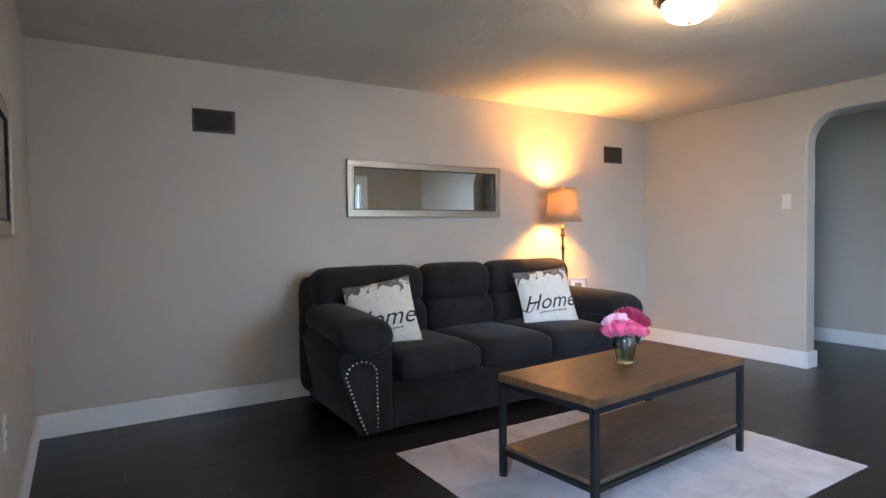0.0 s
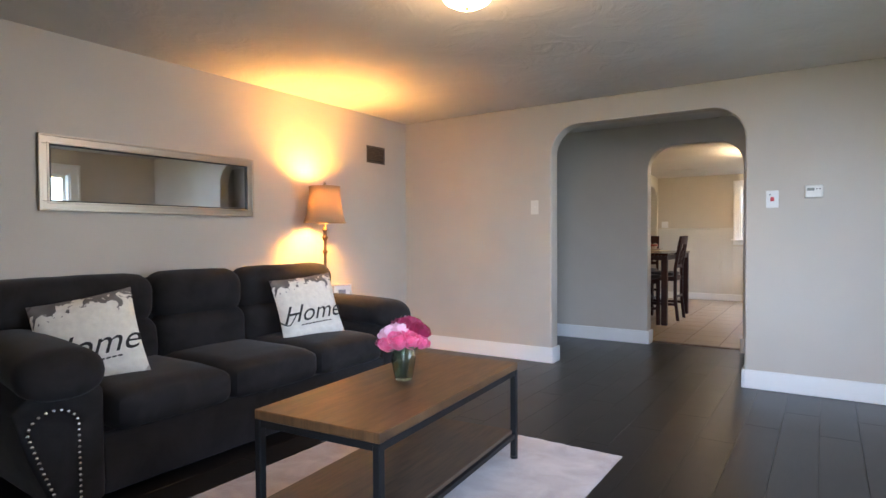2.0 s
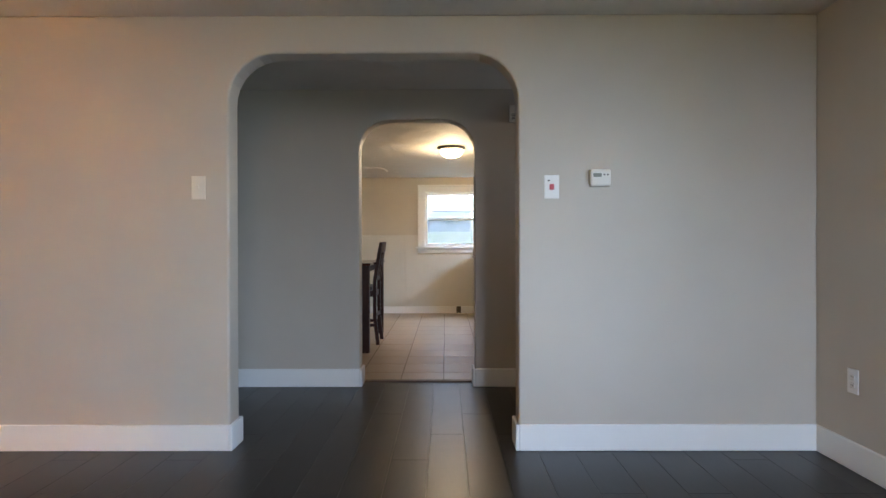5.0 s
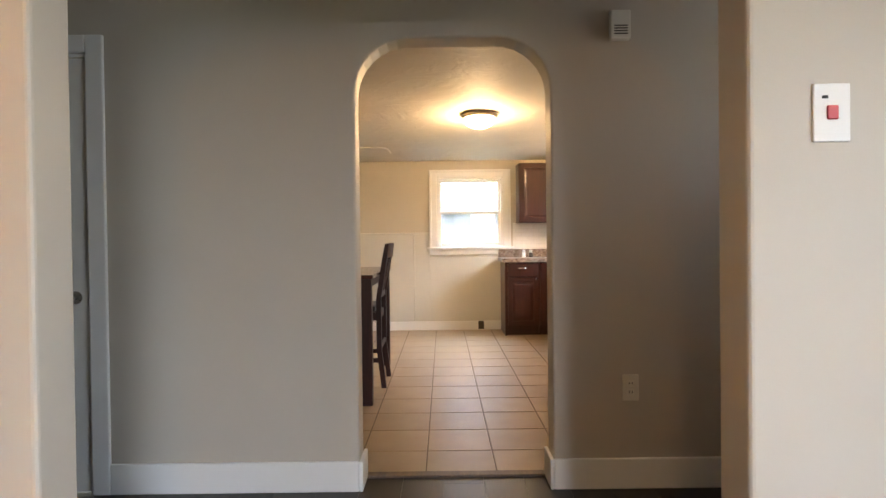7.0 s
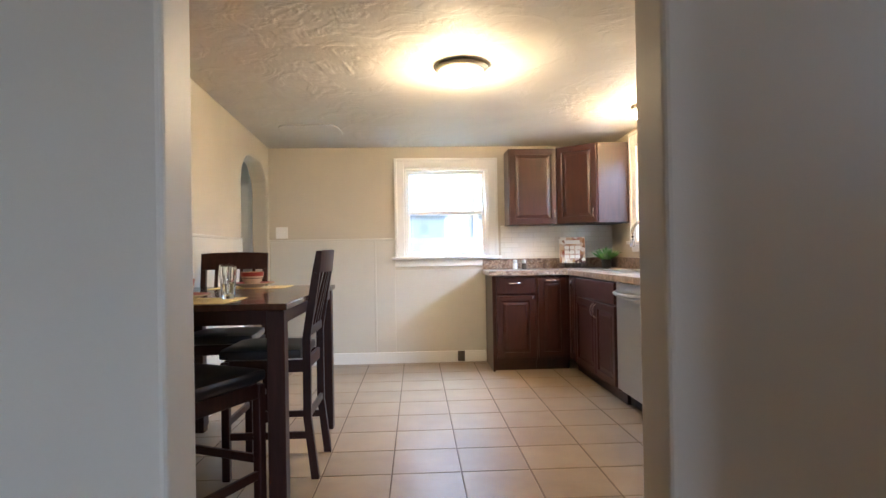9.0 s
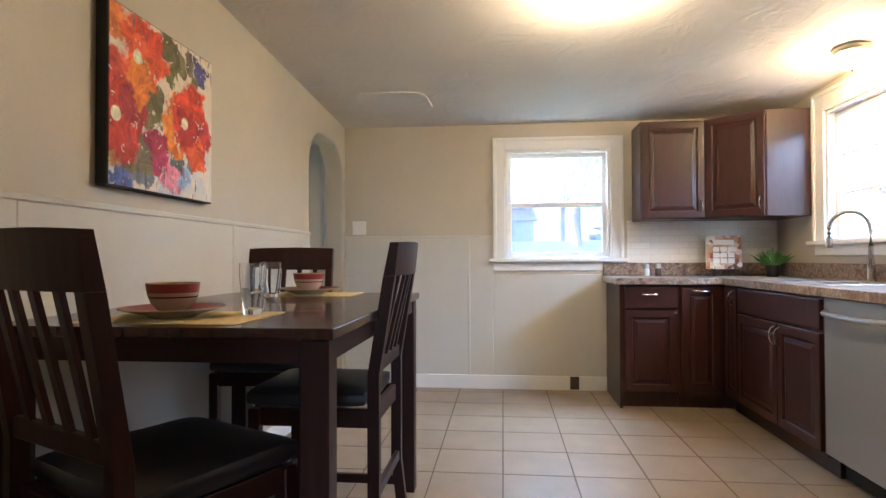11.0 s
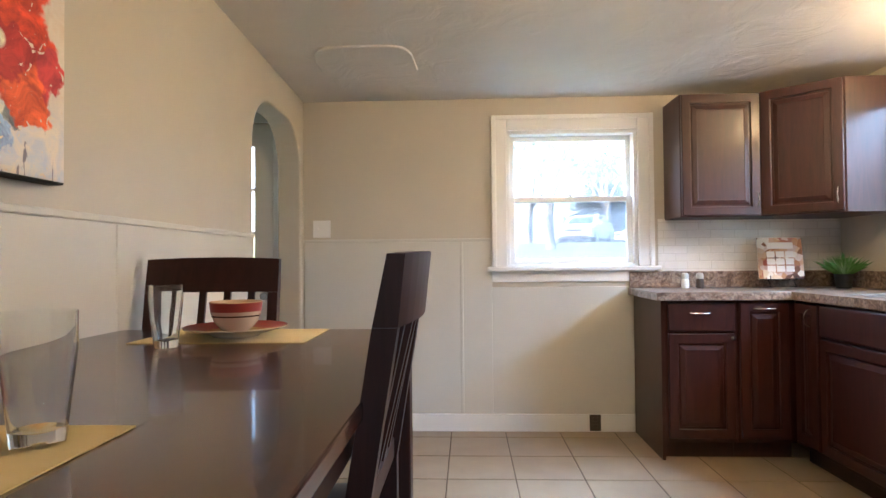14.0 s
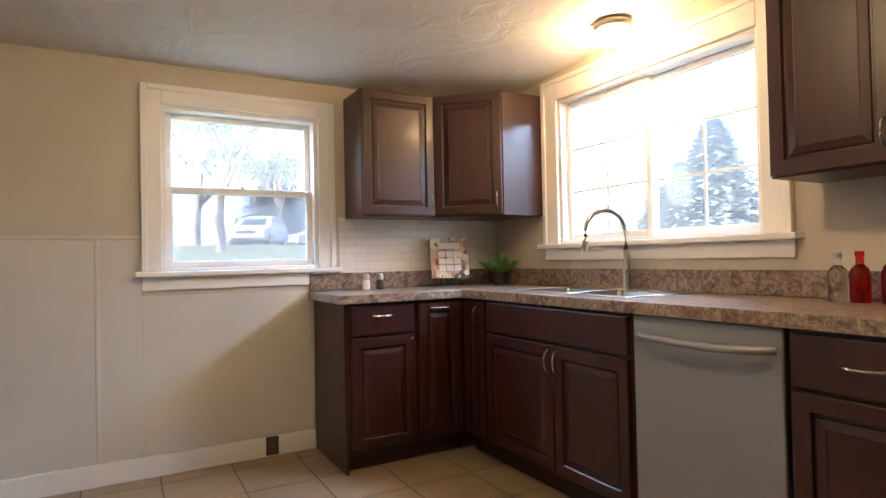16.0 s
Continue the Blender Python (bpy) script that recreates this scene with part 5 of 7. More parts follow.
for a, b in ((SY0 + 0.012, ym - 0.012), (ym + 0.012, SY1 - 0.012)):
    bm = B()
    x0, x1 = SX0 + 0.012, 0.693
    zt, zb_ = 0.9295, 0.76
    top = [(x0, a), (x1, a), (x1, b), (x0, b)]
    bot = [(x0 + 0.03, a + 0.03), (x1 - 0.03, a + 0.03), (x1 - 0.03, b - 0.03), (x0 + 0.03, b - 0.03)]
    tv = [bm.verts.new((*p, zt)) for p in top]
    bv_ = [bm.verts.new((*p, zb_)) for p in bot]
    for i in range(4):
        bm.faces.new((tv[i], tv[(i + 1) % 4], bv_[(i + 1) % 4], bv_[i]))
    bm.faces.new(bv_)
    bmesh.ops.bevel(bm, geom=[e for e in bm.edges if e.verts[0].co.z < zt - 0.01 or e.verts[1].co.z < zt - 0.01], offset=0.022, segments=3, affect="EDGES")
    bl = part("bowl", bm, STEEL, s, "", True)
    bm = B()
    cyl(bm, 0.035, zb_ + 0.0005, zb_ + 0.004, (x0 + x1) / 2, (a + b) / 2)
    part("drain", bm, CHROME, bl)
# faucet
f = thing("faucet", "tall gooseneck chrome faucet with side lever behind the sink", "faucet", Matrix.Translation((0.745, 10.12, 0.935)) @ pose(0, 0, 0, 0, 0, 142))
bm = B()
lathe(bm, [(0.0, 0.0), (0.028, 0.0), (0.028, 0.008), (0.022, 0.014), (0.020, 0.06), (0.021, 0.10), (0.016, 0.112), (0.014, 0.13)], 20)
part("body", bm, CHROME, f, "", True)
pts = [(0, 0, 0.12), (0, 0, 0.20), (0, 0, 0.30)]
for i in range(1, 13):
    a = math.pi - math.pi * 1.06 * i / 12
    pts.append((0.10 + 0.10 * math.cos(a), 0, 0.30 + 0.105 * math.sin(a)))
bm = B()
sweep(bm, pts, 0.0125, 12)
part("spout", bm, CHROME, f, "", True)
bm = B()
e = Vector(pts[-1])
sweep(bm, [e, e + Vector((-0.001, 0, -0.03)), e + Vector((0.004, 0, -0.085))], [0.0135, 0.016, 0.020], 14)
part("spray_head", bm, CHROME, f, "", True)
bm = B()
sweep(bm, [(0, 0.015, 0.085), (0, 0.045, 0.090), (0.0, 0.055, 0.10), (-0.004, 0.060, 0.19)], [0.012, 0.012, 0.009, 0.006], 10)
part("lever", bm, CHROME, f, "", True)

# wall cabinets
GU = "dark cherry wall cabinets"
c = thing("wall_cabinet", "dark cherry wall cabinet with raised panel beside the end window", "cabinet", pose(0, 0, 0), GU)
bm = B()
box(bm, -0.290, 0.180, 11.12, YK - 0.001, 1.365, 2.105, 0.002)
part("body", bm, CHERRY, c)
f_ = front(c, -0.284, 0.174, 1.372, 2.098, 11.12)
pull(f_, 0.148, 1.46, 11.12, 0.09, True)
c = thing("wall_cabinet", "dark cherry diagonal corner wall cabinet with raised panel door", "cabinet", pose(0, 0, 0), GU)
bm = B()
prism(bm, [(0.183, YK - 0.001), (0.183, 11.12), (0.500, 10.831), (XW - 0.001, 10.831), (XW - 0.001, YK - 0.001)], 1.365, 2.108)
part("body", bm, CHERRY, c)
DIA = Matrix.Translation((0.183, 11.12, 0)) @ pose(0, 0, 0, 0, 0, -42.35)
f_ = front(c, 0.010, 0.419, 1.372, 2.101, 0.0, m=DIA)
pull(f_, 0.392, 1.46, 0.0, 0.09, True, m=DIA)
for hi, lo, lab in ((9.21, 8.436, "dark cherry double wall cabinet beside the sink window"), (8.433, 7.66, "dark cherry double wall cabinet at the counter end")):
    c = east("wall_cabinet", lab, hi, lo, 0.32, 1.365, 2.115, False)
    tagged(c, group=GU)
    ym = (hi + lo) / 2
    f_ = front(c, -hi + 0.006, -ym - 0.003, 1.372, 2.108, -0.32)
    pull(f_, -ym - 0.03, 1.46, -0.32, 0.09, True)
    f_ = front(c, -ym + 0.003, -lo - 0.006, 1.372, 2.108, -0.32)
    pull(f_, -ym + 0.03, 1.46, -0.32, 0.09, True)

# ---- on the worktop ----
for x, lab, g in ((-0.215, "small glass salt shaker with steel cap on the worktop", 0), (-0.125, "small glass pepper shaker with steel cap on the worktop", 1)):
    sh = thing("shaker", lab, "shaker", Matrix.Translation((x, 11.27, 0.931)), "salt and pepper shakers")
    bm = B()
    lathe(bm, [(0.0, 0.0), (0.022, 0.0), (0.024, 0.01), (0.023, 0.05), (0.019, 0.062)], 16, close=True)
    part("body", bm, WHITE if g == 0 else DARKPLASTIC, sh, "", True)
    bm = B()
    lathe(bm, [(0.021, 0.060), (0.022, 0.082), (0.018, 0.094), (0.0, 0.097)], 16)
    part("lid", bm, STEEL, sh, "", True)

pl = thing("potted_plant", "small green grassy plant in a dark pot by the sink", "plant", Matrix.Translation((0.665, 11.14, 0.931)))
bm = B()
lathe(bm, [(0.0, 0.0), (0.038, 0.0), (0.050, 0.085), (0.046, 0.085), (0.044, 0.075), (0.0, 0.075)], 20)
part("pot", bm, BLACK, pl, "matt black pot", True)
GRASSLEAF = petal_mat("bright_leaf", (0.035, 0.13, 0.02), (0.09, 0.26, 0.05))
bm = B()
rnd = random.Random(9)
for q in range(260):
    a, b = rnd.uniform(0, 6.283), rnd.uniform(0, 1)
    d = Vector((math.cos(a) * b, math.sin(a) * b, 0.85)).normalized()
    L = 0.09 + 0.06 * rnd.random()
    p0 = Vector((math.cos(a) * b * 0.03, math.sin(a) * b * 0.03, 0.075))
    s_ = Vector((-math.sin(a), math.cos(a), 0)) * 0.0035
    p1, p2 = p0 + d * L * 0.6, p0 + d * L + Vector((math.cos(a), math.sin(a), -0.5)) * 0.02 * b
    bm.faces.new([bm.verts.new(q_) for q_ in (p0 - s_, p0 + s_, p1 + s_ * 1.1, p2, p1 - s_ * 1.1)])
tagged(part("blades", bm, GRASSLEAF, pl), kind="stuff")

ck = thing("cookbook", "picture cookbook standing on a thin wire stand on the worktop", "book", pose(0.352, 11.22, 0.932, -12, 0, -12))
bm = B()
box(bm, -0.125, 0.125, 0.0, 0.012, 0.055, 0.315, 0.002)
part("pages", bm, PLASTIC, ck)
bm = B()
box(bm, -0.125, 0.125, -0.002, -0.0003, 0.055, 0.315)


def print_mat(name, cols, scale, kind="VORONOI"):
    m = material(name, (0.5, 0.4, 0.3), 0.3)
    v = coords(m)
    t_ = node(m, "ShaderNodeTexVoronoi")
    t_.inputs["Scale"].default_value = scale
    link(m, v, t_.inputs["Vector"])
    sp = node(m, "ShaderNodeSeparateColor")
    link(m, t_.outputs["Color"], sp.inputs[0])
    base(m, ramp(m, sp.outputs[0], cols))
    return m


FOOD = print_mat("food_photograph", [(0.1, (0.10, 0.035, 0.02)), (0.3, (0.42, 0.20, 0.08)), (0.5, (0.7, 0.6, 0.45)), (0.7, (0.30, 0.06, 0.03)), (0.9, (0.75, 0.72, 0.65))], 28)
part("cover", bm, FOOD, ck, "brown and red food photograph")
bm = B()
for i in range(3):
    for j in range(3):
        box(bm, -0.075 + i * 0.052, -0.030 + i * 0.052, -0.0035, -0.002, 0.10 + j * 0.045, 0.138 + j * 0.045)
box(bm, -0.07, 0.075, -0.0035, -0.002, 0.245, 0.285)
part("text_block", bm, WHITE, ck, "white blocks of unreadable text")
for x in (-0.07, 0.07):
    bm = B()
    sweep(bm, [(x, -0.03, 0.070), (x, -0.03, 0.050), (x, 0.018, 0.050), (x, 0.022, 0.22)], 0.003, 6)
    sweep(bm, [(x, 0.018, 0.050), (x, -0.02, 0.004), (x, 0.10, 0.028)], 0.003, 6)
    part("stand_wire", bm, BLACKMETAL, ck)

for i, (y, x, h, mat, lab) in enumerate(((9.10, 0.69, 0.17, CLEAR, "clear glass bottle beside red bottles on the worktop"), (9.03, 0.69, 0.175, REDGLASS, "tall red glass bottle on the worktop"), (8.94, 0.705, 0.185, REDGLASS, "second red glass bottle beside the clear one"), (8.86, 0.69, 0.175, REDGLASS, "short-necked red glass bottle at the row's end"))):
    b_ = thing("bottle", lab, "bottle", Matrix.Translation((x, y, 0.931)), "bottles on the worktop")
    bm = B()
    lathe(bm, [(0.0, 0.0), (0.030, 0.0), (0.032, 0.01), (0.032, h * 0.55), (0.026, h * 0.66), (0.013, h * 0.74), (0.012, h * 0.90)], 18, close=True)
    part("body", bm, mat, b_, "", True)
    bm = B()
    cyl(bm, 0.014, h * 0.90, h, seg=14)
    part("stopper", bm, REDGLASS if mat is REDGLASS else STEEL, b_)

# ---- dining table and chairs ----
TX0, TX1, TY0, TY1, TZ = -2.63, -1.725, 7.930, 9.335, 0.913
tb = thing("dining_table", "espresso counter-height dining table against the wainscot wall", "table", pose(0, 0, 0))
bm = B()
box(bm, TX0, TX1, TY0, TY1, TZ - 0.028, TZ, 0.004, 2)
part("tabletop", bm, TABLETOP, tb)
for nm, a in (("apron", (TX0 + 0.05, TX1 - 0.05, TY0 + 0.022, TY0 + 0.042)), ("apron", (TX0 + 0.05, TX1 - 0.05, TY1 - 0.042, TY1 - 0.022)), ("apron", (TX0 + 0.022, TX0 + 0.042, TY0 + 0.05, TY1 - 0.05)), ("apron", (TX1 - 0.042, TX1 - 0.022, TY0 + 0.05, TY1 - 0.05))):
    bm = B()
    box(bm, *a, TZ - 0.088, TZ - 0.029, 0.002)
    part(nm, bm, ESPRESSO, tb)
for x in (TX0 + 0.05, TX1 - 0.05):
    for y in (TY0 + 0.05, TY1 - 0.05):
        bm = B()
        box(bm, x - 0.036, x + 0.036, y - 0.036, y + 0.036, 0.0, TZ - 0.029, 0.004)
        part("leg", bm, ESPRESSO, tb)


def chair_at(m, label):
    """Faces +y; the back posts stand at y = -0.21, the seat's top is at 0.65."""
    c = thing("counter_chair", label, "chair", m, "chairs round the dining table")
    W2_, D2 = 0.215, 0.21

    def lean(z):
        return -D2 - (0.0 if 0.3 < z < 0.7 else (0.075 * (z - 0.7) / 0.46 if z >= 0.7 else 0.035 * ((0.3 - z) / 0.3)))
    for sx in (-1, 1):
        bm = B()
        prof = [0.0, 0.15, 0.30, 0.50, 0.70, 0.85, 1.0, 1.0195]
        rows = []
        for z in prof:
            y = lean(z)
            x = sx * (W2_ - 0.018)
            th_ = 0.019
            rows.append([bm.verts.new(p) for p in ((x - 0.016, y - th_, z), (x + 0.016, y - th_, z), (x + 0.016, y + th_, z), (x - 0.016, y + th_, z))])
        for a, b in zip(rows, rows[1:]):
            for i in range(4):
                bm.faces.new((a[i], a[(i + 1) % 4], b[(i + 1) % 4], b[i]))
        bm.faces.new(rows[0])
        bm.faces.new(rows[-1])
        bmesh.ops.recalc_face_normals(bm, faces=bm.faces[:])
        part("back_post", bm, ESPRESSO, c)
        bm = B()
        box(bm, sx * (W2_ - 0.02) - 0.019, sx * (W2_ - 0.02) + 0.019, D2 - 0.04, D2 - 0.002, 0.0, 0.585, 0.003)
        part("front_leg", bm, ESPRESSO, c)
        bm = B()
        box(bm, sx * (W2_ - 0.02) - 0.011, sx * (W2_ - 0.02) + 0.011, -D2 + 0.018, D2 - 0.04, 0.53, 0.59, 0.002)
        part("seat_rail", bm, ESPRESSO, c)
        bm = B()
        box(bm, sx * (W2_ - 0.02) - 0.009, sx * (W2_ - 0.02) + 0.009, -D2 + 0.0, D2 - 0.04, 0.20, 0.235, 0.002)
        part("stretcher", bm, ESPRESSO, c)
    for y, z in ((D2 - 0.02, 0.26), (-D2 - 0.005, 0.30)):
        bm = B()
        box(bm, -W2_ + 0.035, W2_ - 0.035, y - 0.009, y + 0.009, z, z + 0.035, 0.002)
        part("stretcher", bm, ESPRESSO, c)
    for y in (D2 - 0.02, -D2 + 0.01):
        bm = B()
        box(bm, -W2_ + 0.035, W2_ - 0.035, y - 0.010, y + 0.010, 0.53, 0.59, 0.002)
        part("seat_rail", bm, ESPRESSO, c)
    bm = B()
    puff(bm, -W2_ + 0.004, W2_ - 0.004, -D2 + 0.022, D2 + 0.012, 0.590, 0.645, 0.022, 0.010, 8, "z")
    part("seat", bm, BLACKLEATHER, c, "black vinyl seat pad", True)
    # curved top rail
    bm = B()
    n = 10
    rows = []
    for i in range(n + 1):
        x = (W2_ - 0.0015) * (-1 + 2 * i / n)
        cv = -0.022 * (1 - (x / W2_) ** 2)
        ring = []
        for z, dy in ((1.020, -0.019), (1.128 + 0.006 * (1 - (x / W2_) ** 2), -0.013), (1.128 + 0.006 * (1 - (x / W2_) ** 2), 0.014), (1.020, 0.019)):
            ring.append(bm.verts.new((x, lean(z) + cv + dy, z)))
        rows.append(ring)
    for a, b in zip(rows, rows[1:]):
        for i in range(4):
            bm.faces.new((a[i], a[(i + 1) % 4], b[(i + 1) % 4], b[i]))
    bm.faces.new(rows[0])
    bm.faces.new(rows[-1])
    bmesh.ops.recalc_face_normals(bm, faces=bm.faces[:])
    part("top_rail", bm, ESPRESSO, c)
    bm = B()
    box(bm, -W2_ + 0.034, W2_ - 0.034, lean(0.72) - 0.011, lean(0.72) + 0.011, 0.70, 0.745, 0.003)
    part("lower_rail", bm, ESPRESSO, c)
    for k in range(4):
        x = (-0.120 + 0.080 * k)
        bm = B()
        rows = []
        for z in (0.744, 0.84, 0.93, 1.025):
            f_k = (z - 0.744) / 0.281
            y = lean(z) - 0.022 * (1 - (x / W2_) ** 2) * f_k
            rows.append([bm.verts.new(p) for p in ((x - 0.011, y - 0.006, z), (x + 0.011, y - 0.006, z), (x + 0.011, y + 0.006, z), (x - 0.011, y + 0.006, z))])
        for a, b in zip(rows, rows[1:]):
            for i in range(4):
                bm.faces.new((a[i], a[(i + 1) % 4], b[(i + 1) % 4], b[i]))
        bm.faces.new(rows[0])
        bm.faces.new(rows[-1])
        bmesh.ops.recalc_face_normals(bm, faces=bm.faces[:])
        part("slat", bm, ESPRESSO, c)
    return c


ch = chair_at(pose(-2.105, 7.87, 0, 0, 0, -25.5), "espresso slat-back counter chair pulled askew at the table's near end")
c2 = copy_thing(ch, pose(-1.955, 8.65, 0, 0, 0, 90))
tagged(c2, "espresso slat-back counter chair tucked in at the long side")
c3 = copy_thing(ch, pose(-2.385, 9.20, 0, 0, 0, 184))
tagged(c3, "espresso slat-back counter chair tucked in at the table's far end")

# ---- place settings ----
MAT_YELLOW = fabric("yellow_woven_placemat", (0.55, 0.42, 0.16), (0.66, 0.52, 0.24), 700, 0.9, 0.5, 0.1)
CREAM = painted("cream_glazed_stoneware", (0.55, 0.46, 0.34), 0.18, 40, 0.03, 0.05)
RED = painted("red_glazed_stoneware", (0.25, 0.024, 0.015), 0.38, 40, 0.03, 0.15)
TAN = painted("tan_glazed_stoneware", (0.45, 0.30, 0.17), 0.18, 40, 0.03, 0.05)
BROWNBAND = painted("brown_glaze_band", (0.06, 0.03, 0.02), 0.18, 40, 0.03, 0.1)


def setting(cx, cy, far, mats):
    g = "far" if far else "near"
    where = "at the table's far end" if far else "at the table's near end"
    pm = thing("placemat", f"yellow woven placemat {where}", "placemat", pose(mats[0], mats[1], TZ + 0.0005, 0, 0, mats[4]), "placemats on the dining table")
    bm = B()
    n = 12
    hx, hy = mats[2] / 2, mats[3] / 2
    rows = [[bm.verts.new((-hx + 2 * hx * i / n, -hy + 2 * hy * j / n, 0.0022 + 0.0007 * noise.noise(Vector((i * 0.7, j * 0.7, cx))))) for j in range(n + 1)] for i in range(n + 1)]
    for i in range(n):
        for j in range(n):
            bm.faces.new((rows[i][j], rows[i + 1][j], rows[i + 1][j + 1], rows[i][j + 1]))
    w_ = part("weave", bm, MAT_YELLOW, pm)
    so = w_.modifiers.new("solid", "SOLIDIFY")
    so.thickness = 0.0018
    p = thing("plate", f"red-rimmed cream plate {where}", "plate", Matrix.Translation((cx, cy, TZ + 0.004)), "plates on the dining table")
    bm = B()
    lathe(bm, [(0.0, 0.0), (0.060, 0.0), (0.064, 0.004), (0.105, 0.016), (0.135, 0.024), (0.137, 0.027), (0.134, 0.028)], 40)
    part("underside", bm, CREAM, p, "", True)
    bm = B()
    lathe(bm, [(0.134, 0.0282), (0.105, 0.0205), (0.085, 0.0135)], 40)
    bmesh.ops.delete(bm, geom=[f for f in bm.faces if len(f.verts) > 4], context="FACES")
    part("rim", bm, RED, p, "deep red glazed rim", True)
    bm = B()
    lathe(bm, [(0.0, 0.007), (0.062, 0.007), (0.0852, 0.0137)], 40)
    part("well", bm, TAN, p, "", True)
    b = thing("bowl", f"red and cream banded bowl {where}", "bowl", Matrix.Translation((cx, cy, TZ + 0.0115)), "bowls on the dining table")
    prof = [(0.0, 0.0), (0.030, 0.0), (0.033, 0.006), (0.044, 0.016), (0.057, 0.032), (0.0625, 0.046)]
    bm = B()
    lathe(bm, prof, 36)
    part("foot_and_body", bm, CREAM, b, "", True)

    def band(z0, r0, z1, r1, mt, nm, lb):
        bm = B()
        lathe(bm, [(r0, z0), (r1, z1)], 36)
        bmesh.ops.delete(bm, geom=[f for f in bm.faces if len(f.verts) > 4], context="FACES")
        part(nm, bm, mt, b, lb, True)
    band(0.046, 0.0625, 0.050, 0.064, BROWNBAND, "band", "dark brown band")
    band(0.050, 0.064, 0.060, 0.0665, CREAM, "band", "cream band")
    band(0.060, 0.0665, 0.084, 0.0700, RED, "band", "deep red band")
    bm = B()
    lathe(bm, [(0.0700, 0.084), (0.0682, 0.0865), (0.0660, 0.084), (0.059, 0.046), (0.045, 0.02), (0.0, 0.012)], 36)
    bmesh.ops.delete(bm, geom=[f for f in bm.faces if len(f.verts) > 4], context="FACES")
    part("inside", bm, TAN, b, "", True)


def tumbler(x, y, label, h=0.150):
    g_ = thing("glass", label, "drinking glass", Matrix.Translation((x, y, TZ + 0.0008)), "glasses on the dining table")
    bm = B()
    lathe(bm, [(0.0, 0.0), (0.026, 0.0), (0.0275, 0.004), (0.033, 0.06), (0.0385, 0.11), (0.0385, h), (0.0370, h), (0.0365, 0.11), (0.031, 0.06), (0.0255, 0.020), (0.0, 0.016)], 32)
    part("body", bm, CLEAR, g_, "", True)


setting(-2.240, 8.135, False, (-2.21, 8.14, 0.45, 0.335, 0))
setting(-2.205, 9.16, True, (-2.21, 9.175, 0.45, 0.29, 1))
tumbler(-2.055, 8.235, "clear tapered drinking glass beside the near place setting")
tumbler(-2.30, 8.97, "clear tapered drinking glass beside the far place setting")

# ---- canvas painting ----


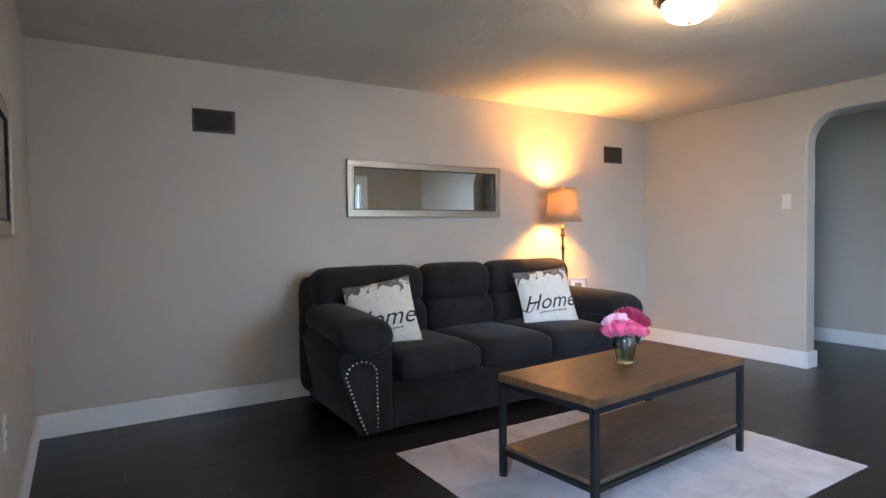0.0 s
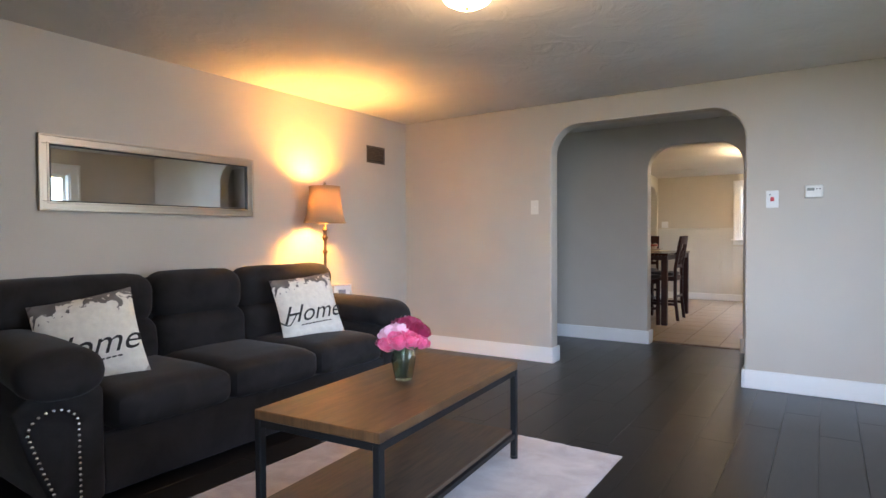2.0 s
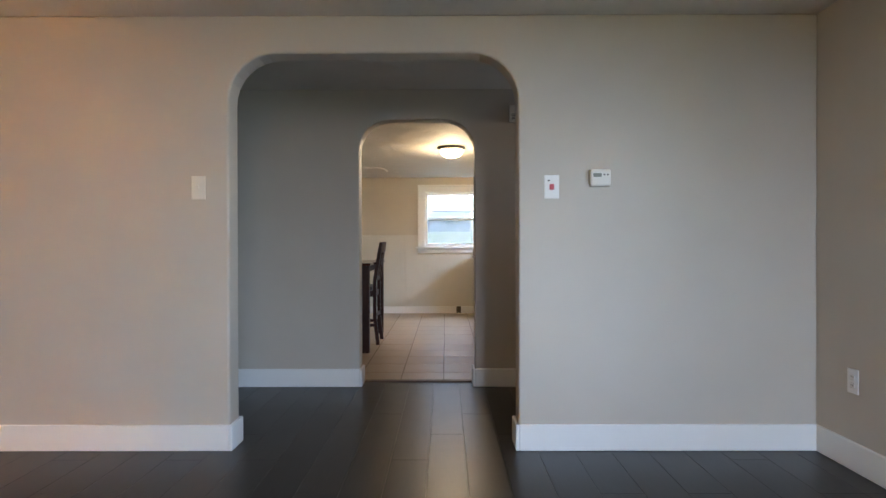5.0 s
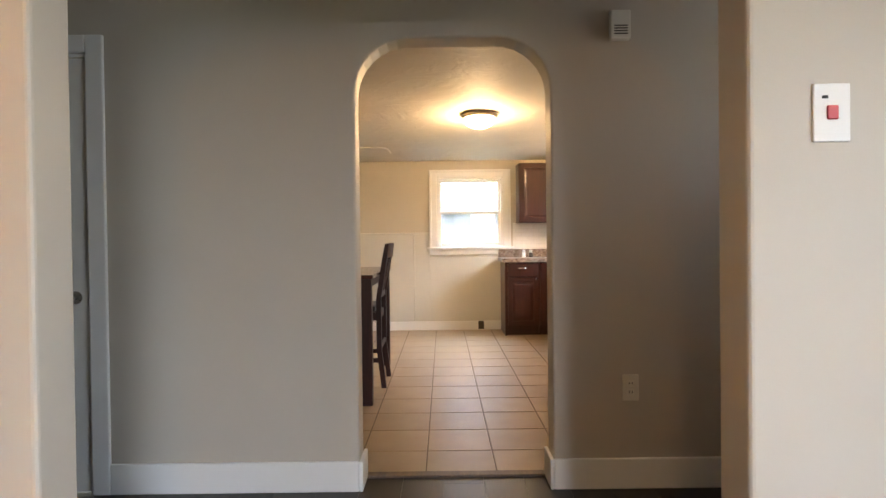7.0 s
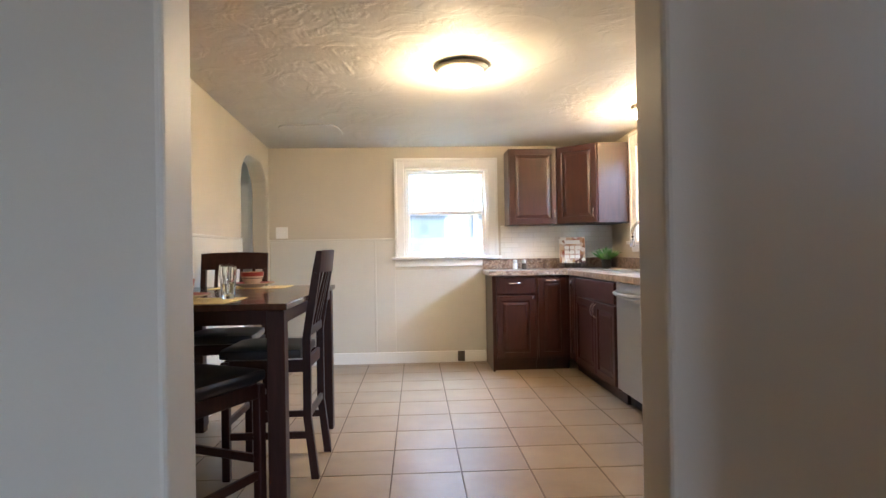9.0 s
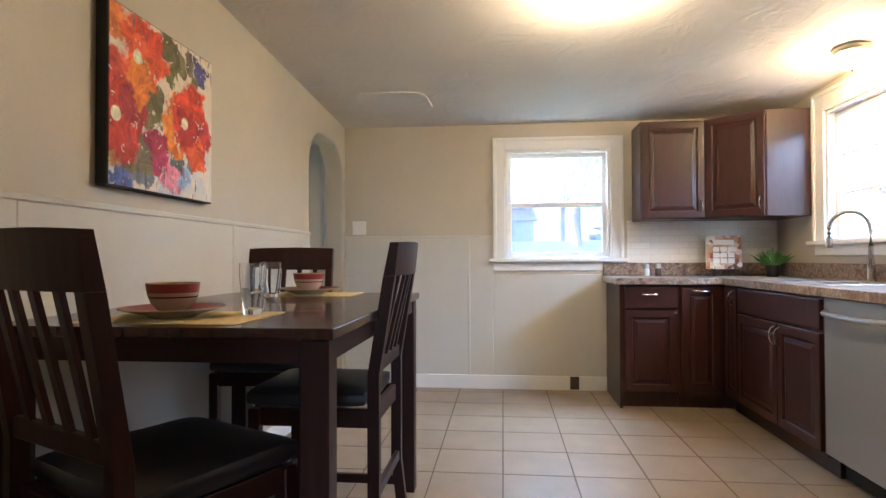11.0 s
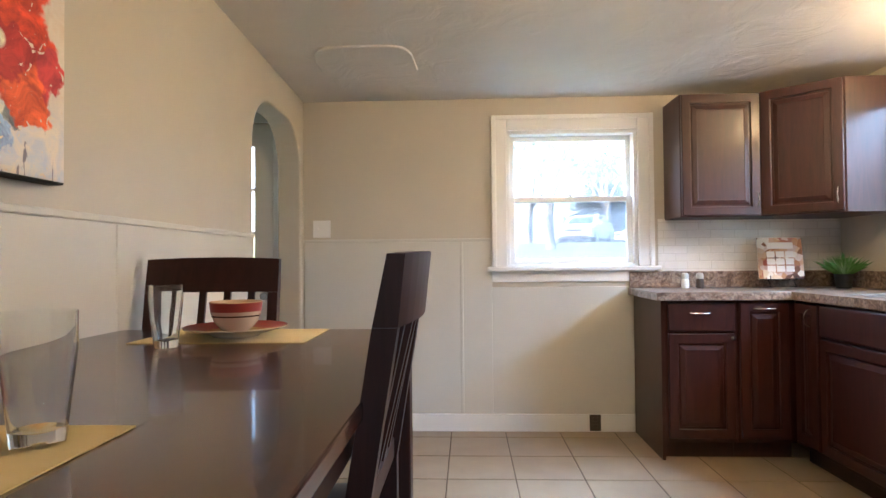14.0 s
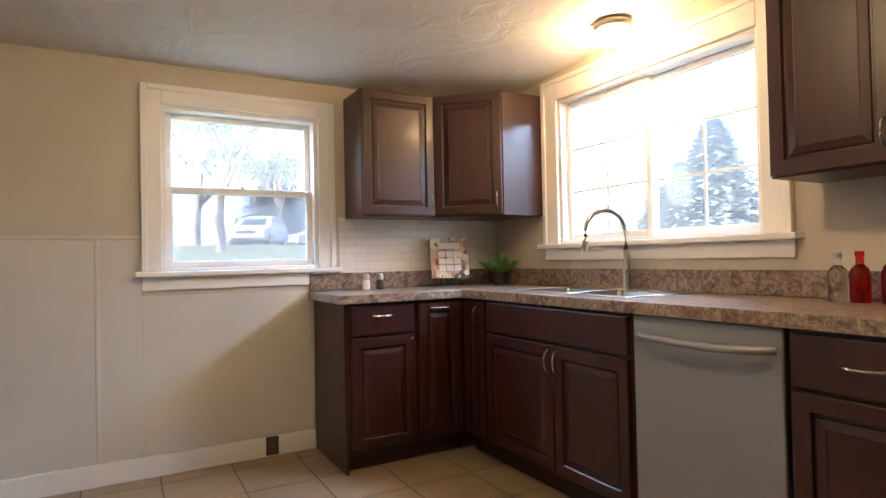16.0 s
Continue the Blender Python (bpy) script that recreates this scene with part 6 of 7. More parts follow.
def painting_mat():
    m = material("floral_watercolour", (0.7, 0.6, 0.5), 0.6)
    v = coords(m, raw=True)
    nz = node(m, "ShaderNodeTexNoise")
    nz.inputs["Scale"].default_value, nz.inputs["Detail"].default_value = 9.0, 3.0
    link(m, v, nz.inputs["Vector"])
    sub = node(m, "ShaderNodeVectorMath")
    sub.operation = "SUBTRACT"
    sub.inputs[1].default_value = (0.5, 0.5, 0.5)
    link(m, nz.outputs["Color"], sub.inputs[0])
    sc = node(m, "ShaderNodeVectorMath")
    sc.operation = "SCALE"
    sc.inputs["Scale"].default_value = 0.19
    link(m, sub.outputs[0], sc.inputs[0])
    ad = node(m, "ShaderNodeVectorMath")
    ad.operation = "ADD"
    nz2 = node(m, "ShaderNodeTexNoise")
    nz2.inputs["Scale"].default_value, nz2.inputs["Detail"].default_value = 34.0, 4.0
    link(m, v, nz2.inputs["Vector"])
    sub2 = node(m, "ShaderNodeVectorMath")
    sub2.operation = "MULTIPLY_ADD"
    sub2.inputs[1].default_value, sub2.inputs[2].default_value = (0.075, 0.075, 0.075), (-0.0375, -0.0375, -0.0375)
    link(m, nz2.outputs["Color"], sub2.inputs[0])
    both = node(m, "ShaderNodeVectorMath")
    both.operation = "ADD"
    link(m, sub2.outputs[0], both.inputs[0])
    link(m, sc.outputs[0], both.inputs[1])
    link(m, v, ad.inputs[0])
    link(m, both.outputs[0], ad.inputs[1])
    flat = node(m, "ShaderNodeVectorMath")
    flat.operation = "MULTIPLY"
    flat.inputs[1].default_value = (1, 0, 1)
    link(m, ad.outputs[0], flat.inputs[0])
    fl2 = node(m, "ShaderNodeVectorMath")
    fl2.operation = "MULTIPLY"
    fl2.inputs[1].default_value = (1, 0, 1)
    link(m, v, fl2.inputs[0])
    wash = ramp(m, noise_tex(m, v, 13.0, 5, 0.65, 1.2), [(0.36, (0, 0, 0)), (0.64, (1, 1, 1))])
    sep = node(m, "ShaderNodeSeparateXYZ")
    link(m, v, sep.inputs[0])
    ground_ = ramp(m, sep.outputs[2], [(0.0, (0.50, 0.60, 0.76)), (0.12, (0.58, 0.60, 0.68)), (0.28, (0.66, 0.56, 0.46)), (0.62, (0.70, 0.58, 0.42))])
    col = mix(m, wash, ground_, (0.78, 0.70, 0.62))
    blobs = [(0.11, 0.05, 0.085, (0.10, 0.12, 0.40)), (0.20, 0.06, 0.07, (0.16, 0.17, 0.22)), (0.12, 0.15, 0.095, (0.14, 0.12, 0.07)), (0.20, 0.14, 0.075, (0.17, 0.15, 0.10)), (0.02, 0.12, 0.06, (0.42, 0.22, 0.07)),
             (0.37, 0.07, 0.075, (0.70, 0.24, 0.42)), (0.45, 0.09, 0.05, (0.36, 0.48, 0.78)), (0.40, 0.16, 0.05, (0.12, 0.13, 0.15)), (0.50, 0.15, 0.035, (0.20, 0.20, 0.22)),
             (0.35, 0.58, 0.06, (0.12, 0.11, 0.05)), (0.41, 0.53, 0.055, (0.15, 0.14, 0.07)), (0.35, 0.47, 0.050, (0.13, 0.13, 0.05)), (0.50, 0.57, 0.045, (0.14, 0.11, 0.10)), (0.60, 0.55, 0.055, (0.07, 0.05, 0.20)), (0.54, 0.49, 0.03, (0.13, 0.12, 0.06)),
             (0.27, 0.335, 0.065, (0.13, 0.12, 0.05)), (0.22, 0.275, 0.040, (0.16, 0.13, 0.06)),
             (0.02, 0.36, 0.10, (0.50, 0.05, 0.03)), (0.05, 0.24, 0.155, (0.52, 0.035, 0.03)), (0.14, 0.30, 0.085, (0.36, 0.02, 0.04)), (0.03, 0.58, 0.07, (0.70, 0.20, 0.05)),
             (0.19, 0.49, 0.145, (0.66, 0.08, 0.02)), (0.17, 0.40, 0.085, (0.74, 0.20, 0.02)), (0.25, 0.56, 0.07, (0.58, 0.05, 0.02)),
             (0.40, 0.27, 0.10, (0.76, 0.22, 0.02)), (0.40, 0.37, 0.06, (0.74, 0.20, 0.02)), (0.52, 0.33, 0.155, (0.58, 0.05, 0.02)), (0.55, 0.19, 0.075, (0.66, 0.10, 0.03)), (0.49, 0.29, 0.080, (0.38, 0.015, 0.025)), (0.63, 0.27, 0.07, (0.45, 0.03, 0.05)),
             (0.275, 0.185, 0.078, (0.34, 0.015, 0.08)), (0.30, 0.115, 0.055, (0.42, 0.03, 0.14)),
             (0.156, 0.473, 0.026, (0.80, 0.68, 0.55)), (0.040, 0.245, 0.028, (0.80, 0.68, 0.55)), (0.466, 0.305, 0.026, (0.80, 0.70, 0.58))]
    for x, z, r, c in blobs:
        r = r * 0.99
        c = tuple(min(0.9, q * 1.2) if q == max(c) else q for q in c)
        dn = node(m, "ShaderNodeVectorMath")
        dn.operation = "DISTANCE"
        dn.inputs[1].default_value = (x * 0.985, 0, z)
        link(m, (fl2 if r < 0.032 else flat).outputs[0], dn.inputs[0])
        f_m = ramp(m, dn.outputs["Value"], [(max(0.001, r * 0.86), (1, 1, 1)), (r * 1.0, (0, 0, 0))])
        shade_ = mix(m, wash, tuple(q * 0.62 for q in c), (min(1, c[0] * 1.35), min(1, c[1] * 1.5 + 0.02), min(1, c[2] * 1.3)))
        col = mix(m, f_m, col, shade_)
    drip = noise_tex(m, coords(m, (26, 1, 5), raw=True), 1.6, 4, 0.6, 0.5)
    strokes = ramp(m, drip, [(0.60, (0, 0, 0)), (0.63, (1, 1, 1))])
    ends = ramp(m, sep.outputs[2], [(0.08, (0.8, 0.8, 0.8)), (0.22, (0, 0, 0)), (0.50, (0, 0, 0)), (0.56, (0.8, 0.8, 0.8))])
    col = mix(m, mix(m, 1.0, strokes, ends, "MULTIPLY"), col, (0.10, 0.09, 0.17))
    gaps = ramp(m, noise_tex(m, coords(m, (1, 1, 1), raw=True), 21.0, 3, 0.5, 2.0), [(0.655, (0, 0, 0)), (0.675, (1, 1, 1))])
    col = mix(m, gaps, col, (0.72, 0.62, 0.52))
    base(m, col)
    bump(m, noise_tex(m, v, 500, 2), 0.15, 0.001)
    return m


KWEST = Matrix(((0, -1, 0, XK), (1, 0, 0, 0), (0, 0, 1, 0), (0, 0, 0, 1)))
pc = thing("canvas_painting", "black-edged canvas with red and orange poppies on the kitchen wall", "painting", KWEST @ Matrix.Translation((8.375, 0, 1.320)))
bm = B()
pw, ph = 0.680, 0.625
box(bm, 0, pw, -0.045, -0.001, 0, ph, 0.003, 1)
part("edge", bm, BLACK, pc, "black wrapped canvas edge")
bm = B()
box(bm, 0.006, pw - 0.006, -0.0475, -0.0452, 0.006, ph - 0.006)
part("canvas", bm, painting_mat(), pc)

# ---- splash panels under the wall cabinets ----


def splash_mat():
    m = material("glossy_cream_brick_panel", (0.66, 0.62, 0.54), 0.14)
    v = coords(m, (1, 1, 1), raw=True)
    br = node(m, "ShaderNodeTexBrick")
    br.inputs["Scale"].default_value = 1.0
    br.inputs["Brick Width"].default_value = 0.15
    br.inputs["Row Height"].default_value = 0.05
    br.inputs["Mortar Size"].default_value = 0.003
    br.inputs["Color1"].default_value = (0.74, 0.71, 0.66, 1)
    br.inputs["Color2"].default_value = (0.79, 0.765, 0.71, 1)
    br.inputs["Mortar"].default_value = (0.68, 0.65, 0.59, 1)
    link(m, v, br.inputs["Vector"])
    base(m, br.outputs["Color"])
    inv = node(m, "ShaderNodeMath")
    inv.operation = "SUBTRACT"
    inv.inputs[0].default_value = 1.0
    link(m, br.outputs["Fac"], inv.inputs[1])
    wav = noise_tex(m, v, 18, 3)
    ad = node(m, "ShaderNodeMath")
    ad.operation = "ADD"
    link(m, inv.outputs[0], ad.inputs[0])
    link(m, wav, ad.inputs[1])
    bump(m, ad.outputs[0], 0.5, 0.004)
    return m


SPL = splash_mat()
me_m = Matrix.Translation((0, YK - 0.004, 0)) @ pose(0, 0, 0, 90)
bm = B()
box(bm, -0.335, XW - 0.001, 1.0355, 1.374, -0.0035, 0.0035)
one("backsplash", bm, SPL, kind="structure", m=me_m)
# ---- outside ----


def ground_z(x, y):
    n = max(0.0, min(1.0, (y - 15) / 18.0))
    n = n * n * (3 - 2 * n)
    return -0.42 + 2.25 * n + 0.03 * noise.noise(Vector((x * 0.15, y * 0.15, 0)))


def grass_mat():
    m = material("autumn_lawn", (0.07, 0.10, 0.03), 0.95)
    v = coords(m)
    a = noise_tex(m, v, 0.5, 5, 0.6)
    b_ = noise_tex(m, v, 30, 4, 0.7)
    c = ramp(m, a, [(0.3, (0.08, 0.115, 0.035)), (0.6, (0.15, 0.165, 0.07)), (0.8, (0.22, 0.18, 0.09))])
    d = ramp(m, b_, [(0.3, (0.6, 0.6, 0.6)), (0.7, (1.25, 1.25, 1.2))])
    base(m, mix(m, 1.0, c, d, "MULTIPLY"))
    bump(m, b_, 0.6, 0.03)
    return m


bm = B()
axs = sorted({s * v for s in (-1, 1) for v in (0, 1.5, 3, 5, 7, 10, 13, 16, 20, 25, 30, 36, 45, 60, 90, 150, 300, 700)})
gx = [v + 0 for v in axs]
gy = [v + 12 for v in axs]
vs = [[bm.verts.new((x, y, ground_z(x, y))) for y in gy] for x in gx]
for i in range(len(gx) - 1):
    for j in range(len(gy) - 1):
        bm.faces.new((vs[i][j], vs[i + 1][j], vs[i + 1][j + 1], vs[i][j + 1]))
one("ground", bm, grass_mat(), kind="structure", smooth=True)
ASPHALT = painted("grey_asphalt", (0.055, 0.055, 0.058), 0.9, 40, 0.5, 0.25)
bm = B()
n = 40
rows = []
for i in range(n + 1):
    x = -60 + 120 * i / n
    rows.append([bm.verts.new((x, y, max(ground_z(x, y), ground_z(x, 38)) + 0.05)) for y in (36.0, 39.0, 44.0)])
for a, b in zip(rows, rows[1:]):
    for k in range(2):
        bm.faces.new((a[k], b[k], b[k + 1], a[k + 1]))
one("road", bm, ASPHALT, kind="structure")

BARK = wood("grey_bark", (0.12, 0.105, 0.09), (0.26, 0.23, 0.20), (6, 6, 1.5), 0.95, 5.0, 0.8)
# needles lightened and greyed: the glare's haze is put into their colour
NEEDLE = petal_mat("hazed_blue_green_needles", (0.085, 0.11, 0.11), (0.12, 0.145, 0.145))
AUTUMN = petal_mat("russet_leaves", (0.16, 0.07, 0.025), (0.30, 0.15, 0.05))
OLIVE = petal_mat("olive_leaves", (0.07, 0.095, 0.04), (0.14, 0.165, 0.075))


def conifer(m, h, r, label):
    rd = random.Random(int(h * 100))
    t = thing("conifer", label, "tree", m, "garden trees")
    bm = B()
    sweep(bm, [(0, 0, -0.2), (0.02, 0, h * 0.5), (0, 0, h * 0.98)], [0.16, 0.09, 0.015], 8)
    part("trunk", bm, BARK, t, "", True)
    bm = B()
    levels = int(h * 10)
    for k in range(levels):
        z = 0.35 + (h - 0.4) * k / levels
        rr = r * (1 - (z / h) ** 1.15) * rd.uniform(0.8, 1.15) + 0.05
        nb = max(6, int(14 * rr / r) + 5)
        a0 = rd.uniform(0, 6.28)
        for q in range(nb):
            a = a0 + 6.283 * q / nb + rd.uniform(-0.2, 0.2)
            L = rr * rd.uniform(0.7, 1.1)
            for s in range(6):
                f = (s + 0.6) / 6
                c = Vector((math.cos(a) * L * f, math.sin(a) * L * f, z + 0.10 * L * f - 0.30 * L * f * f))
                for w in (-1, 1):
                    d = Vector((math.cos(a + w * 0.9), math.sin(a + w * 0.9), rd.uniform(-0.35, 0.15)))
                    e_ = d * (0.40 * (1.2 - f) + 0.10)
                    u = Vector((-d.y, d.x, 0.3)) * 0.085
                    bm.faces.new([bm.verts.new(p) for p in (c - u, c + u, c + e_ + u * 0.3, c + e_ - u * 0.5)])
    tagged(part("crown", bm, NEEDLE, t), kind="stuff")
    return t


def broadleaf(m, h, r, mat, label, leaves=2600, seed=1, trunk=0.16):
    rd = random.Random(seed)
    t = thing("tree", label, "tree", m, "garden trees")
    bm = B()
    tips = []

    def limb(p, d, L, w, depth):
        q = p + d * L * 0.5 + Vector((rd.uniform(-.05, .05) * L, rd.uniform(-.05, .05) * L, 0))
        e_ = p + d * L
        sweep(bm, [p, q, e_], [w, w * 0.8, w * 0.55], 6 if depth < 2 else 4)
        if depth >= 3:
            tips.append(e_)
            tips.append(q)
            return
        for _ in range(3 if depth else 5):
            nd = (d * 0.9 + Vector((rd.uniform(-1, 1), rd.uniform(-1, 1), rd.uniform(-0.1, 0.7))) * 0.8).normalized()
            limb(e_ - d * L * rd.uniform(0, 0.3), nd, L * rd.uniform(0.55, 0.75), w * 0.55, depth + 1)
    limb(Vector((0, 0, -0.2)), Vector((0.03, 0.02, 1)).normalized(), h * 0.38, trunk, 0)
    part("trunk", bm, BARK, t, "", True)
    bm = B()
    for _ in range(leaves):
        c = rd.choice(tips) + Vector((rd.gauss(0, 1), rd.gauss(0, 1), rd.gauss(0, 0.8))) * r * 0.13
        d = Vector((rd.uniform(-1, 1), rd.uniform(-1, 1), rd.uniform(-1, 1))).normalized() * 0.085
        u = d.orthogonal().normalized() * 0.055
        bm.faces.new([bm.verts.new(p) for p in (c - d, c - u, c + d, c + u)])
    tagged(part("crown", bm, mat, t), kind="stuff")
    return t


def at_ground(x, y, rz=0.0, s=1.0):
    return pose(x, y, ground_z(x, y), 0, 0, rz) @ Matrix.Scale(s, 4)


cf = conifer(at_ground(16.3, 20.6), 5.7, 4.0, "tall blue-green conifer on the lawn, its needles paled with haze")
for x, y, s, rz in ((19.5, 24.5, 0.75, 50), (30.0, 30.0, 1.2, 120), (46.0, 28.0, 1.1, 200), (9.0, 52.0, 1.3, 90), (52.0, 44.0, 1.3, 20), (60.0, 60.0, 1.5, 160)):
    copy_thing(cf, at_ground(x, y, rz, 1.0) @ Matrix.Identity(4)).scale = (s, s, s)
tr = broadleaf(at_ground(1.5, 29.0), 7.5, 3.0, OLIVE, "sparse-leaved tree beside the road", 2200, 3, 0.2)
ta = broadleaf(at_ground(20.5, 18.5), 5.0, 2.6, AUTUMN, "russet autumn tree on the lawn", 3200, 5, 0.14)
for x, y, s, rz, src in ((-4.0, 33.0, 1.1, 70, tr), (8.0, 47.0, 1.2, 140, tr), (-12.0, 46.0, 1.4, 200, tr), (16.0, 49.0, 1.3, 30, tr), (24.0, 46.0, 1.2, 250, ta), (3.0, 50.0, 1.5, 300, tr),
                         (14.5, 23.0, 0.45, 80, tr), (55.0, 62.0, 1.5, 10, ta), (40.0, 66.0, 1.5, 120, tr), (66.0, 50.0, 1.6, 210, ta), (48.0, 80.0, 1.7, 330, ta), (72.0, 72.0, 1.8, 60, tr)):
    copy_thing(src, at_ground(x, y, rz)).scale = (s, s, s)

CARWHITE = material("white_car_paint", (0.72, 0.73, 0.74), 0.3, 0.0, Coat_Weight=0.6)
CARGLASS = material("tinted_car_glass", (0.03, 0.06, 0.05), 0.05)
TYRE = material("black_tyre_rubber", (0.015, 0.015, 0.015), 0.85)
LENSM = material("headlamp_lens", (0.5, 0.5, 0.5), 0.1, 0.3)


def car(m, label):
    """Front towards -y, 4.5 m long."""
    c = thing("car", label, "car", m, "parked cars")
    side = [(-2.20, 0.35), (-2.25, 0.60), (-2.15, 0.86), (-1.30, 1.02), (-0.55, 1.50), (0.10, 1.62), (1.30, 1.58), (2.05, 1.08), (2.22, 0.95), (2.22, 0.35)]
    bm = B()
    secs = []
    for x, f in ((-0.90, 0.0), (-0.86, 0.6), (-0.70, 1.0), (0.70, 1.0), (0.86, 0.6), (0.90, 0.0)):
        secs.append([bm.verts.new((x * (1.0 if z < 1.05 else 0.84), y * (0.97 + 0.03 * f), z if z < 1.0 else 1.0 + (z - 1.0) * (0.86 + 0.14 * f))) for y, z in side])
    for a, b in zip(secs, secs[1:]):
        for i in range(len(a)):
            bm.faces.new((a[i], a[(i + 1) % len(a)], b[(i + 1) % len(a)], b[i]))
    bm.faces.new(secs[0])
    bm.faces.new(list(reversed(secs[-1])))
    bmesh.ops.recalc_face_normals(bm, faces=bm.faces[:])
    part("body", bm, CARWHITE, c, "", False)
    bm = B()
    bm.faces.new([bm.verts.new(p) for p in ((-0.66, -1.22, 1.075), (0.66, -1.22, 1.075), (0.60, -0.62, 1.475), (-0.60, -0.62, 1.475))])
    part("windscreen", bm, CARGLASS, c)
    for s in (-1, 1):
        bm = B()
        bm.faces.new([bm.verts.new((s * 0.80, y, z)) for y, z in ((-1.05, 1.06), (-0.50, 1.42), (0.2, 1.50), (0.2, 1.06))])
        bm.faces.new([bm.verts.new((s * 0.80, y, z)) for y, z in ((0.28, 1.06), (0.28, 1.50), (1.2, 1.46), (1.75, 1.12))])
        part("side_window", bm, CARGLASS, c)
        bm = B()
        box(bm, s * 0.55, s * 0.84, -2.235, -2.13, 0.70, 0.83, 0.02)
        part("headlight", bm, LENSM, c)
        bm = B()
        box(bm, s * 0.90, s * 1.05, -0.95, -0.78, 1.02, 1.14, 0.03)
        part("wing_mirror", bm, CARWHITE, c)
        for y in (-1.35, 1.35):
            bm = B()
            cyl(bm, 0.34, -0.11, 0.11, seg=24)
            bmesh.ops.transform(bm, matrix=Matrix.Translation((s * 0.82, y, 0.34)) @ pose(0, 0, 0, 0, 90), verts=bm.verts[:])
            w = part("wheel", bm, TYRE, c)
            bm = B()
            cyl(bm, 0.20, -0.005, 0.005, seg=16)
            bmesh.ops.transform(bm, matrix=Matrix.Translation((s * 0.935, y, 0.34)) @ pose(0, 0, 0, 0, 90), verts=bm.verts[:])
            part("rim", bm, STEEL, w)
    bm = B()
    box(bm, -0.48, 0.48, -2.262, -2.20, 0.62, 0.80, 0.01)
    part("grille", bm, BLACK, c)
    bm = B()
    box(bm, -0.75, 0.75, -2.24, -2.15, 0.28, 0.44, 0.02)
    part("bumper_intake", bm, BLACK, c)
    return c


cr = car(pose(4.75, 38.4, ground_z(4.7, 38.4) + 0.02, 0, 0, -28), "white compact car parked at the roadside beyond the end window")
tagged(copy_thing(cr, pose(9.6, 43.0, ground_z(9.6, 43) + 0.05, 0, 0, -80)), "white car farther along the road")

# neighbouring house behind the road
hs = thing("house", "pale clapboard neighbouring house with grey roof across the road", "house", pose(-6.0, 66.0, ground_z(-6, 66), 0, 0, 12))
HWALL = painted("pale_blue_clapboard", (0.42, 0.46, 0.48), 0.8, 20, 0.1, 0.06)
HROOF = painted("grey_shingle_roof", (0.10, 0.10, 0.11), 0.9, 12, 0.4, 0.25)
bm = B()
box(bm, -7, 7, -4, 4, -0.5, 3.0)
prism(bm, [(-4, 3.0), (4, 3.0), (0, 5.4)], -7, 7, "x")
part("wall", bm, HWALL, hs)
bm = B()
for s in (-1, 1):
    prism(bm, [(s * 4.5, 2.75), (s * 4.5, 2.90), (0, 5.60), (0, 5.45)], -7.4, 7.4, "x")
part("roof", bm, HROOF, hs)
for x in (-4.8, -2.0, 2.2, 4.8):
    bm = B()
    box(bm, x - 0.55, x + 0.55, -4.06, -4.0, 1.0, 2.3)
    wf = part("window", bm, WHITE, hs)
    bm = B()
    box(bm, x - 0.47, x + 0.47, -4.075, -4.062, 1.08, 1.63)
    box(bm, x - 0.47, x + 0.47, -4.075, -4.062, 1.67, 2.22)
    part("pane", bm, CARGLASS, wf)
bm = B()
box(bm, -0.5, 0.5, -4.06, -4.0, 0.0, 2.1)
part("door", bm, painted("red_door_paint", (0.2, 0.03, 0.02), 0.5), hs)

# porch outside the living room window: slab, soffit, brick pier, iron railing, shrub
CONC = painted("grey_concrete", (0.30, 0.29, 0.27), 0.9, 30, 0.4, 0.12)
bm = B()
box(bm, 1.158, 4.0, 4.3, 6.9, -0.45, -0.02, 0.01)
one("porch_floor", bm, CONC, kind="structure")
bm = B()
box(bm, 1.158, 2.75, 1.8, 6.9, 2.30, 2.34)
box(bm, 2.65, 2.75, 1.8, 6.9, 2.16, 2.30)
one("porch_roof", bm, WHITE, kind="structure")
BRICK = painted("red_brick", (0.24, 0.085, 0.06), 0.9, 60, 0.5, 0.25)
MORTAR = painted("pale_mortar", (0.40, 0.37, 0.33), 0.95, 60, 0.4, 0.1)
bm = B()
box(bm, 1.215, 1.685, 5.075, 5.385, -0.02, 2.30)
pier = one("brick_pier", bm, MORTAR, kind="structure")
brick_mesh = {}


def brick_piece(w, d, h):
    key = (round(w, 3), round(d, 3))
    if key not in brick_mesh:
        bm = B()
        box(bm, -w / 2, w / 2, -d / 2, d / 2, -h / 2, h / 2, 0.004, 1)
        me = bpy.data.meshes.new("brick")
        bm.to_mesh(me)
        bm.free()
        me.materials.append(BRICK)
        brick_mesh[key] = me
    return brick_mesh[key]


zr = 0.015
row = 0
while zr < 2.27:
    for face_y in (5.072,):
        offs = (1.20, 1.43, 1.66) if row % 2 else (1.20, 1.32, 1.55)
        ends = (1.42, 1.65, 1.70) if row % 2 else (1.31, 1.54, 1.70)
        for a, b in zip(offs, ends):
            ob = new("brick", brick_piece(b - a, 0.10, 0.062))
            ob.parent = pier
            ob.location = ((a + b) / 2, face_y + 0.032, zr + 0.031)
    for a, b in (((5.13, 5.34),) if row % 2 else ((5.13, 5.23), (5.24, 5.40))):
        ob = new("brick", brick_piece(0.10, b - a, 0.062))
        ob.parent = pier
        ob.location = (1.655, (a + b) / 2, zr + 0.031)
    zr += 0.072
    row += 1

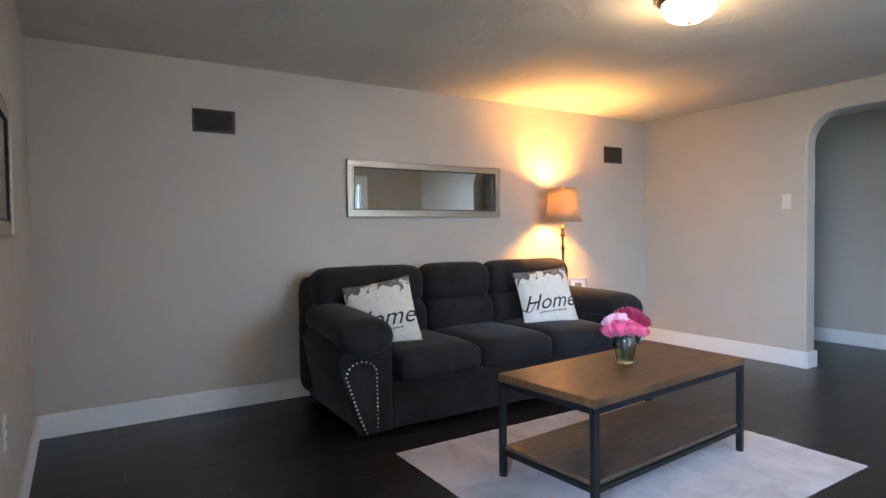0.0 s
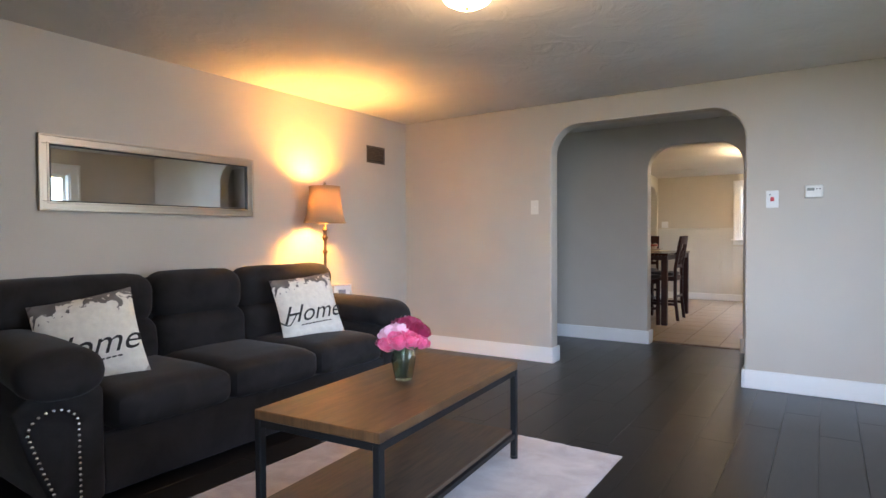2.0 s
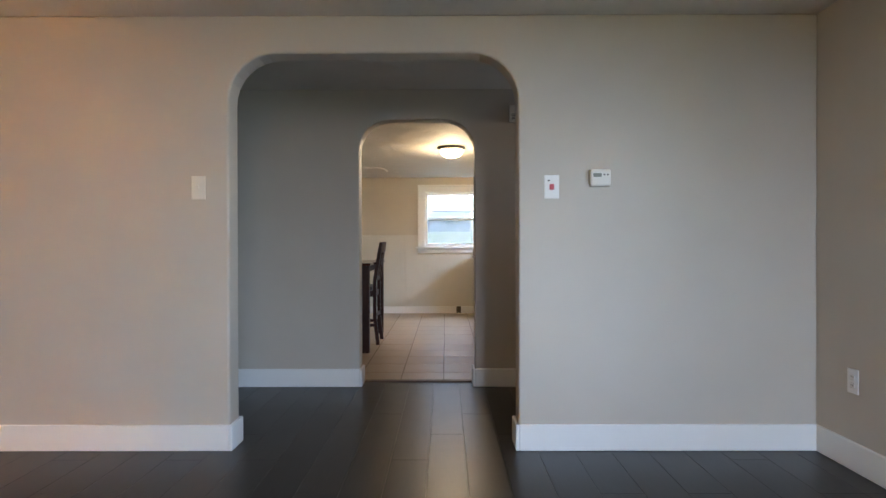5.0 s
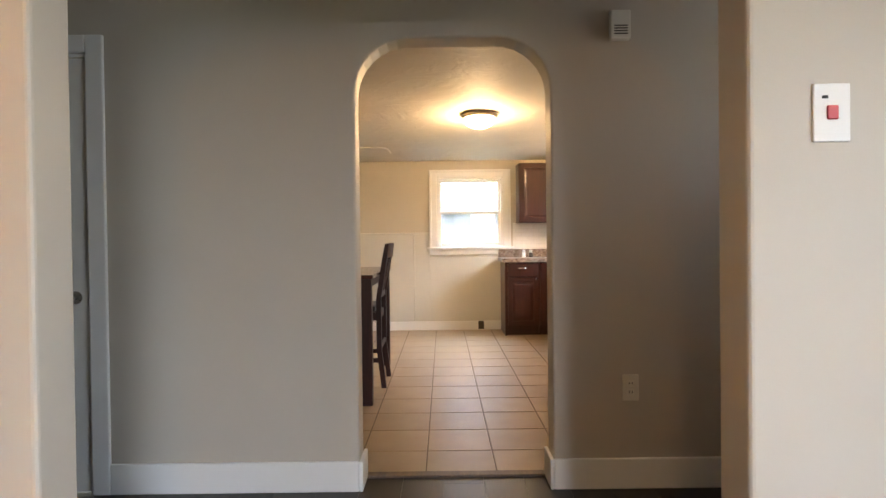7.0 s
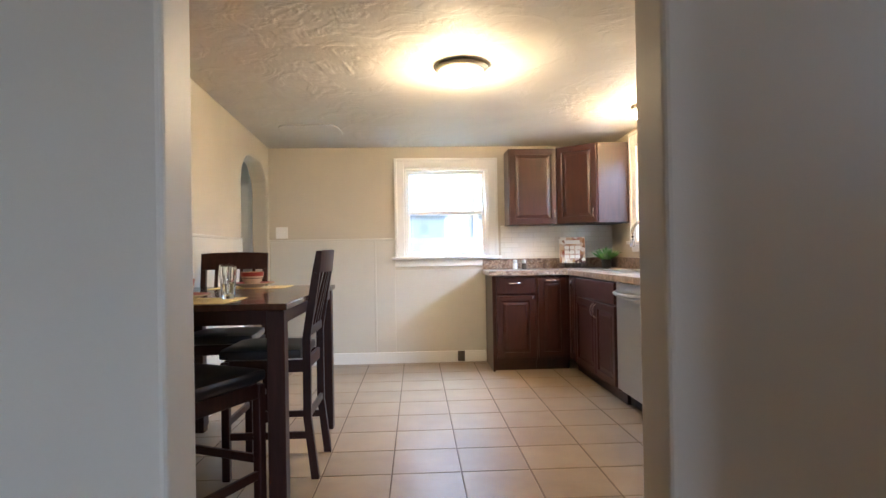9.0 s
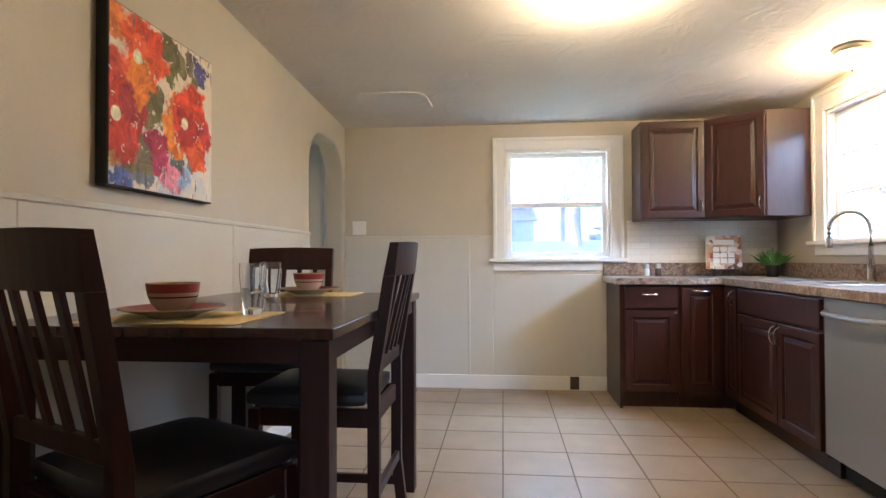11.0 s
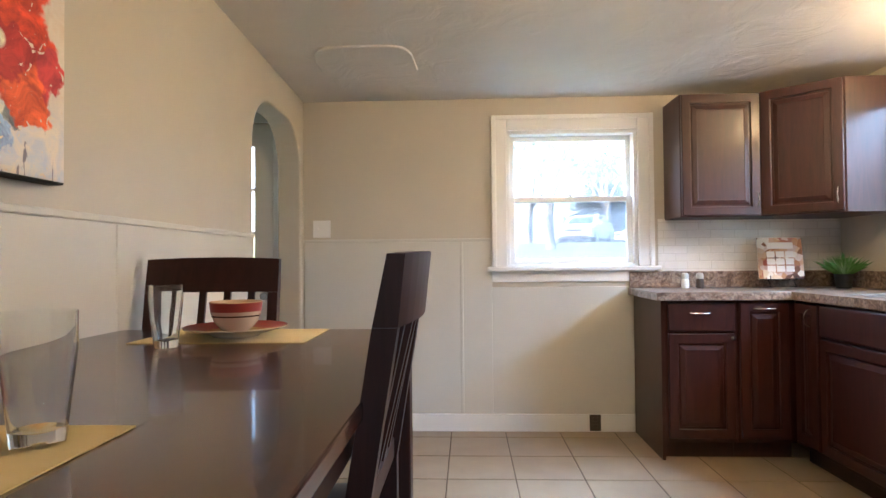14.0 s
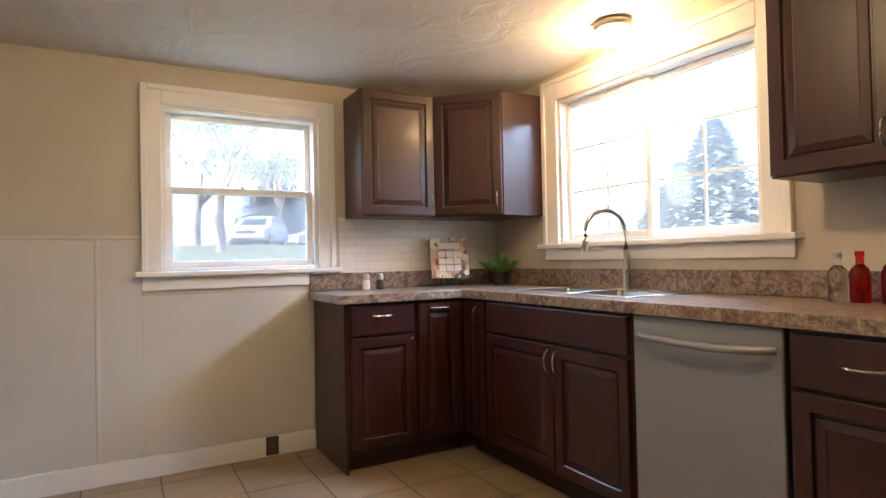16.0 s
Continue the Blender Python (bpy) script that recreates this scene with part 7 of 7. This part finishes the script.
rl = thing("porch_railing", "black wrought-iron porch railing with scrollwork beside the brick pier", "railing", pose(0, 0, 0))
for z in (0.06, 0.83):
    bm = B()
    box(bm, 1.70, 3.90, 5.19, 5.21, z, z + 0.022, 0.003)
    part("rail", bm, BLACKMETAL, rl)
for i in range(9):
    x = 1.90 + 0.245 * i
    bm = B()
    if i % 3 == 1:
        box(bm, x - 0.018, x + 0.018, 5.182, 5.218, -0.02, 0.90, 0.003)
        part("post", bm, BLACKMETAL, rl)
    else:
        box(bm, x - 0.007, x + 0.007, 5.193, 5.207, 0.08, 0.83)
        part("baluster", bm, BLACKMETAL, rl)
for x in (1.78, 2.02, 2.76):
    bm = B()
    for s in (-1, 1):
        pts = []
        for k in range(22):
            a = k * 0.42
            rr = 0.055 * (1 - k / 26)
            pts.append((x + s * (0.01 + 0.04 - rr * math.cos(a)), 5.20, 0.68 + 0.0 + rr * math.sin(a) * (1 if s > 0 else -1)))
        sweep(bm, pts, 0.006, 5)
    part("scroll", bm, BLACKMETAL, rl)

# brick facing beside the living room window
bm = B()
box(bm, 1.158, 1.222, 4.045, 5.06, -0.40, 2.296)
facing = one("brick_facing", bm, MORTAR, kind="structure")
zr = -0.38
row = 0
while zr < 2.22:
    ob = new("brick", brick_piece(0.080, 0.20 if row % 2 else 0.095, 0.060))
    ob.parent = facing
    ob.location = (1.189, 4.038 + (0.10 if row % 2 else 0.0475), zr + 0.030)
    zr += 0.072
    row += 1

# ---- floor planks and tiles, last ----
plank_mesh = {}


def piece(name, cache, w, l, t_, mat, bev):
    key = (name, round(w, 3), round(l, 3))
    if key not in cache:
        bm = B()
        box(bm, -w / 2, w / 2, -l / 2, l / 2, -t_ + 0.002, 0, bev, 1)
        me = bpy.data.meshes.new(name)
        bm.to_mesh(me)
        bm.free()
        me.materials.append(mat)
        cache[key] = me
    return cache[key]


rd = random.Random(12)
W_ = 0.192
x = XL
cols = []
while x < XR - 0.01:
    x1 = min(x + W_, XR)
    cols.append((x, x1))
    x = x1
for k, (a, b) in enumerate(cols):
    y = YS - rd.choice((0.0, 0.4, 0.8, 1.2)) * 1.0
    while y < 6.735:
        y0_, y1_ = max(y, YS), min(y + 1.6, 6.735)
        y += 1.6
        if y1_ - y0_ < 0.05:
            continue
        ob = new("plank", piece("plank", plank_mesh, b - a - 0.0012, y1_ - y0_ - 0.0012, 0.012, FLOORWOOD, 0.0008))
        ob.parent = floor
        ob.location = ((a + b) / 2, (y0_ + y1_) / 2, 0.0)
tile_mesh = {}
P_ = 0.350
gx = [XK] + [-2.385 + P_ * i for i in range(10)]
gx = [v for v in gx if v < XW] + [XW]
gy = [6.770] + [7.07 + P_ * i for i in range(13)]
gy = [v for v in gy if v < YK] + [YK]
for a, b in zip(gx, gx[1:]):
    for c_, d_ in zip(gy, gy[1:]):
        if b - a < 0.03 or d_ - c_ < 0.03:
            continue
        ob = new("tile", piece("tile", tile_mesh, b - a - 0.006, d_ - c_ - 0.006, 0.006, TILE, 0.0018))
        ob.parent = floor_kitchen
        ob.location = ((a + b) / 2, (c_ + d_) / 2, 0.002)
